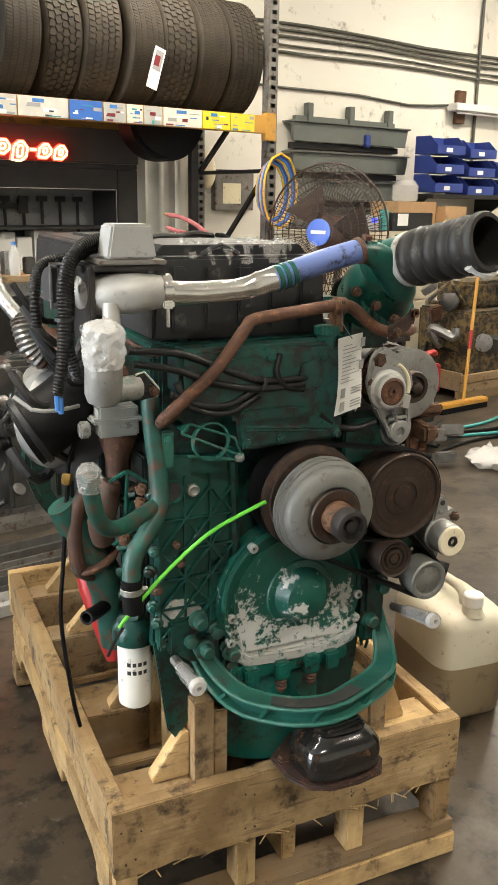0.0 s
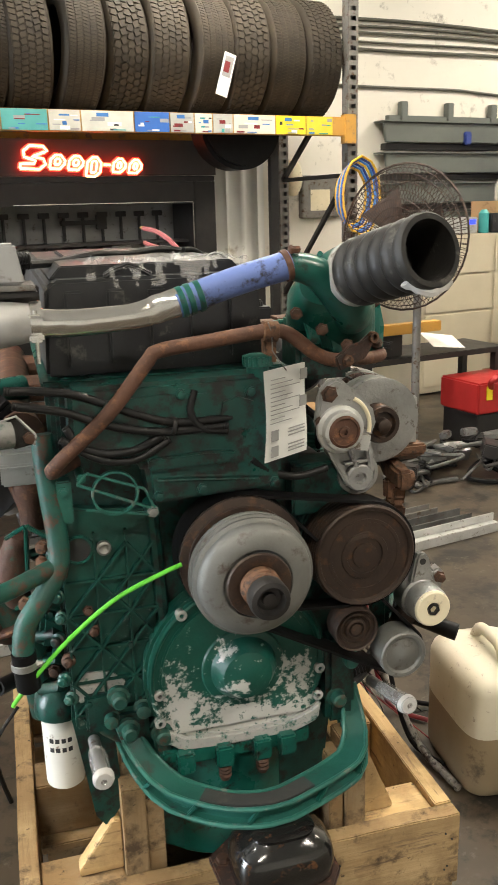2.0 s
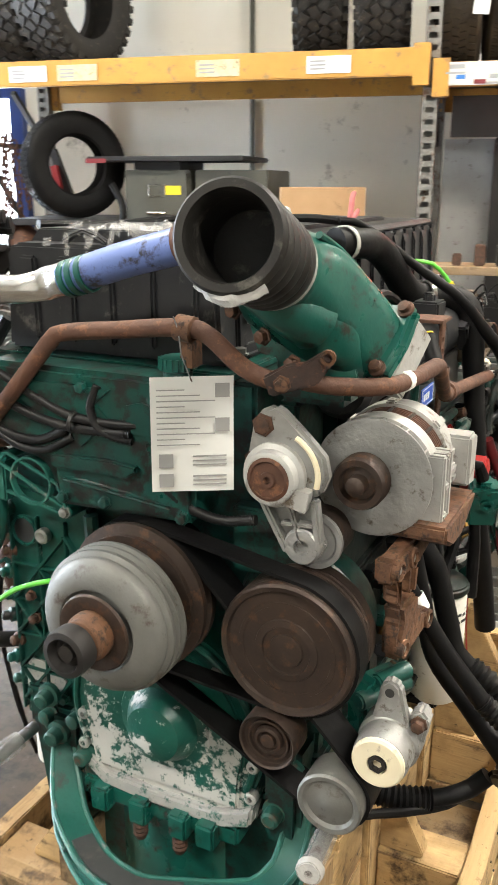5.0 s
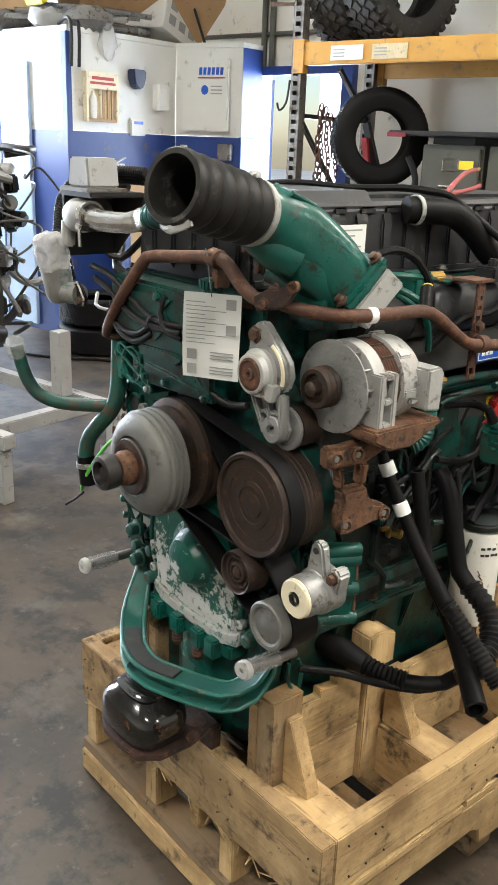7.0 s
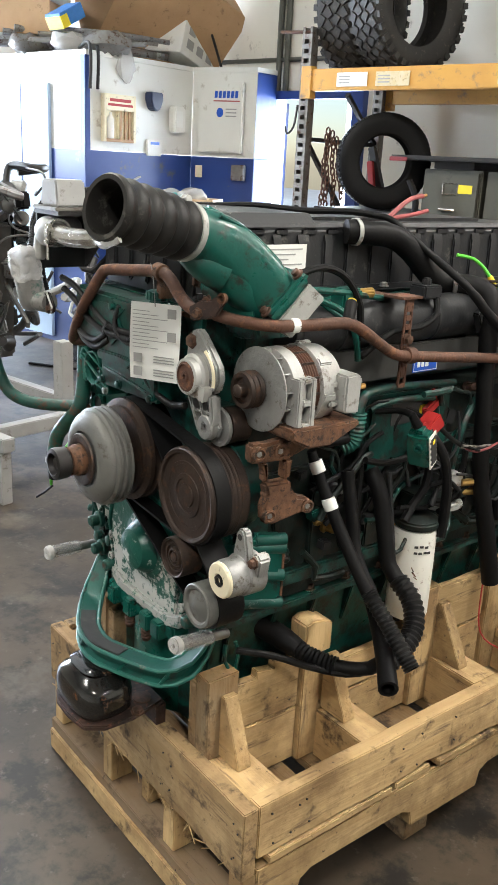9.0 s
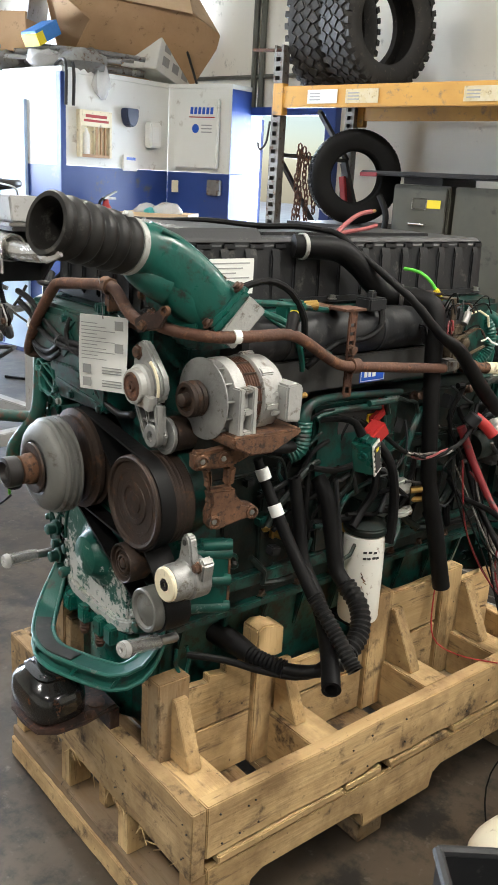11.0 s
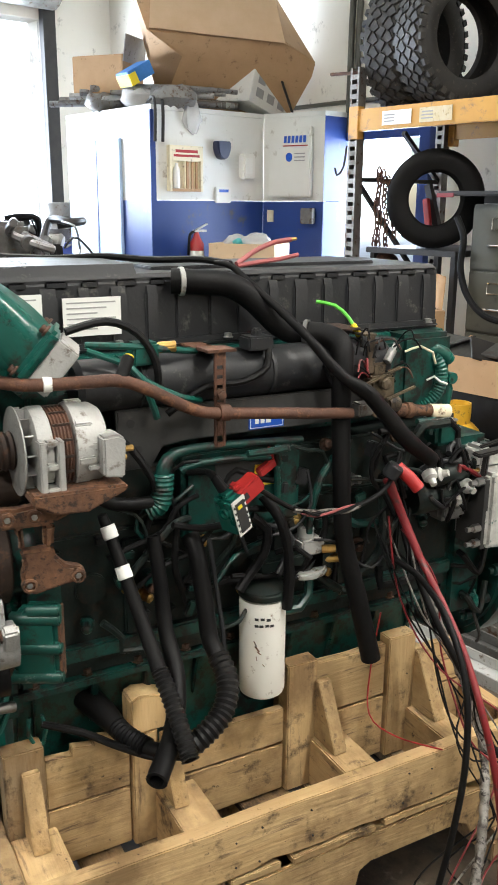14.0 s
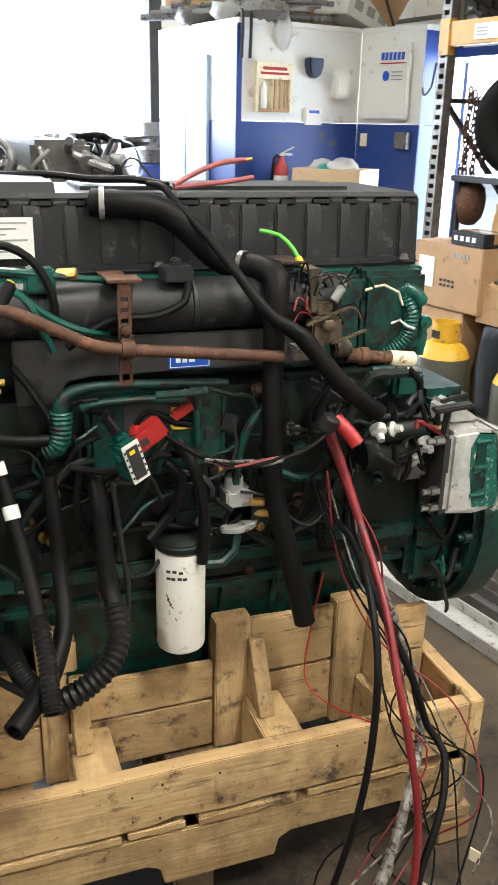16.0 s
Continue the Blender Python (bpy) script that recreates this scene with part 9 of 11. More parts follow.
fa, g = on_cabin("wooden_case", -3.578, 5.14, 5.50, 1.795, 2.18, 0.06, None, "pine wall case with a red heading bar and bottles", "wall case")
part("back_board", G().box(-3.577, -3.56, 5.14, 5.50, 1.795, 2.18), M_CREAM, fa, bevel=0.003)
for v0, v1, z0, z1 in ((5.14, 5.165, 1.795, 2.18), (5.475, 5.50, 1.795, 2.18), (5.165, 5.475, 1.795, 1.82), (5.165, 5.475, 2.05, 2.18), (5.30, 5.31, 1.82, 2.05)):
    part("frame_slat", G().box(-3.56, -3.525, v0, v1, z0, z1), M_TAN if z1 - z0 < 0.1 else M_CREAM, fa, bevel=0.003)
part("heading_bar", G().box(-3.5248, -3.5235, 5.20, 5.44, 2.12, 2.145), M_RED, fa)
part("heading_bar", G().box(-3.5248, -3.5235, 5.18, 5.46, 2.085, 2.105), M_RED, fa)
part("bottle", G().lathe([(0.0, 0), (0.028, 0), (0.03, 0.01), (0.03, 0.16), (0.012, 0.19), (0.012, 0.21)], (-3.535, 5.215, 1.822), (0, 0, 1), 16), M_WHITE, fa)
for v in (5.345, 5.40, 5.445):
    part("slat", G().box(-3.56, -3.545, v - 0.012, v + 0.012, 1.82, 2.05), M_TAN, fa, bevel=0.002)
ds = thing("round_dispenser", (-3.57, 5.72, 2.09), "small dark blue round dispenser", "dispenser", room=True)
part("body", G().prism([(-0.075, 0.085), (0.075, 0.085), (0.075, 0.02), (0.05, -0.05), (0.0, -0.075), (-0.05, -0.05), (-0.075, 0.02)], (-3.578, 5.72, 2.15), (0, 1, 0), (0, 0, 1), 0.09), material("dark_blue_plastic", (0.02, 0.03, 0.08), 0.35), ds, bevel=0.01)
sp = thing("soap_dispenser", (-3.57, 6.02, 1.91), "white wall soap dispenser", "dispenser", room=True)
part("body", G().box(-3.578, -3.49, 5.94, 6.09, 1.915, 2.14), M_WHITE, sp, bevel=0.015)
part("window", G().box(-3.4898, -3.4885, 5.965, 6.045, 1.96, 2.10), M_PAPER, sp)
wc = thing("wall_card", (-3.57, 5.75, 1.70), "white card holder with a blue bar", "card holder", room=True)
part("plate", G().box(-3.578, -3.55, 5.66, 5.85, 1.70, 1.84), M_WHITE, wc, bevel=0.01)
part("blue_bar", G().box(-3.5498, -3.5485, 5.70, 5.81, 1.795, 1.82), M_BADGE, wc)


# sign panel on the slanted face
sa, sb_ = Vector((-3.58, 6.26, 0)), Vector((-2.93, 6.42, 0))
sd_ = (sb_ - sa).normalized()
sn_ = Vector((sd_.y, -sd_.x, 0))
sg = thing("sign_board", (-3.25, 6.34, 1.76), "white dispenser board with blue lettering bars and a red rule", "sign board", room=True)
so = sa + sn_ * 0.001
part("board", G().prism([(0.10, 1.76), (0.56, 1.76), (0.56, 2.37), (0.10, 2.37)], so + sn_ * 0.06, sd_, (0, 0, 1), -0.055), M_WHITEP, sg, bevel=0.01)
o6 = so + sn_ * 0.0655
for k in range(6):
    part("letter_bar", G().prism([(0.27 + 0.042 * k, 2.235), (0.298 + 0.042 * k, 2.235), (0.302 + 0.042 * k, 2.295), (0.274 + 0.042 * k, 2.295)], o6, sd_, (0, 0, 1), -0.004), M_BADGE, sg)
part("red_rule", G().prism([(0.26, 2.205), (0.53, 2.205), (0.53, 2.214), (0.26, 2.214)], o6, sd_, (0, 0, 1), -0.004), M_RED, sg)
part("round_mark", G().prism([(0.33 + 0.035 * math.cos(a * math.pi / 8), 2.11 + 0.04 * math.sin(a * math.pi / 8)) for a in range(16)], o6, sd_, (0, 0, 1), -0.004), M_BADGE, sg)
for k in range(3):
    part("print_bar", G().prism([(0.39, 2.135 - 0.03 * k), (0.50, 2.135 - 0.03 * k), (0.50, 2.145 - 0.03 * k), (0.39, 2.145 - 0.03 * k)], o6, sd_, (0, 0, 1), -0.004), M_INKG, sg)
oc = so + sn_ * 0.02
ol = thing("wall_socket", tuple(so + sd_ * 0.1 + Vector((0, 0, 1.55))), "white wall socket and grey conduit box", "socket", room=True)
part("plate", G().prism([(0.06, 1.53), (0.13, 1.53), (0.13, 1.64), (0.06, 1.64)], oc, sd_, (0, 0, 1), -0.015), M_CREAM, ol, bevel=0.003)
part("box", G().prism([(0.47, 1.52), (0.60, 1.52), (0.60, 1.66), (0.47, 1.66)], oc + sn_ * 0.05, sd_, (0, 0, 1), -0.06), M_GALV, ol, bevel=0.006)

# clutter on the cabin roof
random.seed(8)
bx = thing("carton", (-3.9, 6.1, 2.505), "huge brown carton lying crushed on the cabin roof", "carton", room=True)
ca = [(-3.80, 5.50, 2.95), (-3.30, 6.60, 2.83), (-3.31, 6.66, 2.97), (-3.34, 6.28, 3.10), (-3.82, 5.12, 3.12), (-4.32, 5.60, 2.506), (-3.66, 6.66, 2.506), (-3.64, 6.70, 2.72), (-3.80, 6.45, 3.72), (-4.25, 5.20, 3.70)]
part("body", crumple(G().add(ca, [(0, 1, 2, 3, 4), (9, 8, 7, 6, 5), (0, 5, 6, 1), (1, 6, 7, 2), (2, 7, 8, 3), (3, 8, 9, 4), (4, 9, 5, 0)]), 0.0), M_CARD, bx, bevel=0.012)
part("flap", G().prism([(0.0, 0.0), (1.22, -0.04), (1.16, 0.50), (0.06, 0.46)], (-3.80, 5.14, 3.135), (0.40, 0.915, -0.02), (-0.35, 0.15, 0.92), 0.008), material("pale_cardboard", (0.60, 0.42, 0.26), 0.75, 0, (0.52, 0.35, 0.2), 5, 0.6, 0.1, 50), bx, "paler inner flap", bevel=0.002)
Mc = Matrix.Translation((-3.75, 6.28, 2.51)) @ Matrix.Rotation(-0.25, 4, "X") @ Matrix.Rotation(0.2, 4, "Z")
bx = thing("carton", (-3.75, 6.28, 2.51), "white carton with grey pictures, tilted on the roof", "carton", room=True)
part("body", G().box(-0.24, 0.16, -0.30, 0.30, 0.03, 0.36, Mc), M_WHITEP, bx, bevel=0.006)
for k in range(6):
    part("picture_block", G().box(0.1605, 0.1615, -0.22 + 0.17 * (k % 3), -0.11 + 0.17 * (k % 3), 0.10 + 0.12 * (k // 3), 0.18 + 0.12 * (k // 3), Mc), M_INKG, bx)
Mc = Matrix.Translation((-4.0, 5.12, 2.78)) @ Matrix.Rotation(0.5, 4, "X")
bx = thing("small_carton", (-4.0, 5.12, 2.72), "small blue and yellow carton on the roof", "carton", room=True)
part("body", G().box(-0.10, 0.10, -0.13, 0.13, -0.05, 0.07, Mc), M_PALEBLUE, bx, bevel=0.004)
part("yellow_end", G().box(-0.102, 0.102, -0.135, -0.05, -0.052, 0.05, Mc), M_LABY, bx, bevel=0.003)
for i in range(5):
    v = 4.9 + 0.08 * i
    solo("metal_pipe", G().tube([(-4.9 + 0.1 * i, 4.75 + 0.05 * i, 2.58 + 0.03 * i), (-4.2, 5.3 + 0.05 * i, 2.58 + 0.02 * i), (-3.7, 5.85 + 0.05 * i, 2.56)], 0.03, 10), (M_STEEL, M_GALV, M_ALUW)[i % 3], "grey metal pipe lying on the cabin roof", "pipe", "pipes on the cabin roof", room=True)
for i in range(9):
    u, v = -4.7 + random.random() * 1.05, 5.05 + random.random() * 1.1
    g = G().ball((u, v, 2.58), 0.16 + 0.07 * random.random(), 14, (1.0, 1.1, 0.5))
    solo("plastic_sheet", g, (M_FILM, M_WRAP, M_GALV)[i % 3], "crumpled grey plastic sheeting on the cabin roof", "plastic sheet", "sheets on the cabin roof", room=True, rough=0.05, sharp=60)
g = G().ball((-3.55, 5.40, 2.42), 0.12, 14, (0.3, 0.7, 1.2))
solo("hanging_bag", g, M_WRAP, "clear plastic bag hanging over the cabin edge", "plastic bag", room=True, rough=0.04, sharp=60)
for v in (5.0, 5.08):
    solo("hose_hook", G().tube([(-3.54, v, 2.2), (-3.53, v, 2.45), (-3.60, v + 0.03, 2.56), (-3.8, v + 0.1, 2.53)], 0.014, 8), M_DARKST, "black cable hanging over the cabin edge", "cable", room=True)
solo("roof_cable", G().tube([(-3.7, 5.9, 4.7), (-3.6, 6.2, 3.4), (-3.5, 6.35, 2.9), (-3.45, 6.5, 2.52)], 0.012, 8), M_DARKST, "black cable hanging from the ceiling", "cable", room=True)
for du in (-2.95, -2.86):
    solo("corner_conduit", G().tube([(du, 6.74, 2.30), (du, 6.74, 3.2), (du + 0.02, 6.74, 4.0), (du, 6.74, 4.8)], 0.028, 10, 0.3), M_CABGREY, "grey conduit in the corner", "conduit", kind="structure", room=True)
Mc = Matrix.Translation((-4.55, 5.18, 2.72)) @ Matrix.Rotation(0.5, 4, "Z")
bx = thing("carton", (-4.55, 5.18, 2.60), "pale open carton on the cabin roof", "carton", room=True)
part("body", G().box(-0.26, 0.26, -0.20, 0.20, -0.06, 0.26, Mc), M_CARD, bx, bevel=0.006)
part("flap", G().prism([(-0.20, 0), (0.20, 0), (0.24, 0.24), (-0.16, 0.24)], Mc @ Vector((0.265, 0, 0.20)), Mc.to_3x3() @ Vector((0, 1, 0)), (0.4, -0.2, 0.9), 0.006), M_PANELL, bx)
for i in range(3):
    solo("metal_pipe", G().tube([(-4.35 + 0.12 * i, 4.96 + 0.04 * i, 2.60 + 0.045 * i), (-3.95 + 0.1 * i, 5.32 + 0.06 * i, 2.62 + 0.03 * i), (-3.62 + 0.04 * i, 5.70 + 0.10 * i, 2.62 + 0.02 * i)], 0.022, 10), (M_PANELL, M_GALV, M_STEEL)[i], "grey metal pipe on the cabin roof", "pipe", "pipes on the roof", room=True)


# fire extinguishers
def extinguisher(u, v, z0, s=1.0):
    o = thing("fire_extinguisher", (u, v, z0), "red fire extinguisher with a white label", "extinguisher", room=True)
    part("cylinder", G().lathe([(0.0, 0), (0.06 * s, 0), (0.065 * s, 0.01), (0.065 * s, 0.30 * s), (0.03 * s, 0.36 * s), (0.02 * s, 0.40 * s)], (u, v, z0), (0, 0, 1), 20), M_RED, o)
    part("handle", G().box(u - 0.02, u + 0.02, v - 0.03, v + 0.10, z0 + 0.40 * s, z0 + 0.42 * s).bar((u, v, z0 + 0.42 * s), (u, v + 0.12, z0 + 0.47 * s), 0.03, 0.012), M_ALUW, o, bevel=0.002)
    part("hose", G().tube([(u, v, z0 + 0.40 * s), (u, v - 0.07, z0 + 0.38 * s), (u, v - 0.09, z0 + 0.2 * s)], 0.012, 8), M_BLACKR, o)
    part("paper_label", G().lathe([(0.0655 * s, 0.10), (0.0658 * s, 0.10), (0.0658 * s, 0.24 * s), (0.0655 * s, 0.24 * s), (0.0655 * s, 0.10)], (u, v, z0), (0, 0, 1), 20), M_PAPER, o)


extinguisher(-3.42, 5.34, 1.05)
extinguisher(-5.4, 5.0, 0.0)


def carton(name, u0, u1, v0, v1, z0, z1, label, open_top=False, rz=0.0, m=M_CARD):
    c = ((u0 + u1) / 2, (v0 + v1) / 2, z0)
    M = Matrix.Translation(c) @ Matrix.Rotation(rz, 4, "Z")
    a, b, h = (u1 - u0) / 2, (v1 - v0) / 2, z1 - z0
    o = thing(name, c, label, "carton", room=True)
    if not open_top:
        part("body", G().box(-a, a, -b, b, 0, h, M), m, o, bevel=0.006)
        part("tape_strip", G().box(-a - 0.0012, a + 0.0012, -0.03, 0.03, h - 0.06, h + 0.0012, M), M_TAN, o)
    else:
        t = 0.006
        for x0, x1, y0, y1 in ((-a, a, -b, -b + t), (-a, a, b - t, b), (-a, -a + t, -b + t, b - t), (a - t, a, -b + t, b - t)):
            part("side", G().box(x0, x1, y0, y1, 0, h, M), m, o)
        part("bottom", G().box(-a + t, a - t, -b + t, b - t, 0.0, t, M), m, o)
        for s, ax in ((-1, 0), (1, 0), (-1, 1), (1, 1)):
            L, W = (b, 2 * a) if ax == 0 else (a, 2 * b)
            R_ = Matrix.Rotation(s * (1.9 + 0.3 * ax), 4, "X") if ax == 0 else Matrix.Rotation(-s * 2.1, 4, "Y")
            T_ = Matrix.Translation((0, s * b, h)) if ax == 0 else Matrix.Translation((s * a, 0, h))
            g = G().box(-W / 2, W / 2, -0.003, 0.003, 0.0, -L * 0.8, M @ T_ @ Matrix.Rotation(math.pi, 4, "X") @ R_) if ax == 0 else G().box(-0.003, 0.003, -W / 2, W / 2, 0.0, L * 0.6, M @ T_ @ R_)
            part("flap", g, m, o)
    return o


solo("floor_hose", G().tube([(-3.4, 4.22, 0.012), (-3.0, 4.39, 0.012), (-2.76, 4.56, 0.012), (-2.44, 4.63, 0.012), (-2.08, 4.53, 0.012), (-1.7, 4.48, 0.012), (-1.2, 4.62, 0.012)], 0.011, 8, 0.05), M_BLACKR, "thin black hose lying on the concrete", "hose", room=True)
# tall carton standing on the floor before the cabin
tc = carton("tall_carton", -3.36, -2.76, 5.43, 5.88, 0.0, 1.36, "tall tan carton with clear bags on top, standing on the floor", True, 0.54, M_CARDL)
Mt = Matrix.Translation((-3.06, 5.655, 0)) @ Matrix.Rotation(0.54, 4, "Z")
part("folded_flap", G().box(-0.292, 0.292, -0.217, 0.217, 1.318, 1.326, Mt), M_CARDL, tc)
solo("plastic_bag", crumple(G().ball((-2.98, 5.66, 1.385), 0.12, 18, (1.3, 1.1, 0.5)), 0.03, 14.0), M_WRAP, "crumpled clear bag in the tall carton", "plastic bag", room=True, sharp=60)
solo("plastic_bag", crumple(G().ball((-3.17, 5.60, 1.380), 0.10, 18, (1.2, 1.1, 0.55)), 0.03, 16.0), M_WRAP, "crumpled clear bag in the tall carton", "plastic bag", room=True, sharp=60)
solo("green_rag", crumple(G().ball((-3.06, 5.54, 1.365), 0.05, 14, (1.2, 1.2, 0.8)), 0.02, 20.0), M_TEAL, "green cloth in the tall carton", "rag", room=True, sharp=60)

# ---------- things under the rack ----------
fc = thing("filing_cabinet", (-0.44, 5.85, 0), "grey-green steel filing cabinet with four drawers", "filing cabinet", room=True)
part("body", G().box(-0.66, -0.22, 5.56, 6.22, 0.02, 1.705), M_CABGREY, fc, bevel=0.008)
for k in range(4):
    z0 = 0.06 + k * 0.41
    d = part("drawer", G().box(-0.645, -0.235, 5.535, 5.5585, z0, z0 + 0.395), M_CABGREY, fc, bevel=0.006)
    part("handle", G().tube([(-0.50, 5.535, z0 + 0.15), (-0.49, 5.51, z0 + 0.155), (-0.38, 5.51, z0 + 0.155), (-0.37, 5.535, z0 + 0.15)], 0.009, 8), M_SILVER, d, "bright handle")
    part("card_frame", G().tube([(-0.49, 5.532, z0 + 0.255), (-0.38, 5.532, z0 + 0.255), (-0.38, 5.532, z0 + 0.325), (-0.49, 5.532, z0 + 0.325), (-0.49, 5.532, z0 + 0.255)], 0.005, 6, smooth=False), M_SILVER, d)
part("yellow_sticker", G().box(-0.375, -0.275, 5.532, 5.5345, 1.555, 1.61), M_LABY, fc, "yellow price sticker")
ld = thing("steel_tray", (-0.35, 5.7, 1.71), "dark red-edged lid lying on the cabinet", "tray", room=True)
part("plate", G().box(-0.86, 0.16, 5.42, 6.1, 1.756, 1.785), M_DARKST, ld, bevel=0.008)
part("red_edge", G().box(-0.86, -0.72, 5.412, 5.4195, 1.745, 1.772), M_REDC, ld, bevel=0.003)
part("batten", G().box(-0.6, -0.3, 5.58, 6.1, 1.707, 1.755), M_DARKST, ld, bevel=0.003)
dk = thing("steel_locker", (0.05, 5.9, 0), "dark grey steel locker beside the cabinet", "locker", room=True)
part("body", G().box(-0.19, 0.28, 5.56, 6.22, 0.0, 1.704), M_CABGREY, dk, bevel=0.008)
part("sticker", G().box(0.16, 0.25, 5.553, 5.5588, 1.52, 1.60), M_PAPER, dk)
part("latch", G().box(-0.19, -0.12, 5.548, 5.5595, 1.18, 1.22), M_GALV, dk, bevel=0.003)
sk2 = thing("floor_jack", (-1.05, 5.9, 0), "red and black trolley jack handle standing in the tyre", "jack", room=True)
part("handle", G().bar((-1.24, 5.86, 1.42), (-1.30, 5.86, 1.74), 0.05, 0.03, (0, 1, 0)), M_RED, sk2, bevel=0.004)
part("frame", G().bar((-1.16, 5.90, 1.401), (-1.32, 5.90, 1.84), 0.05, 0.04, (0, 1, 0)), M_DARKST, sk2)
shf = thing("low_shelf", (-1.0, 5.8, 0), "dark steel shelf under the leaning tyre", "shelf", room=True)
part("top", G().box(-1.5, -0.7, 5.45, 6.3, 1.36, 1.40), M_DARKST, shf, bevel=0.004)
for u in (-1.46, -0.74):
    for v in (5.5, 6.25):
        part("leg", G().box(u - 0.02, u + 0.02, v - 0.02, v + 0.02, 0, 1.36), M_DARKST, shf)


# chains
def chain(u, v, z0, z1, lean_):
    g = thing("chain", (u, v, z0), "heavy rusty chain hanging from the rack", "chain", "chains", room=True)
    z, k = z1, 0
    while z > z0:
        t = (z1 - z) / (z1 - z0)
        c = Vector((u + lean_ * t, v + 0.012 * math.sin(k), z))
        ax_ = (1, 0, 0) if k % 2 else (0, 1, 0)
        pts = []
        for q in range(9):
            a = 2 * math.pi * q / 8
            w = 0.017 * math.cos(a)
            pts.append(c + Vector((w if k % 2 == 0 else 0, w if k % 2 else 0, 0.030 * math.sin(a))))
        part("link", G().tube(pts, 0.0065, 6, 0.05), M_RUST, g)
        z -= 0.043
        k += 1


for i, (u, z0, s) in enumerate(((-1.49, 1.33, 0.03), (-1.46, 1.36, 0.06), (-1.52, 1.40, -0.01), (-1.44, 1.45, 0.08))):
    chain(u, 5.55 + 0.015 * i, z0, 1.93 - 0.02 * i, s)
solo("chain_hoist", G().ball((-1.42, 5.58, 1.22), 0.11, 14, (1, 1, 1.4)), M_RUST, "rusty chain hoist body", "hoist", room=True, rough=0.01)
solo("rack_hook", G().tube([(-1.66, 5.38, 2.1), (-1.67, 5.36, 1.95), (-1.72, 5.35, 1.90), (-1.74, 5.35, 1.95)], 0.008, 8), M_DARKST, "steel hook on the rack post", "hook", room=True)
solo("rack_rod", G().tube([(-1.88, 5.42, 2.60), (-1.58, 5.42, 2.585)], 0.012, 8), M_RUST, "rusty rod through the rack post", "rod", room=True)

# boxes, bottle and bags behind the engine
cbx = carton("carton", -1.27, -0.68, 4.98, 5.36, 0.622, 1.02, "large brown carton with a white label and print")
part("label_sheet", G().box(-1.22, -1.08, 4.976, 4.9795, 0.74, 0.93), M_PAPER, cbx)
for k in range(8):
    part("print_mark", G().box(-1.02 + 0.035 * (k % 4), -1.00 + 0.035 * (k % 4), 4.976, 4.9795, 0.76 + 0.03 * (k // 4), 0.775 + 0.03 * (k // 4)), M_INK, cbx)
for k in range(5):
    part("print_mark", G().box(-0.93 + 0.03 * k, -0.91 + 0.03 * k, 4.976, 4.9795, 0.95, 0.975), M_INKG, cbx)
carton("carton", -1.36, -0.81, 5.0, 5.36, 0.0, 0.620, "plain brown carton under another one")
bb = carton("small_carton", -0.98, -0.70, 5.0, 5.22, 1.0222, 1.105, "small black printed box on the carton", m=M_BLACKP)
for k in range(4):
    part("print_mark", G().box(-0.95 + 0.05 * k, -0.92 + 0.05 * k, 4.997, 4.9992, 1.05, 1.08), M_PAPER, bb)
carton("open_carton", -0.72, 0.05, 5.02, 5.36, 0.582, 0.80, "open brown carton full of dark flat parts", True, 0.0)
random.seed(63)
for i in range(9):
    Mx = Matrix.Translation((-0.59 + 0.075 * i, 5.14 + 0.03 * (i % 3), 0.80 + 0.012 * (i % 4))) @ Matrix.Rotation(random.uniform(-0.8, 0.8), 4, "Z") @ Matrix.Rotation(random.uniform(0.2, 0.7), 4, "X") @ Matrix.Rotation(random.uniform(-0.5, 0.5), 4, "Y")
    solo("flat_part", G().box(-0.15, 0.15, -0.09, 0.09, -0.006, 0.008, Mx), (M_CARD, M_CABGREY, M_DARKST, M_PILE)[i % 4], "flat dark part thrown into the open carton", "part", "parts in the carton", room=True, bevel=0.003)
nb = loft([(0.36, 0.15, 0.0), (0.40, 0.17, 0.04), (0.41, 0.175, 0.30), (0.39, 0.17, 0.46), (0.38, 0.16, 0.56), (0.36, 0.15, 0.58)], (-0.335, 5.19, 0.0), 64, 5.0)
solo("wrapped_bale", crumple(nb, 0.012, 22.0), M_BAG, "tall bale wrapped in shiny black film", "wrapped bale", room=True, sharp=40)

solo("rubber_strap", G().tube([(-0.70, 5.44, 1.62), (-0.63, 5.43, 1.49), (-0.63, 5.42, 1.30), (-0.565, 5.42, 1.13), (-0.42, 5.42, 1.008), (-0.21, 5.43, 0.97), (0.02, 5.45, 0.95)], 0.022, 10), M_BLACKR, "long black rubber strap hanging down", "strap", room=True)
solo("brown_paper", crumple(G().add([(-1.0 + 0.30 * i / 12, 5.37 + 0.02 * math.sin(i), 1.03 + 0.22 * j / 8) for j in range(9) for i in range(13)], [(j * 13 + i, j * 13 + i + 1, (j + 1) * 13 + i + 1, (j + 1) * 13 + i) for j in range(8) for i in range(12)]), 0.03, 12.0), M_CARD, "torn piece of brown packing paper", "paper", room=True, sharp=70)


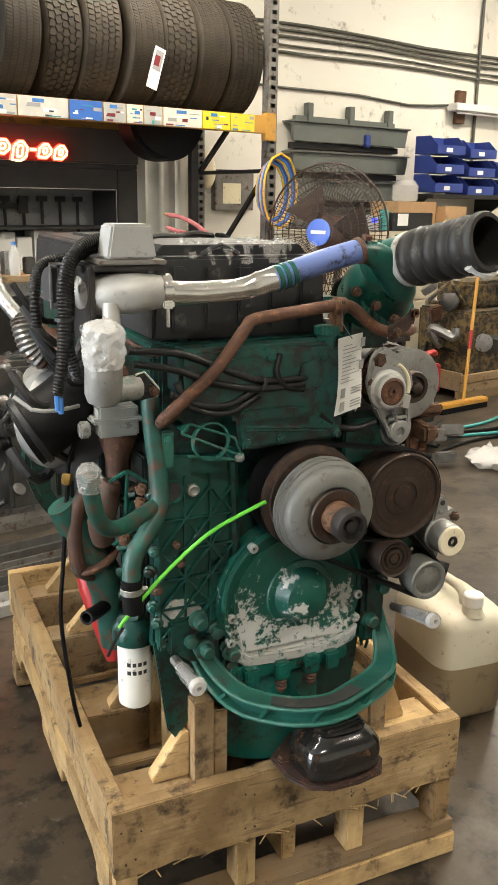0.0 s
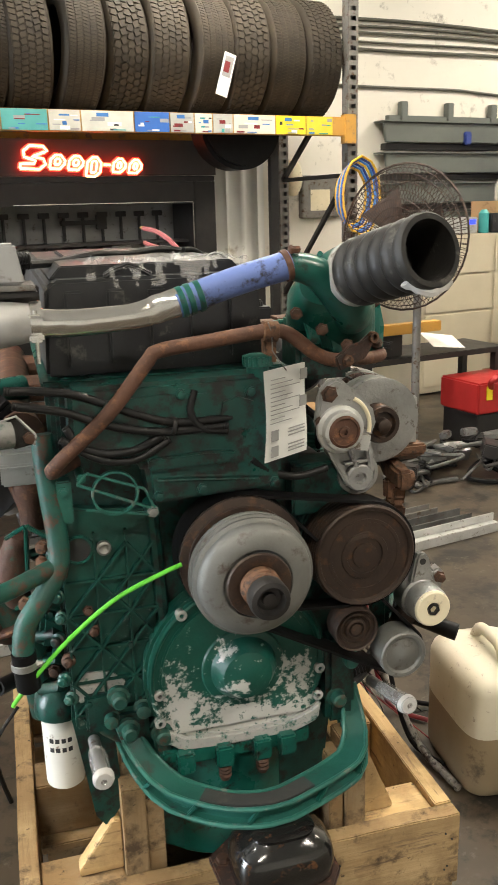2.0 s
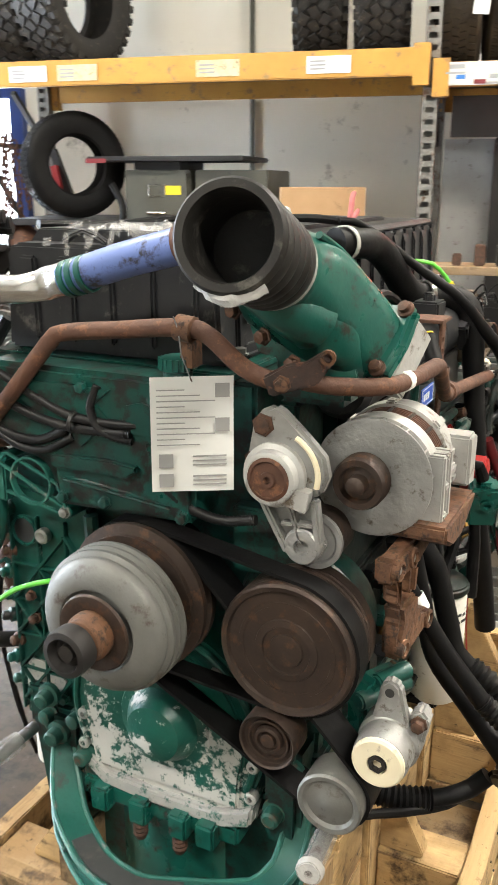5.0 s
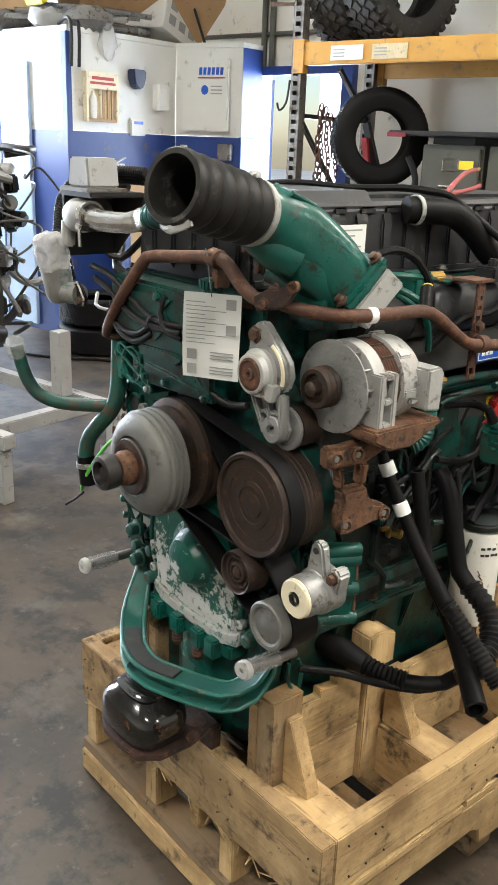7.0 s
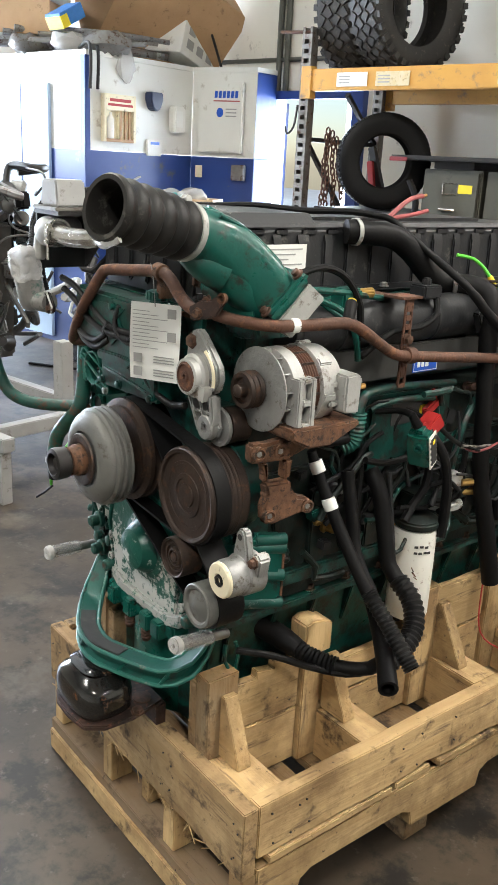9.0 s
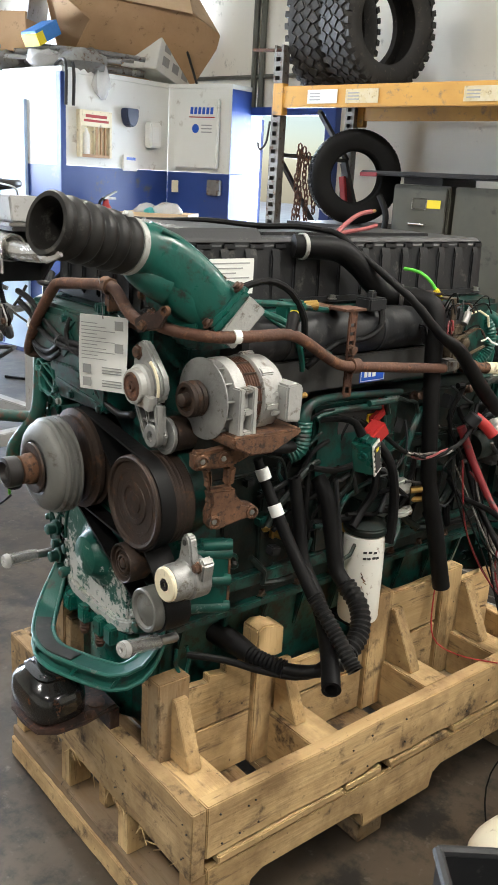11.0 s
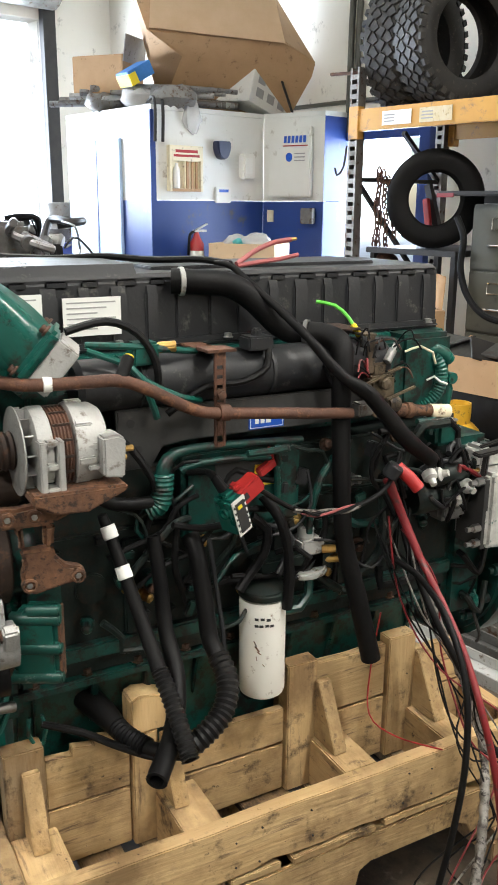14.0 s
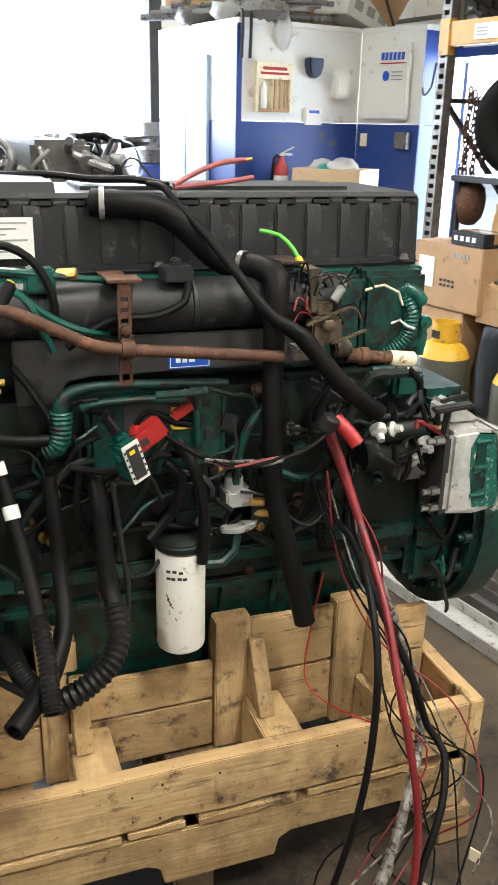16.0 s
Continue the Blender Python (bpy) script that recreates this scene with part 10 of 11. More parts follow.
def gas_cylinder(u, v, h):
    pr = thing("gas_cylinder", (u, v, 0), "grey gas cylinder with yellow shoulder and collar", "gas cylinder", "gas cylinders", room=True)
    part("body", G().lathe([(0.08, 0), (0.145, 0.02), (0.155, 0.05), (0.155, h - 0.10), (0.151, h - 0.08)], (u, v, 0), (0, 0, 1), 36), M_CABGREY, pr)
    part("shoulder", G().lathe([(0.1515, h - 0.08), (0.13, h - 0.035), (0.095, h), (0.05, h + 0.01)], (u, v, 0), (0, 0, 1), 36), M_YEL, pr, "yellow painted shoulder")
    part("collar", G().lathe([(0.072, 0), (0.076, 0), (0.080, 0.06), (0.078, 0.12), (0.072, 0.12), (0.072, 0)], (u, v, h + 0.002), (0, 0, 1), 28), M_YEL, pr)
    part("collar_opening", G().box(u - 0.03, u + 0.03, v - 0.081, v - 0.076, h + 0.03, h + 0.075), M_DARKST, pr)
    part("valve", G().cyl((u, v, h), (u, v, h + 0.09), 0.022, 12), M_BRASS, pr)


carton("open_carton", 0.36, 0.86, 5.42, 5.75, 1.342, 1.60, "open tan carton on a dark stand beside the locker", True, 0.25)
ks = thing("steel_stand", (0.6, 5.6, 0), "dark steel stand carrying an open carton", "stand", room=True)
part("top", G().box(0.32, 0.92, 5.40, 5.80, 1.30, 1.34), M_DARKST, ks, bevel=0.004)
for u in (0.35, 0.89):
    for v in (5.43, 5.77):
        part("leg", G().box(u - 0.02, u + 0.02, v - 0.02, v + 0.02, 0, 1.30), M_DARKST, ks)
carton("carton", 3.28, 3.56, 4.72, 4.98, 0.0, 0.34, "small tan carton standing on the floor", rz=0.1)
gas_cylinder(-0.11, 4.78, 0.455)
gas_cylinder(-0.60, 4.66, 0.52)
jc = thing("blue_can", (0.34, 5.02, 0), "dark blue plastic can with a yellow label", "can", room=True)
part("body", G().lathe([(0, 0), (0.13, 0), (0.14, 0.02), (0.14, 0.26), (0.10, 0.33), (0.05, 0.35)], (0.34, 5.02, 0), (0, 0, 1), 24), M_NAVY, jc)
part("label_patch", G().lathe([(0.1405, 0.08), (0.1412, 0.08), (0.1412, 0.18), (0.1405, 0.18), (0.1405, 0.08)], (0.34, 5.02, 0), (0, 0, 1), 24), M_LABY, jc)

# steel channels on the floor
for i, (v, w, m) in enumerate(((3.12, 0.13, M_ALUW), (3.30, 0.10, M_PILE), (3.46, 0.08, M_GALV), (3.62, 0.12, M_PILE), (4.0, 0.10, M_GALV), (4.18, 0.10, M_STEEL))):
    u0, u1 = (-1.2 + 0.2 * i, 3.6 - 0.1 * i)
    g = G().box(u0, u1, v, v + w, 0, 0.008).box(u0, u1, v, v + 0.008, 0.008, 0.05).box(u0, u1, v + w - 0.008, v + w, 0.008, 0.05)
    solo("steel_channel", g, m, "long steel channel lying on the floor", "steel channel", "steel channels", room=True, bevel=0.002)

# ---------- milky canister and bin beside the crate ----------
JT = radians(-4)
jg = thing("plastic_canister", (1.735, 2.12, 0), "milky plastic canister half full of brown liquid", "canister")
M_LIQ = material("liquid_behind_plastic", (0.30, 0.235, 0.145), 0.42, 0, (0.24, 0.18, 0.11), 4, 0.6, 0.08, 60, (0.12, 0.09, 0.06), 0.12)
jc_ = (1.735, 2.12, 0)
part("lower_body", loft([(0.118, 0.158, 0.0), (0.130, 0.172, 0.010), (0.134, 0.176, 0.03), (0.134, 0.176, 0.195)], jc_, 56, 5.0, JT), M_LIQ, jg, "brown liquid behind milky plastic", sharp=50)
part("upper_body", loft([(0.1342, 0.1762, 0.1955), (0.1342, 0.1762, 0.325), (0.126, 0.168, 0.350), (0.110, 0.150, 0.368), (0.085, 0.120, 0.378), (0.05, 0.08, 0.381)], jc_, 56, 5.0, JT), M_JUG, jg, sharp=50)
part("neck", G().lathe([(0.040, 0), (0.034, 0.012), (0.030, 0.03)], (1.722, 1.990, 0.366), (0, 0, 1), 24), M_JUG, jg)
part("cap", G().lathe([(0.030, 0), (0.0335, 0.003), (0.0335, 0.036), (0.029, 0.041), (0, 0.041)], (1.722, 1.990, 0.397), (0, 0, 1), 28), M_WHITE, jg, "white screw cap")
part("handle", G().tube([(1.728, 2.035, 0.368), (1.729, 2.05, 0.412), (1.731, 2.075, 0.424), (1.735, 2.15, 0.424), (1.739, 2.19, 0.410), (1.742, 2.215, 0.374)], 0.017, 14), M_JUG, jg)
tr = thing("black_bin", (2.15, 1.42, 0), "tall black plastic bin with an open top", "bin")
Mb = Matrix.Translation((1.951, 1.348, 0)) @ Matrix.Rotation(math.atan2(0.111, 0.092), 4, "Z")
for x0, x1, y0, y1 in ((0, 0.36, -0.006, 0.0), (0, 0.36, -0.30, -0.294), (0, 0.006, -0.294, -0.006), (0.354, 0.36, -0.294, -0.006)):
    part("side_wall", G().box(x0, x1, y0, y1, 0.0, 0.905, Mb), M_BLACKP, tr)
part("floor_plate", G().box(0.006, 0.354, -0.294, -0.006, 0.0, 0.008, Mb), M_BLACKP, tr)
part("rim", G().tube([Mb @ Vector(q) for q in ((0, 0, 0.905), (0.36, 0, 0.905), (0.36, -0.30, 0.905), (0, -0.30, 0.905), (0, 0, 0.905))], 0.007, 8, smooth=False), M_BLACKP, tr)
rt = thing("red_bottle", (0.47, 1.97, 0.48), "red plastic oil bottle wedged behind the pipes", "bottle")
part("body", G().tube([(0.452, 2.0, 0.76), (0.468, 1.975, 0.70), (0.485, 1.95, 0.64), (0.505, 1.92, 0.56), (0.51, 1.91, 0.52)], 0.030, 16, radii=[0.020, 0.034, 0.036, 0.034, 0.026]), M_RED, rt)

# ---------- tool wall with a red neon sign ----------
hu = thing("tool_hutch", (2.5, 6.3, 0), "dark tool hutch with a lit recess and pegboard", "tool hutch", room=True)
part("back", G().box(1.30, 3.36, 6.56, 6.60, 0.9, 1.86), M_PANELL, hu)
part("grey_surround", G().box(1.30, 1.619, 6.30, 6.34, 0.9, 1.90), M_PANELL, hu)
part("side", G().box(1.62, 1.75, 6.08, 6.52, 0.9, 1.86), M_DARKST, hu, bevel=0.004)
part("side", G().box(3.20, 3.37, 6.08, 6.52, 0.9, 1.86), M_DARKST, hu, bevel=0.004)
part("top", G().box(1.62, 3.37, 6.08, 6.56, 1.862, 1.90), M_DARKST, hu, bevel=0.004)
part("fascia", G().box(1.752, 3.198, 6.08, 6.13, 1.705, 1.86), M_DARKST, hu, bevel=0.004)
part("light_strip", G().box(1.85, 3.18, 6.074, 6.0795, 1.712, 1.718), M_SILVER, hu)
part("light_strip", G().box(3.180, 3.186, 6.074, 6.0795, 1.2, 1.712), M_SILVER, hu)
part("inner_shelf", G().box(1.76, 3.19, 6.2, 6.55, 1.42, 1.44), M_DARKST, hu)
part("base_cabinet", G().box(1.30, 3.37, 6.05, 6.56, 0.05, 0.898), M_DARKST, hu, bevel=0.006)
for k in range(4):
    part("drawer_front", G().box(1.36 + 0.5 * k, 1.82 + 0.5 * k, 6.035, 6.049, 0.15, 0.85), M_DARKST, hu, bevel=0.006)
for q in range(9):
    u = 1.85 + 0.15 * q
    part("hung_tool", G().box(u, u + 0.02, 6.50, 6.52, 1.45 - 0.05 * (q % 3), 1.66).box(u - 0.03, u + 0.05, 6.49, 6.515, 1.62, 1.66), M_DARKST, hu, bevel=0.003)
for q, (a_, b_, h_) in enumerate(((2.30, 2.45, 1.40), (2.46, 2.58, 1.36), (2.60, 2.76, 1.41))):
    part("white_box", G().box(a_, b_, 6.30, 6.50, 1.12, h_), M_WHITEP, hu, bevel=0.006)
part("hung_hammer", G().box(2.28, 2.62, 6.49, 6.515, 1.565, 1.60).box(2.56, 2.64, 6.485, 6.52, 1.53, 1.64), M_DARKST, hu, "dark hammer hung on the back panel", bevel=0.004)
hp = thing("sign_backboard", (2.4, 6.14, 1.9), "dark grey board above the hutch carrying the neon sign", "board", room=True)
part("board", G().box(1.34, 3.40, 6.12, 6.14, 1.905, 2.15), M_SIGNB, hp)
cs = [(3.37 + 0.62 * i / 24, 6.44 + 0.018 * math.sin(i * 1.1) + 0.01 * math.sin(i * 2.3), z_) for z_ in (0.6, 2.2) for i in range(25)]
part("curtain_sheet", G().add(cs, [(i, i + 1, 26 + i, 25 + i) for i in range(24)]), M_WHITEP, hp, "pale cloth sheet hung beside the hutch", sharp=80)
dpole = thing("dark_upright", (3.83, 6.0, 0), "dark steel upright under the rack", "upright", room=True)
part("bar", G().box(3.80, 3.87, 5.98, 6.03, 0.0, 2.21), M_DARKST, dpole, bevel=0.004)
ns = thing("neon_sign", (2.37, 6.07, 1.9), "red neon sign with looping outlined shapes", "neon sign", room=True)
NEON, NEONC = glow("red_neon", (1.0, 0.035, 0.02), 9.0), glow("orange_neon_core", (1.0, 0.30, 0.10), 14.0)


def neon(pts, name="neon_loop", closed=True):
    q = pts + [pts[0]] if closed else pts
    part(name, G().tube([(u, 6.085, z) for u, z in q], 0.0075, 8, smooth=False), NEONC, ns)
    part("neon_halo", G().tube([(u, 6.098, z) for u, z in q], 0.016, 8, smooth=False), NEON, ns)


def slant(u, z):
    return (u + (z - 2.0) * 0.2, z - (u - 1.95) * 0.055)


def loop(u0, u1, z0, z1, cut=0.3):
    w, h = u1 - u0, z1 - z0
    c = cut * min(w, h)
    return [slant(u, z) for u, z in ((u0, z0), (u1 - c, z0), (u1, z0 + c), (u1, z1 - c), (u1 - c, z1), (u0 + c, z1), (u0, z1 - c))]


# outline shapes only: a tall looped head, low rounded loops, a short dash
neon([slant(u, z) for u, z in ((1.93, 1.955), (2.06, 1.955), (2.10, 1.99), (2.08, 2.025), (2.0, 2.035), (2.10, 2.075), (2.07, 2.105), (1.98, 2.105), (1.94, 2.07), (1.95, 2.03), (2.03, 2.01), (2.02, 1.99), (1.93, 1.985))])
for u0, u1, z0, z1 in ((2.13, 2.23, 1.965, 2.055), (2.26, 2.36, 1.965, 2.055), (2.39, 2.49, 1.925, 2.055), (2.58, 2.67, 1.965, 2.055), (2.70, 2.79, 1.965, 2.055)):
    neon(loop(u0, u1, z0, z1, 0.35))
    neon(loop(u0 + 0.032, u1 - 0.032, z0 + 0.028, z1 - 0.024, 0.3), "inner_loop")
neon([slant(2.51, 2.01), slant(2.56, 2.01)], closed=False)

# ---------- back wall: grey steel trays, bins, boxes ----------
for k, z in enumerate((2.20, 1.93, 1.66, 1.40)):
    gt = thing("steel_trough", (6.1, 6.7, z), "long grey steel trough hung on the wall", "steel trough", "steel troughs", room=True)
    part("front", G().prism([(0, 0), (1.50, 0), (1.53, 0.17), (-0.03, 0.17)], (5.36 + 0.02 * k, 6.66, z), (1, 0, 0), (0, 0, 1), 0.03), M_PANELG, gt, bevel=0.006)
    part("lip", G().box(5.32, 6.90, 6.60, 6.77, z + 0.172, z + 0.185), M_PANELG, gt, bevel=0.003)
    part("shade_gap", G().box(5.40, 6.82, 6.70, 6.77, z - 0.06, z - 0.005), M_DARKST, gt)
wb = thing("wall_rail", (6.1, 6.74, 2.38), "grey wall rail with three upright lugs", "wall rail", room=True)
part("rail", G().box(5.45, 6.78, 6.72, 6.775, 2.39, 2.44), M_PANELG, wb, bevel=0.004)
for u in (5.62, 6.16, 6.70):
    part("lug", G().box(u - 0.035, u + 0.035, 6.70, 6.775, 2.36, 2.56), M_PANELG, wb, bevel=0.006)
part("blue_hook", G().box(6.26, 6.34, 6.60, 6.66, 2.18, 2.30), M_BINB, wb, bevel=0.01)


def bin_(u, z):
    o = thing("storage_bin", (u, 6.3, z), "blue plastic stacking bin with a white card", "storage bin", "storage bins", room=True)
    w, h = 0.42, 0.175
    part("side_wall", G().prism([(0, 0), (0.30, 0), (0.30, h), (0.10, h), (0, h * 0.5)], (u, 6.15, z), (0, 1, 0), (0, 0, 1), 0.008), M_BINB, o, bevel=0.002)
    part("side_wall", G().prism([(0, 0), (0.30, 0), (0.30, h), (0.10, h), (0, h * 0.5)], (u + w - 0.01, 6.15, z), (0, 1, 0), (0, 0, 1), 0.008), M_BINB, o, bevel=0.002)
    part("front_lip", G().box(u, u + w, 6.145, 6.153, z, z + h * 0.5), M_BINB, o, bevel=0.002)
    part("floor_plate", G().box(u, u + w, 6.153, 6.45, z, z + 0.006), M_BINB, o)
    part("back_wall", G().box(u, u + w, 6.442, 6.45, z, z + h), M_BINB, o)
    part("card", G().box(u + 0.13, u + 0.22, 6.142, 6.1445, z + 0.02, z + 0.06), M_PAPER, o)


for c in range(3):
    for r in range(3):
        if not (c == 2 and r == 2):
            bin_(6.82 + 0.5 * c, 1.76 + 0.185 * r - (0.02 if c else 0))
ws = thing("parts_shelf", (7.4, 6.4, 1.7), "dark shelf carrying blue bins", "shelf", room=True)
part("board", G().box(6.75, 8.4, 6.10, 6.77, 1.70, 1.74), M_DARKST, ws, bevel=0.004)
for u in (6.9, 8.2):
    part("bracket", G().prism([(0, 0), (-0.45, 0), (0, -0.3)], (u, 6.77, 1.70), (0, 1, 0), (0, 0, 1), 0.02), M_DARKST, ws)
wk = thing("beige_cabinet", (6.2, 6.1, 0), "beige steel drawer cabinet used as a worktop", "drawer cabinet", room=True)
part("body", G().box(5.22, 7.6, 5.90, 6.60, 0.02, 1.39), M_BEIGE, wk, bevel=0.008)
for k in range(4):
    for c in range(3):
        part("drawer", G().box(5.25 + 0.78 * c, 5.99 + 0.78 * c, 5.885, 5.899, 0.08 + 0.325 * k, 0.39 + 0.325 * k), M_BEIGE, wk, bevel=0.006)
carton("carton", 6.05, 6.75, 6.0, 6.3, 1.393, 1.66, "torn brown carton on the worktop", True, 0.2)
carton("carton", 6.78, 7.10, 5.95, 6.2, 1.393, 1.62, "small brown carton on the worktop")
tbx = thing("black_crate", (6.2, 5.98, 1.39), "black plastic crate with a paper label", "crate", room=True)
part("body", G().box(5.98, 6.55, 5.90, 6.0, 1.393, 1.56), M_BLACKP, tbx, bevel=0.01)
part("label_sheet", G().box(6.06, 6.2, 5.897, 5.8995, 1.44, 1.55), M_PAPER, tbx)
solo("spray_can", G().lathe([(0, 0), (0.045, 0), (0.045, 0.17), (0.03, 0.19), (0.02, 0.20)], (5.93, 5.95, 1.392), (0, 0, 1), 16), M_TEAL, "teal spray can on the worktop", "spray can", room=True)
rdo = thing("radio", (5.75, 6.0, 1.39), "silver radio with a small blue display", "radio", room=True)
part("case", G().box(5.50, 5.84, 5.92, 6.1, 1.392, 1.53), M_ALUW, rdo, bevel=0.01)
part("display", G().box(5.74, 5.81, 5.917, 5.9195, 1.47, 1.51), glow("blue_display", (0.03, 0.06, 0.8), 1.5), rdo)
solo("clear_jug", G().lathe([(0, 0), (0.12, 0), (0.13, 0.02), (0.13, 0.15), (0.09, 0.2)], (6.45, 6.2, 1.665), (0, 0, 1), 20), M_FILM, "clear plastic tub on a carton", "tub", room=True)
eb = thing("switch_box", (4.72, 6.75, 1.6), "dirty grey switch box on the wall", "switch box", room=True)
part("box", G().box(4.52, 4.95, 6.70, 6.778, 1.56, 1.92), M_GALV, eb, bevel=0.006)
part("paper_note", G().box(4.6, 4.8, 6.697, 6.6995, 1.62, 1.80), M_CREAM, eb)
gl = thing("hard_hat", (4.35, 6.7, 1.8), "pale round hat hung on the wall", "hat", room=True)
part("shell", G().ball((4.42, 6.70, 1.90), 0.13, 16, (0.7, 0.5, 1.2)), M_CREAM, gl)
for i in range(7):
    c = (M_YEL, M_PALEBLUE, M_BINB)[i % 3]
    pts = [(4.10 + 0.01 * i + 0.13 * math.cos(a) * (1 + 0.04 * i), 5.34 - 0.008 * i, 1.72 + (0.20 + 0.012 * i) * math.sin(a)) for a in [j * math.pi / 6 for j in range(13)]]
    solo("air_hose", G().tube(pts, 0.009, 8, 0.05), c, "coiled air hose hung on the rack post", "hose", "coiled hoses", room=True)

# ---------- pedestal fan ----------
fn = thing("pedestal_fan", (3.95, 4.33, 0), "dusty brown pedestal fan with a wire cage", "fan", room=True)
fcn, fR = Vector((3.82, 4.36, 1.455)), 0.44
part("base", G().lathe([(0.0, 0), (0.30, 0), (0.31, 0.02), (0.28, 0.05), (0.04, 0.07), (0.03, 0.09)], (3.99, 4.42, 0), (0, 0, 1), 28), M_DARKST, fn)
part("pole", G().cyl((3.99, 4.42, 0.05), (3.99, 4.42, 1.42), 0.027, 14), M_GALV, fn)
ax_f = Vector((-0.93, -0.36, 0.05)).normalized()
part("motor", G().lathe([(0.0, 0), (0.10, 0.0), (0.115, 0.03), (0.115, 0.20), (0.06, 0.24), (0, 0.24)], fcn - ax_f * 0.22, ax_f, 24), M_RUST, fn)
part("hub", G().lathe([(0.0, 0.0), (0.085, 0.0), (0.085, 0.01), (0.0, 0.012)], fcn + ax_f * 0.10, ax_f, 28), M_BADGE, fn, "blue round hub plate with a white bar")
part("hub_bar", G().bar(fcn + ax_f * 0.114 - Vector((0.02, -0.05, 0)), fcn + ax_f * 0.114 + Vector((0.02, -0.05, 0)), 0.003, 0.022), M_PAPER, fn)
fu = ax_f.orthogonal().normalized()
fv = ax_f.cross(fu)
cage = G()
for k in range(84):
    a = 2 * math.pi * k / 84
    rd_ = fu * math.cos(a) + fv * math.sin(a)
    cage.tube([fcn + rd_ * 0.09 + ax_f * 0.10, fcn + rd_ * 0.24 + ax_f * 0.10, fcn + rd_ * 0.38 + ax_f * 0.065, fcn + rd_ * fR, fcn + rd_ * 0.38 - ax_f * 0.09, fcn + rd_ * 0.12 - ax_f * 0.14], 0.0022, 4, 0.12)
cg = part("wire_cage", cage, M_PULLEY, fn, "fine brown wire cage")
cg["kind"] = "stuff"
for r, h in ((0.13, 0.105), (0.18, 0.105), (0.23, 0.10), (0.28, 0.092), (0.33, 0.08), (0.38, 0.065), (0.415, 0.04), (fR, 0.0), (0.34, -0.10)):
    part("cage_ring", G().tube([fcn + (fu * math.cos(2 * math.pi * k / 32) + fv * math.sin(2 * math.pi * k / 32)) * r + ax_f * h for k in range(33)], 0.003 if r != fR else 0.007, 5, 0.2), M_PULLEY, fn)
for k in range(3):
    a = 2 * math.pi * k / 3 + 0.5
    d1, d2 = fu * math.cos(a) + fv * math.sin(a), fu * math.cos(a + 0.9) + fv * math.sin(a + 0.9)
    part("blade", G().add([fcn + d1 * 0.08 - ax_f * 0.03, fcn + d1 * 0.32 - ax_f * 0.06, fcn + d2 * 0.33 + ax_f * 0.03, fcn + d2 * 0.08 + ax_f * 0.03,
                           fcn + d1 * 0.08 - ax_f * 0.034, fcn + d1 * 0.32 - ax_f * 0.064, fcn + d2 * 0.33 + ax_f * 0.026, fcn + d2 * 0.08 + ax_f * 0.026],
                          [(0, 1, 2, 3), (7, 6, 5, 4), (0, 4, 5, 1), (1, 5, 6, 2), (2, 6, 7, 3), (3, 7, 4, 0)]), M_PULLEY, fn, "dusty brown fan blade")


# ---------- other engines, heaps and stands ----------
def junk_engine(name, c, size, m, label, seed, room=True, n=46, bulk=0.8, fine=1.0, palette=None):
    """A stripped engine: block, covers, pipes, pulleys."""
    random.seed(seed)
    o = thing(name, c, label, "engine", room=room)
    x, y, z = c
    a, b, h = size
    part("block", G().box(x - a * bulk / 2, x + a * bulk / 2, y - b * bulk / 2, y + b * bulk / 2, z, z + h * 0.72), m, o, bevel=0.02, rough=0.004)
    part("head_cover", G().box(x - a * 0.36, x + a * 0.36, y - b * 0.22, y + b * 0.22, z + h * 0.725, z + h), m, o, bevel=0.03)
    for i in range(n):
        px, py, pz = x + random.uniform(-0.5, 0.5) * a, y + random.uniform(-0.5, 0.5) * b, z + random.uniform(0.05, 0.95) * h
        k = i % 4
        mm = random.choice(palette or (m, M_PILE, M_STEEL, M_DARKST, M_BLACKR, M_GRIME, M_ALU, M_ALUW, M_RUST, M_OLDYEL))
        s = min(a, b, h) * fine
        if k == 0:
            d = Vector((random.uniform(-1, 1), random.uniform(-1, 1), random.uniform(-1, 1)))
            part("pulley", G().lathe([(0.01, 0), (0.09 * s, 0), (0.10 * s, 0.02 * s), (0.10 * s, 0.08 * s), (0.04 * s, 0.09 * s)], (px, py, pz), d, 16), mm, o)
        elif k == 1:
            pts = [(px, py, pz)]
            for q in range(4):
                pts.append((pts[-1][0] + random.uniform(-0.2, 0.2) * a, pts[-1][1] + random.uniform(-0.2, 0.2) * b, min(z + h, max(z + 0.03, pts[-1][2] + random.uniform(-0.2, 0.2) * h))))
            part("pipe", G().tube(pts, random.choice((0.012, 0.018, 0.026, 0.045)) * s * 1.2, 8), mm, o)
        elif k == 2:
            w = random.uniform(0.05, 0.14) * s
            part("casting", G().box(-w, w, -w * 0.7, w * 0.7, -w, w * 1.3, Matrix.Translation((px, py, pz)) @ Matrix.Rotation(random.uniform(-0.6, 0.6), 4, "Y") @ Matrix.Rotation(random.uniform(-1, 1), 4, "Z")), mm, o, bevel=0.012)
        else:
            part("housing", G().lathe([(0.02, 0), (0.08 * s, 0), (0.11 * s, 0.05 * s), (0.07 * s, 0.16 * s), (0.03, 0.2 * s)], (px, py, pz), (random.uniform(-1, 1), random.uniform(-1, 1), 0.3), 14), mm, o)
    return o


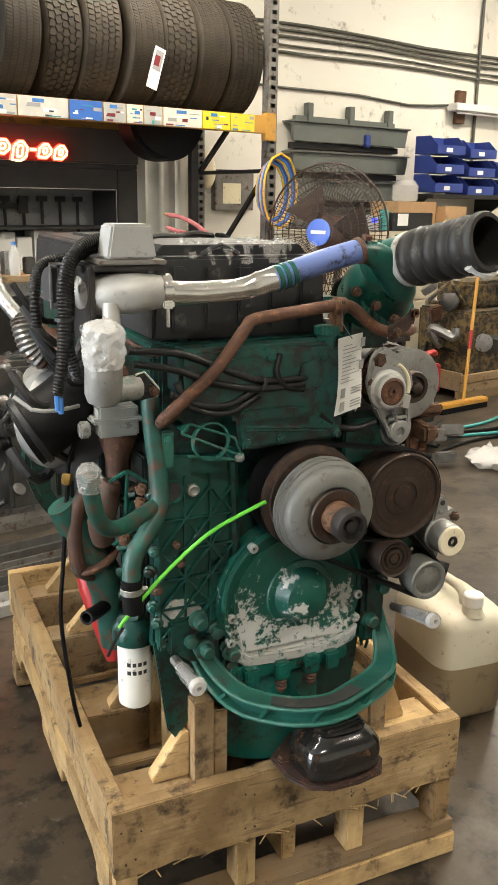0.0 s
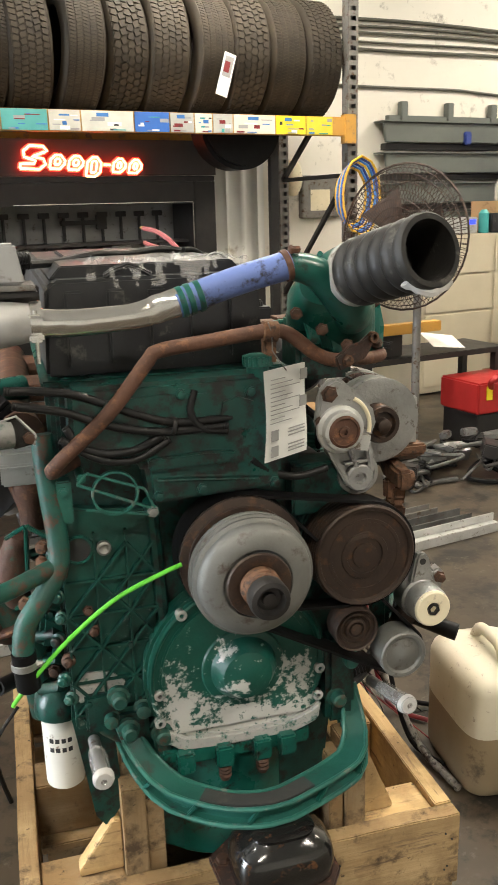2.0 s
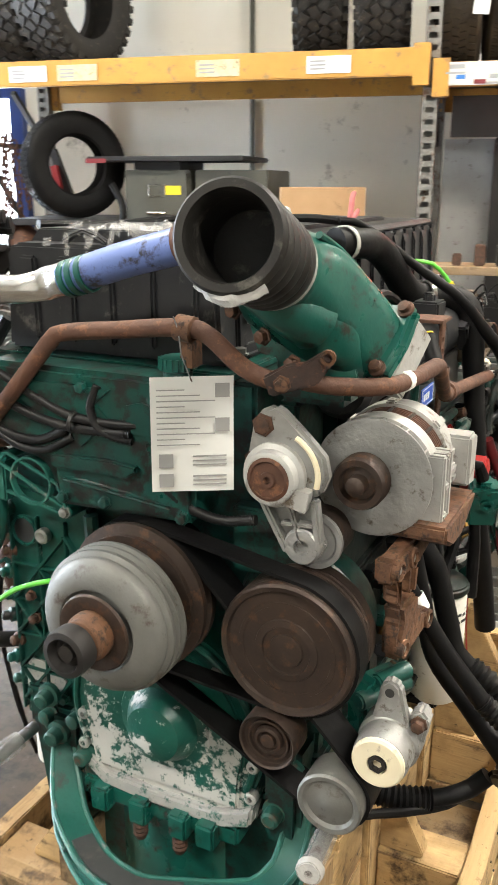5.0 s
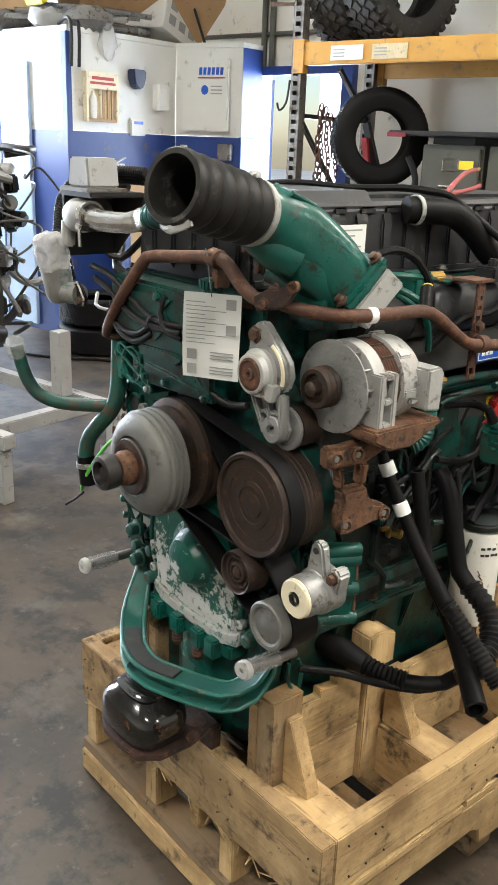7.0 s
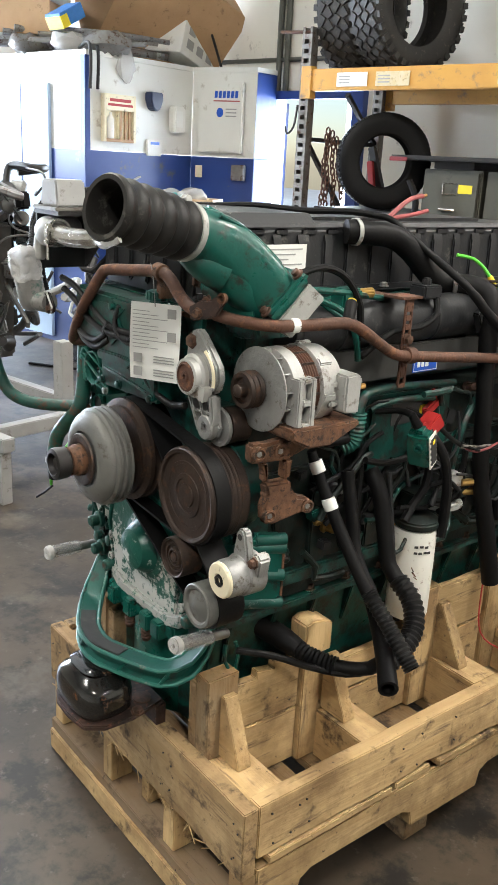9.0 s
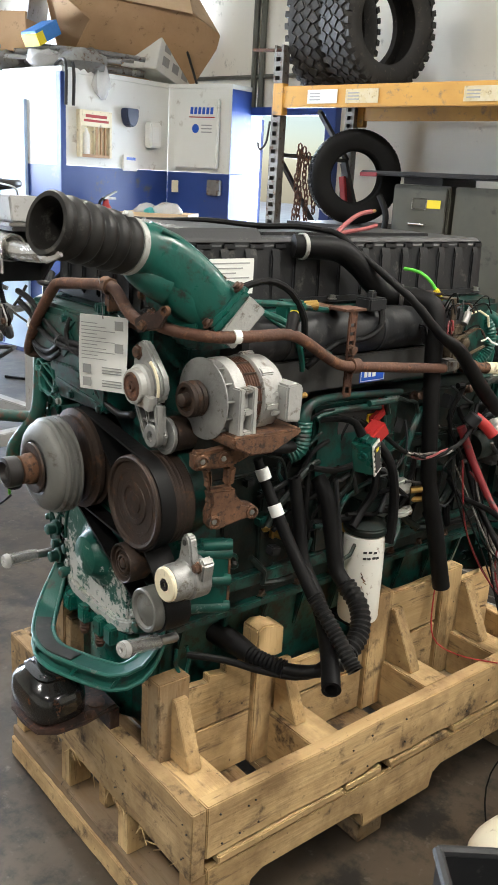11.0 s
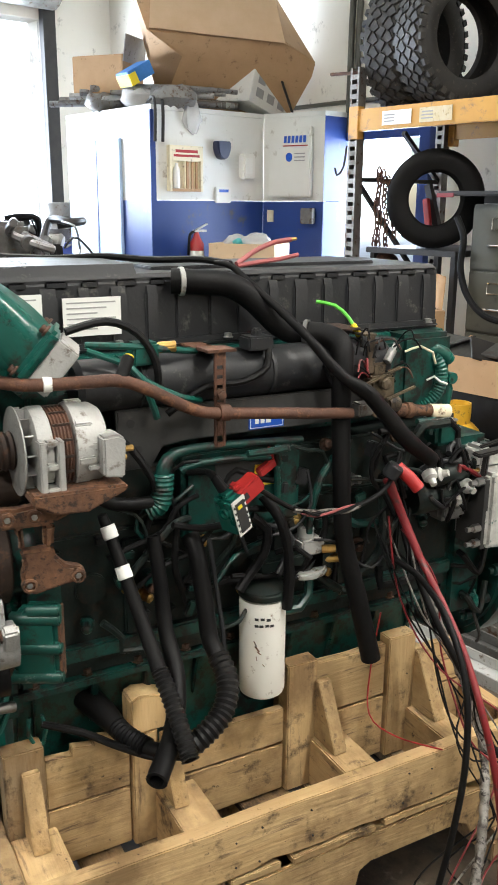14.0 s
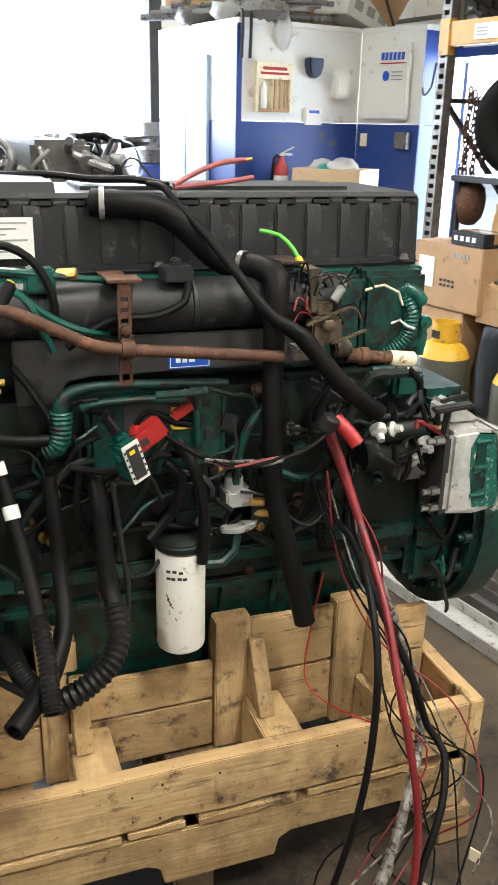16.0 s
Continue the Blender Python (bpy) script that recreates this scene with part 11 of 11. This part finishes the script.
def plain_crate(u0, u1, v0, v1, h, label):
    o = thing("wooden_crate", ((u0 + u1) / 2, (v0 + v1) / 2, 0), label, "crate", room=True)
    for v in (v0, v1 - 0.04):
        for k in range(2):
            part("board", G().box(u0, u1, v, v + 0.035, 0.08 + k * (h - 0.08) / 2, 0.07 + (k + 1) * (h - 0.08) / 2), M_WDARK, o, bevel=0.004)
    for u in (u0, u1 - 0.04):
        part("board", G().box(u, u + 0.035, v0 + 0.037, v1 - 0.042, 0.08, h), M_WDARK, o, bevel=0.004)
    for v in (v0, (v0 + v1) / 2, v1 - 0.09):
        part("skid", G().box(u0, u1, v, v + 0.09, 0, 0.078), M_WDARK, o, bevel=0.004)
    part("deck", G().box(u0 + 0.04, u1 - 0.04, v0 + 0.04, v1 - 0.045, 0.08, 0.10), M_WDARK, o)


plain_crate(5.75, 7.4, 4.7, 5.7, 0.24, "weathered crate under the yellow engine")
junk_engine("old_engine", (6.5, 5.2, 0.10), (1.2, 0.8, 0.88), M_OLDYEL, "greasy old yellow engine on a crate", 4)
br = thing("push_broom", (5.55, 4.55, 0), "push broom with an orange wooden handle", "broom", room=True)
part("handle", G().cyl((5.52, 4.50, 0.09), (5.72, 4.62, 1.15), 0.014, 10), M_ORANGE, br, "orange painted handle")
part("red_sleeve", G().cyl((5.597, 4.546, 0.50), (5.625, 4.563, 0.65), 0.0155, 10), M_RED, br)
part("head", G().box(5.22, 5.80, 4.46, 4.54, 0.045, 0.085), M_ORANGE, br, bevel=0.008)
part("bristles", G().box(5.23, 5.79, 4.465, 4.535, 0.0, 0.044), M_BLACKR, br)
for i in range(4):
    pts = [(4.3 + 0.35 * k + 0.1 * i, 3.7 + 0.16 * i + 0.10 * math.sin(k * 1.1 + i), 0.014) for k in range(8)]
    solo("floor_hose", G().tube(pts, 0.012, 8), (M_BLACKR, M_TEAL)[i % 2], "dark air hose lying on the floor", "hose", "floor hoses", room=True)
solo("crumpled_wrap", G().ball((4.45, 3.35, 0.06), 0.14, 16, (1.3, 1, 0.42)), M_WRAP, "crumpled white wrap on the floor", "wrap", room=True, rough=0.05, sharp=60)

# heap of parts, red box and stands behind the alternator
hp2 = thing("parts_heap", (4.2, 4.0, 0), "heap of black cables and greasy metal parts", "heap", room=True)
random.seed(14)
for i in range(46):
    c = Vector((4.15 + random.gauss(0, 0.30), 4.05 + random.gauss(0, 0.18), 0))
    c.z = max(0.02, 0.30 - 0.5 * abs(c.x - 4.15) - 0.5 * abs(c.y - 4.05)) * random.uniform(0.3, 1)
    if i % 2:
        pts = [c + Vector((random.uniform(-0.2, 0.2), random.uniform(-0.15, 0.15), random.uniform(-0.02, 0.06))) for q in range(5)]
        pts = [(p[0], p[1], max(0.012, p[2])) for p in pts]
        part("cable", G().tube(pts, random.uniform(0.008, 0.016), 7), (M_BLACKR, M_DARKST, M_PILE)[i % 3], hp2)
    else:
        w = random.uniform(0.03, 0.09)
        part("casting", G().box(-w, w, -w * 0.6, w * 0.6, -w * 0.5, w * 0.5, Matrix.Translation((c.x, c.y, max(w, c.z))) @ Matrix.Rotation(random.uniform(-1, 1), 4, "Z") @ Matrix.Rotation(random.uniform(-0.5, 0.5), 4, "X")), (M_PILE, M_DARKST, M_STEEL)[i % 3], hp2, bevel=0.008)
rbx = thing("red_tool_case", (4.65, 4.35, 0), "red steel tool case standing open", "tool case", room=True)
part("body", G().box(4.48, 5.05, 4.35, 4.75, 0.24, 0.46), M_RED, rbx, bevel=0.012)
part("stand", G().box(4.5, 5.03, 4.37, 4.73, 0.0, 0.238), M_DARKST, rbx, bevel=0.006)
part("handle", G().tube([(4.6, 4.36, 0.42), (4.55, 4.28, 0.50), (4.80, 4.26, 0.58), (4.95, 4.34, 0.55)], 0.022, 10), M_RED, rbx)
part("yellow_tag", G().box(4.55, 4.60, 4.342, 4.3485, 0.34, 0.44), M_LABY, rbx)
wt = thing("work_table", (4.4, 4.9, 0), "dark steel work table with a white sheet of plastic", "table", room=True)
part("top", G().box(3.75, 5.0, 4.65, 5.1, 0.60, 0.64), M_DARKST, wt, bevel=0.004)
for u in (3.8, 4.95):
    for v in (4.7, 5.05):
        part("leg", G().box(u - 0.025, u + 0.025, v - 0.025, v + 0.025, 0, 0.6), M_DARKST, wt)
part("white_sheet", G().prism([(0, 0), (0.30, -0.02), (0.36, 0.20), (0.06, 0.24)], (4.30, 4.62, 0.70), (1, 0.1, -0.12), (0, 0.8, 0.25), 0.006), M_WHITE, wt, "white plastic sheet", bevel=0.002)
part("vice", G().box(3.9, 4.1, 4.7, 4.95, 0.642, 0.80).cyl((3.95, 4.62, 0.74), (3.95, 5.0, 0.74), 0.03, 10), M_DARKST, wt, bevel=0.01)
part("wood_block", G().box(3.78, 4.4, 4.66, 4.74, 0.80, 0.87), M_ORANGE, wt, bevel=0.005)
pst = thing("steel_post", (3.4, 4.6, 0), "free-standing punched steel post", "post", room=True)
g = G().box(3.385, 3.39, 4.60, 4.66, 0, 1.12).box(3.445, 3.45, 4.60, 4.66, 0, 1.12)
z = 0.0
while z < 1.1:
    g.box(3.39, 3.445, 4.60, 4.604, z, z + 0.03)
    z += 0.055
g.box(3.34, 3.50, 4.55, 4.71, 0, 0.01)
part("post", g, M_GALV, pst)

# engine stands and stripped engines towards the roller door
def stand(u0, u1, v0, v1, h, label):
    o = thing("engine_stand", ((u0 + u1) / 2, (v0 + v1) / 2, 0), label, "engine stand", room=True)
    for v in (v0, v1):
        part("rail", G().box(u0, u1, v - 0.035, v + 0.035, 0.28, 0.35), M_PANELL, o, bevel=0.005)
    for u in (u0 + 0.2, u1 - 0.2):
        part("cross_tube", G().box(u - 0.035, u + 0.035, v0 + 0.036, v1 - 0.036, 0.28, 0.35), M_PANELL, o, bevel=0.005)
    for u in (u0 + 0.06, u1 - 0.06):
        for v in (v0, v1):
            part("leg", G().box(u - 0.03, u + 0.03, v - 0.03, v + 0.03, 0.0, 0.279), M_PANELL, o, bevel=0.004)
    for u in (u0 + 0.35, u1 - 0.35):
        for v in (v0 + 0.1, v1 - 0.1):
            part("upright", G().box(u - 0.04, u + 0.04, v - 0.04, v + 0.04, 0.351, h), M_PANELL, o, bevel=0.004)
    return o


stand(-3.1, -0.95, 2.35, 3.05, 0.70, "grey welded engine stand")
ENGINE_GREYS = (M_PILE, M_DARKST, M_BLACKR, M_GRIME, M_STEEL, M_ALU, M_BLACKP, M_PILE)
junk_engine("stripped_engine", (-2.62, 2.95, 0.42), (1.25, 0.85, 1.16), M_PILE, "stripped dark engine on a stand", 11, n=330, bulk=0.72, fine=0.55, palette=ENGINE_GREYS)
junk_engine("stripped_engine", (1.72, 4.40, 0.02), (0.62, 0.6, 0.80), M_PILE, "stripped grey engine near the steel channels", 19, n=190, bulk=0.6, fine=0.6, palette=ENGINE_GREYS)
junk_engine("stripped_engine", (-5.4, 3.7, 0.55), (1.1, 1.5, 0.95), M_PILE, "distant stripped engine by the open door", 23, n=60)
stand(-6.1, -4.7, 2.9, 4.5, 0.55, "grey engine stand by the door")
for i, (u, v, h) in enumerate(((-6.0, 5.38, 1.72), (-6.25, 4.9, 1.3))):
    dr = thing("drum_stack", (u, v, 0), "stack of blue and grey drums by the door", "drums", room=True)
    k, z = 0, 0.0
    while z < h - 0.2:
        part("drum", G().lathe([(0, 0), (0.19, 0), (0.2, 0.01), (0.2, 0.13), (0.207, 0.14), (0.2, 0.15), (0.2, 0.27), (0.207, 0.28), (0.2, 0.29), (0.2, 0.41), (0.19, 0.42), (0, 0.42)], (u, v, z), (0, 0, 1), 24), (M_BINB, M_GALV)[k % 2], dr)
        z += 0.425
        k += 1
copy_thing(lean, RM @ pose(-3.15, 4.85, 0.11, 0, 90, 0) @ Matrix.Translation((0, 0, -0.30)))
copy_thing(lean, RM @ pose(-3.15, 4.87, 0.34, 0, 90, 0) @ Matrix.Translation((0, 0, -0.30)))
bt = thing("work_bench", (1.9, 5.1, 0), "cluttered wooden bench behind the engine", "bench", room=True)
part("top", G().box(1.3, 3.2, 4.95, 5.28, 1.16, 1.20), M_WDARK, bt, bevel=0.004)
for u in (1.35, 3.15):
    for v in (5.0, 5.24):
        part("leg", G().box(u - 0.03, u + 0.03, v - 0.03, v + 0.03, 0, 1.16), M_DARKST, bt)
wbt = thing("water_bottle", (1.93, 5.0, 1.2), "small clear water bottle with a blue cap", "bottle", room=True)
part("bottle", G().lathe([(0, 0), (0.032, 0), (0.034, 0.01), (0.034, 0.12), (0.028, 0.14), (0.014, 0.17), (0.014, 0.18)], (1.93, 5.0, 1.2), (0, 0, 1), 16), M_FILM, wbt)
part("cap", G().cyl((1.93, 5.0, 1.38), (1.93, 5.0, 1.395), 0.015, 12), M_PALEBLUE, wbt)
random.seed(41)
for i in range(14):
    u, w, h = 1.45 + 0.12 * i, random.uniform(0.03, 0.08), random.uniform(0.04, 0.14)
    solo("bench_part", G().box(u - w / 2, u + w / 2, 5.05, 5.05 + random.uniform(0.05, 0.15), 1.2, 1.2 + h), random.choice((M_PILE, M_DARKST, M_ALU, M_BOLT)), "small metal part on the bench", "part", "parts on the bench", room=True, bevel=0.006)
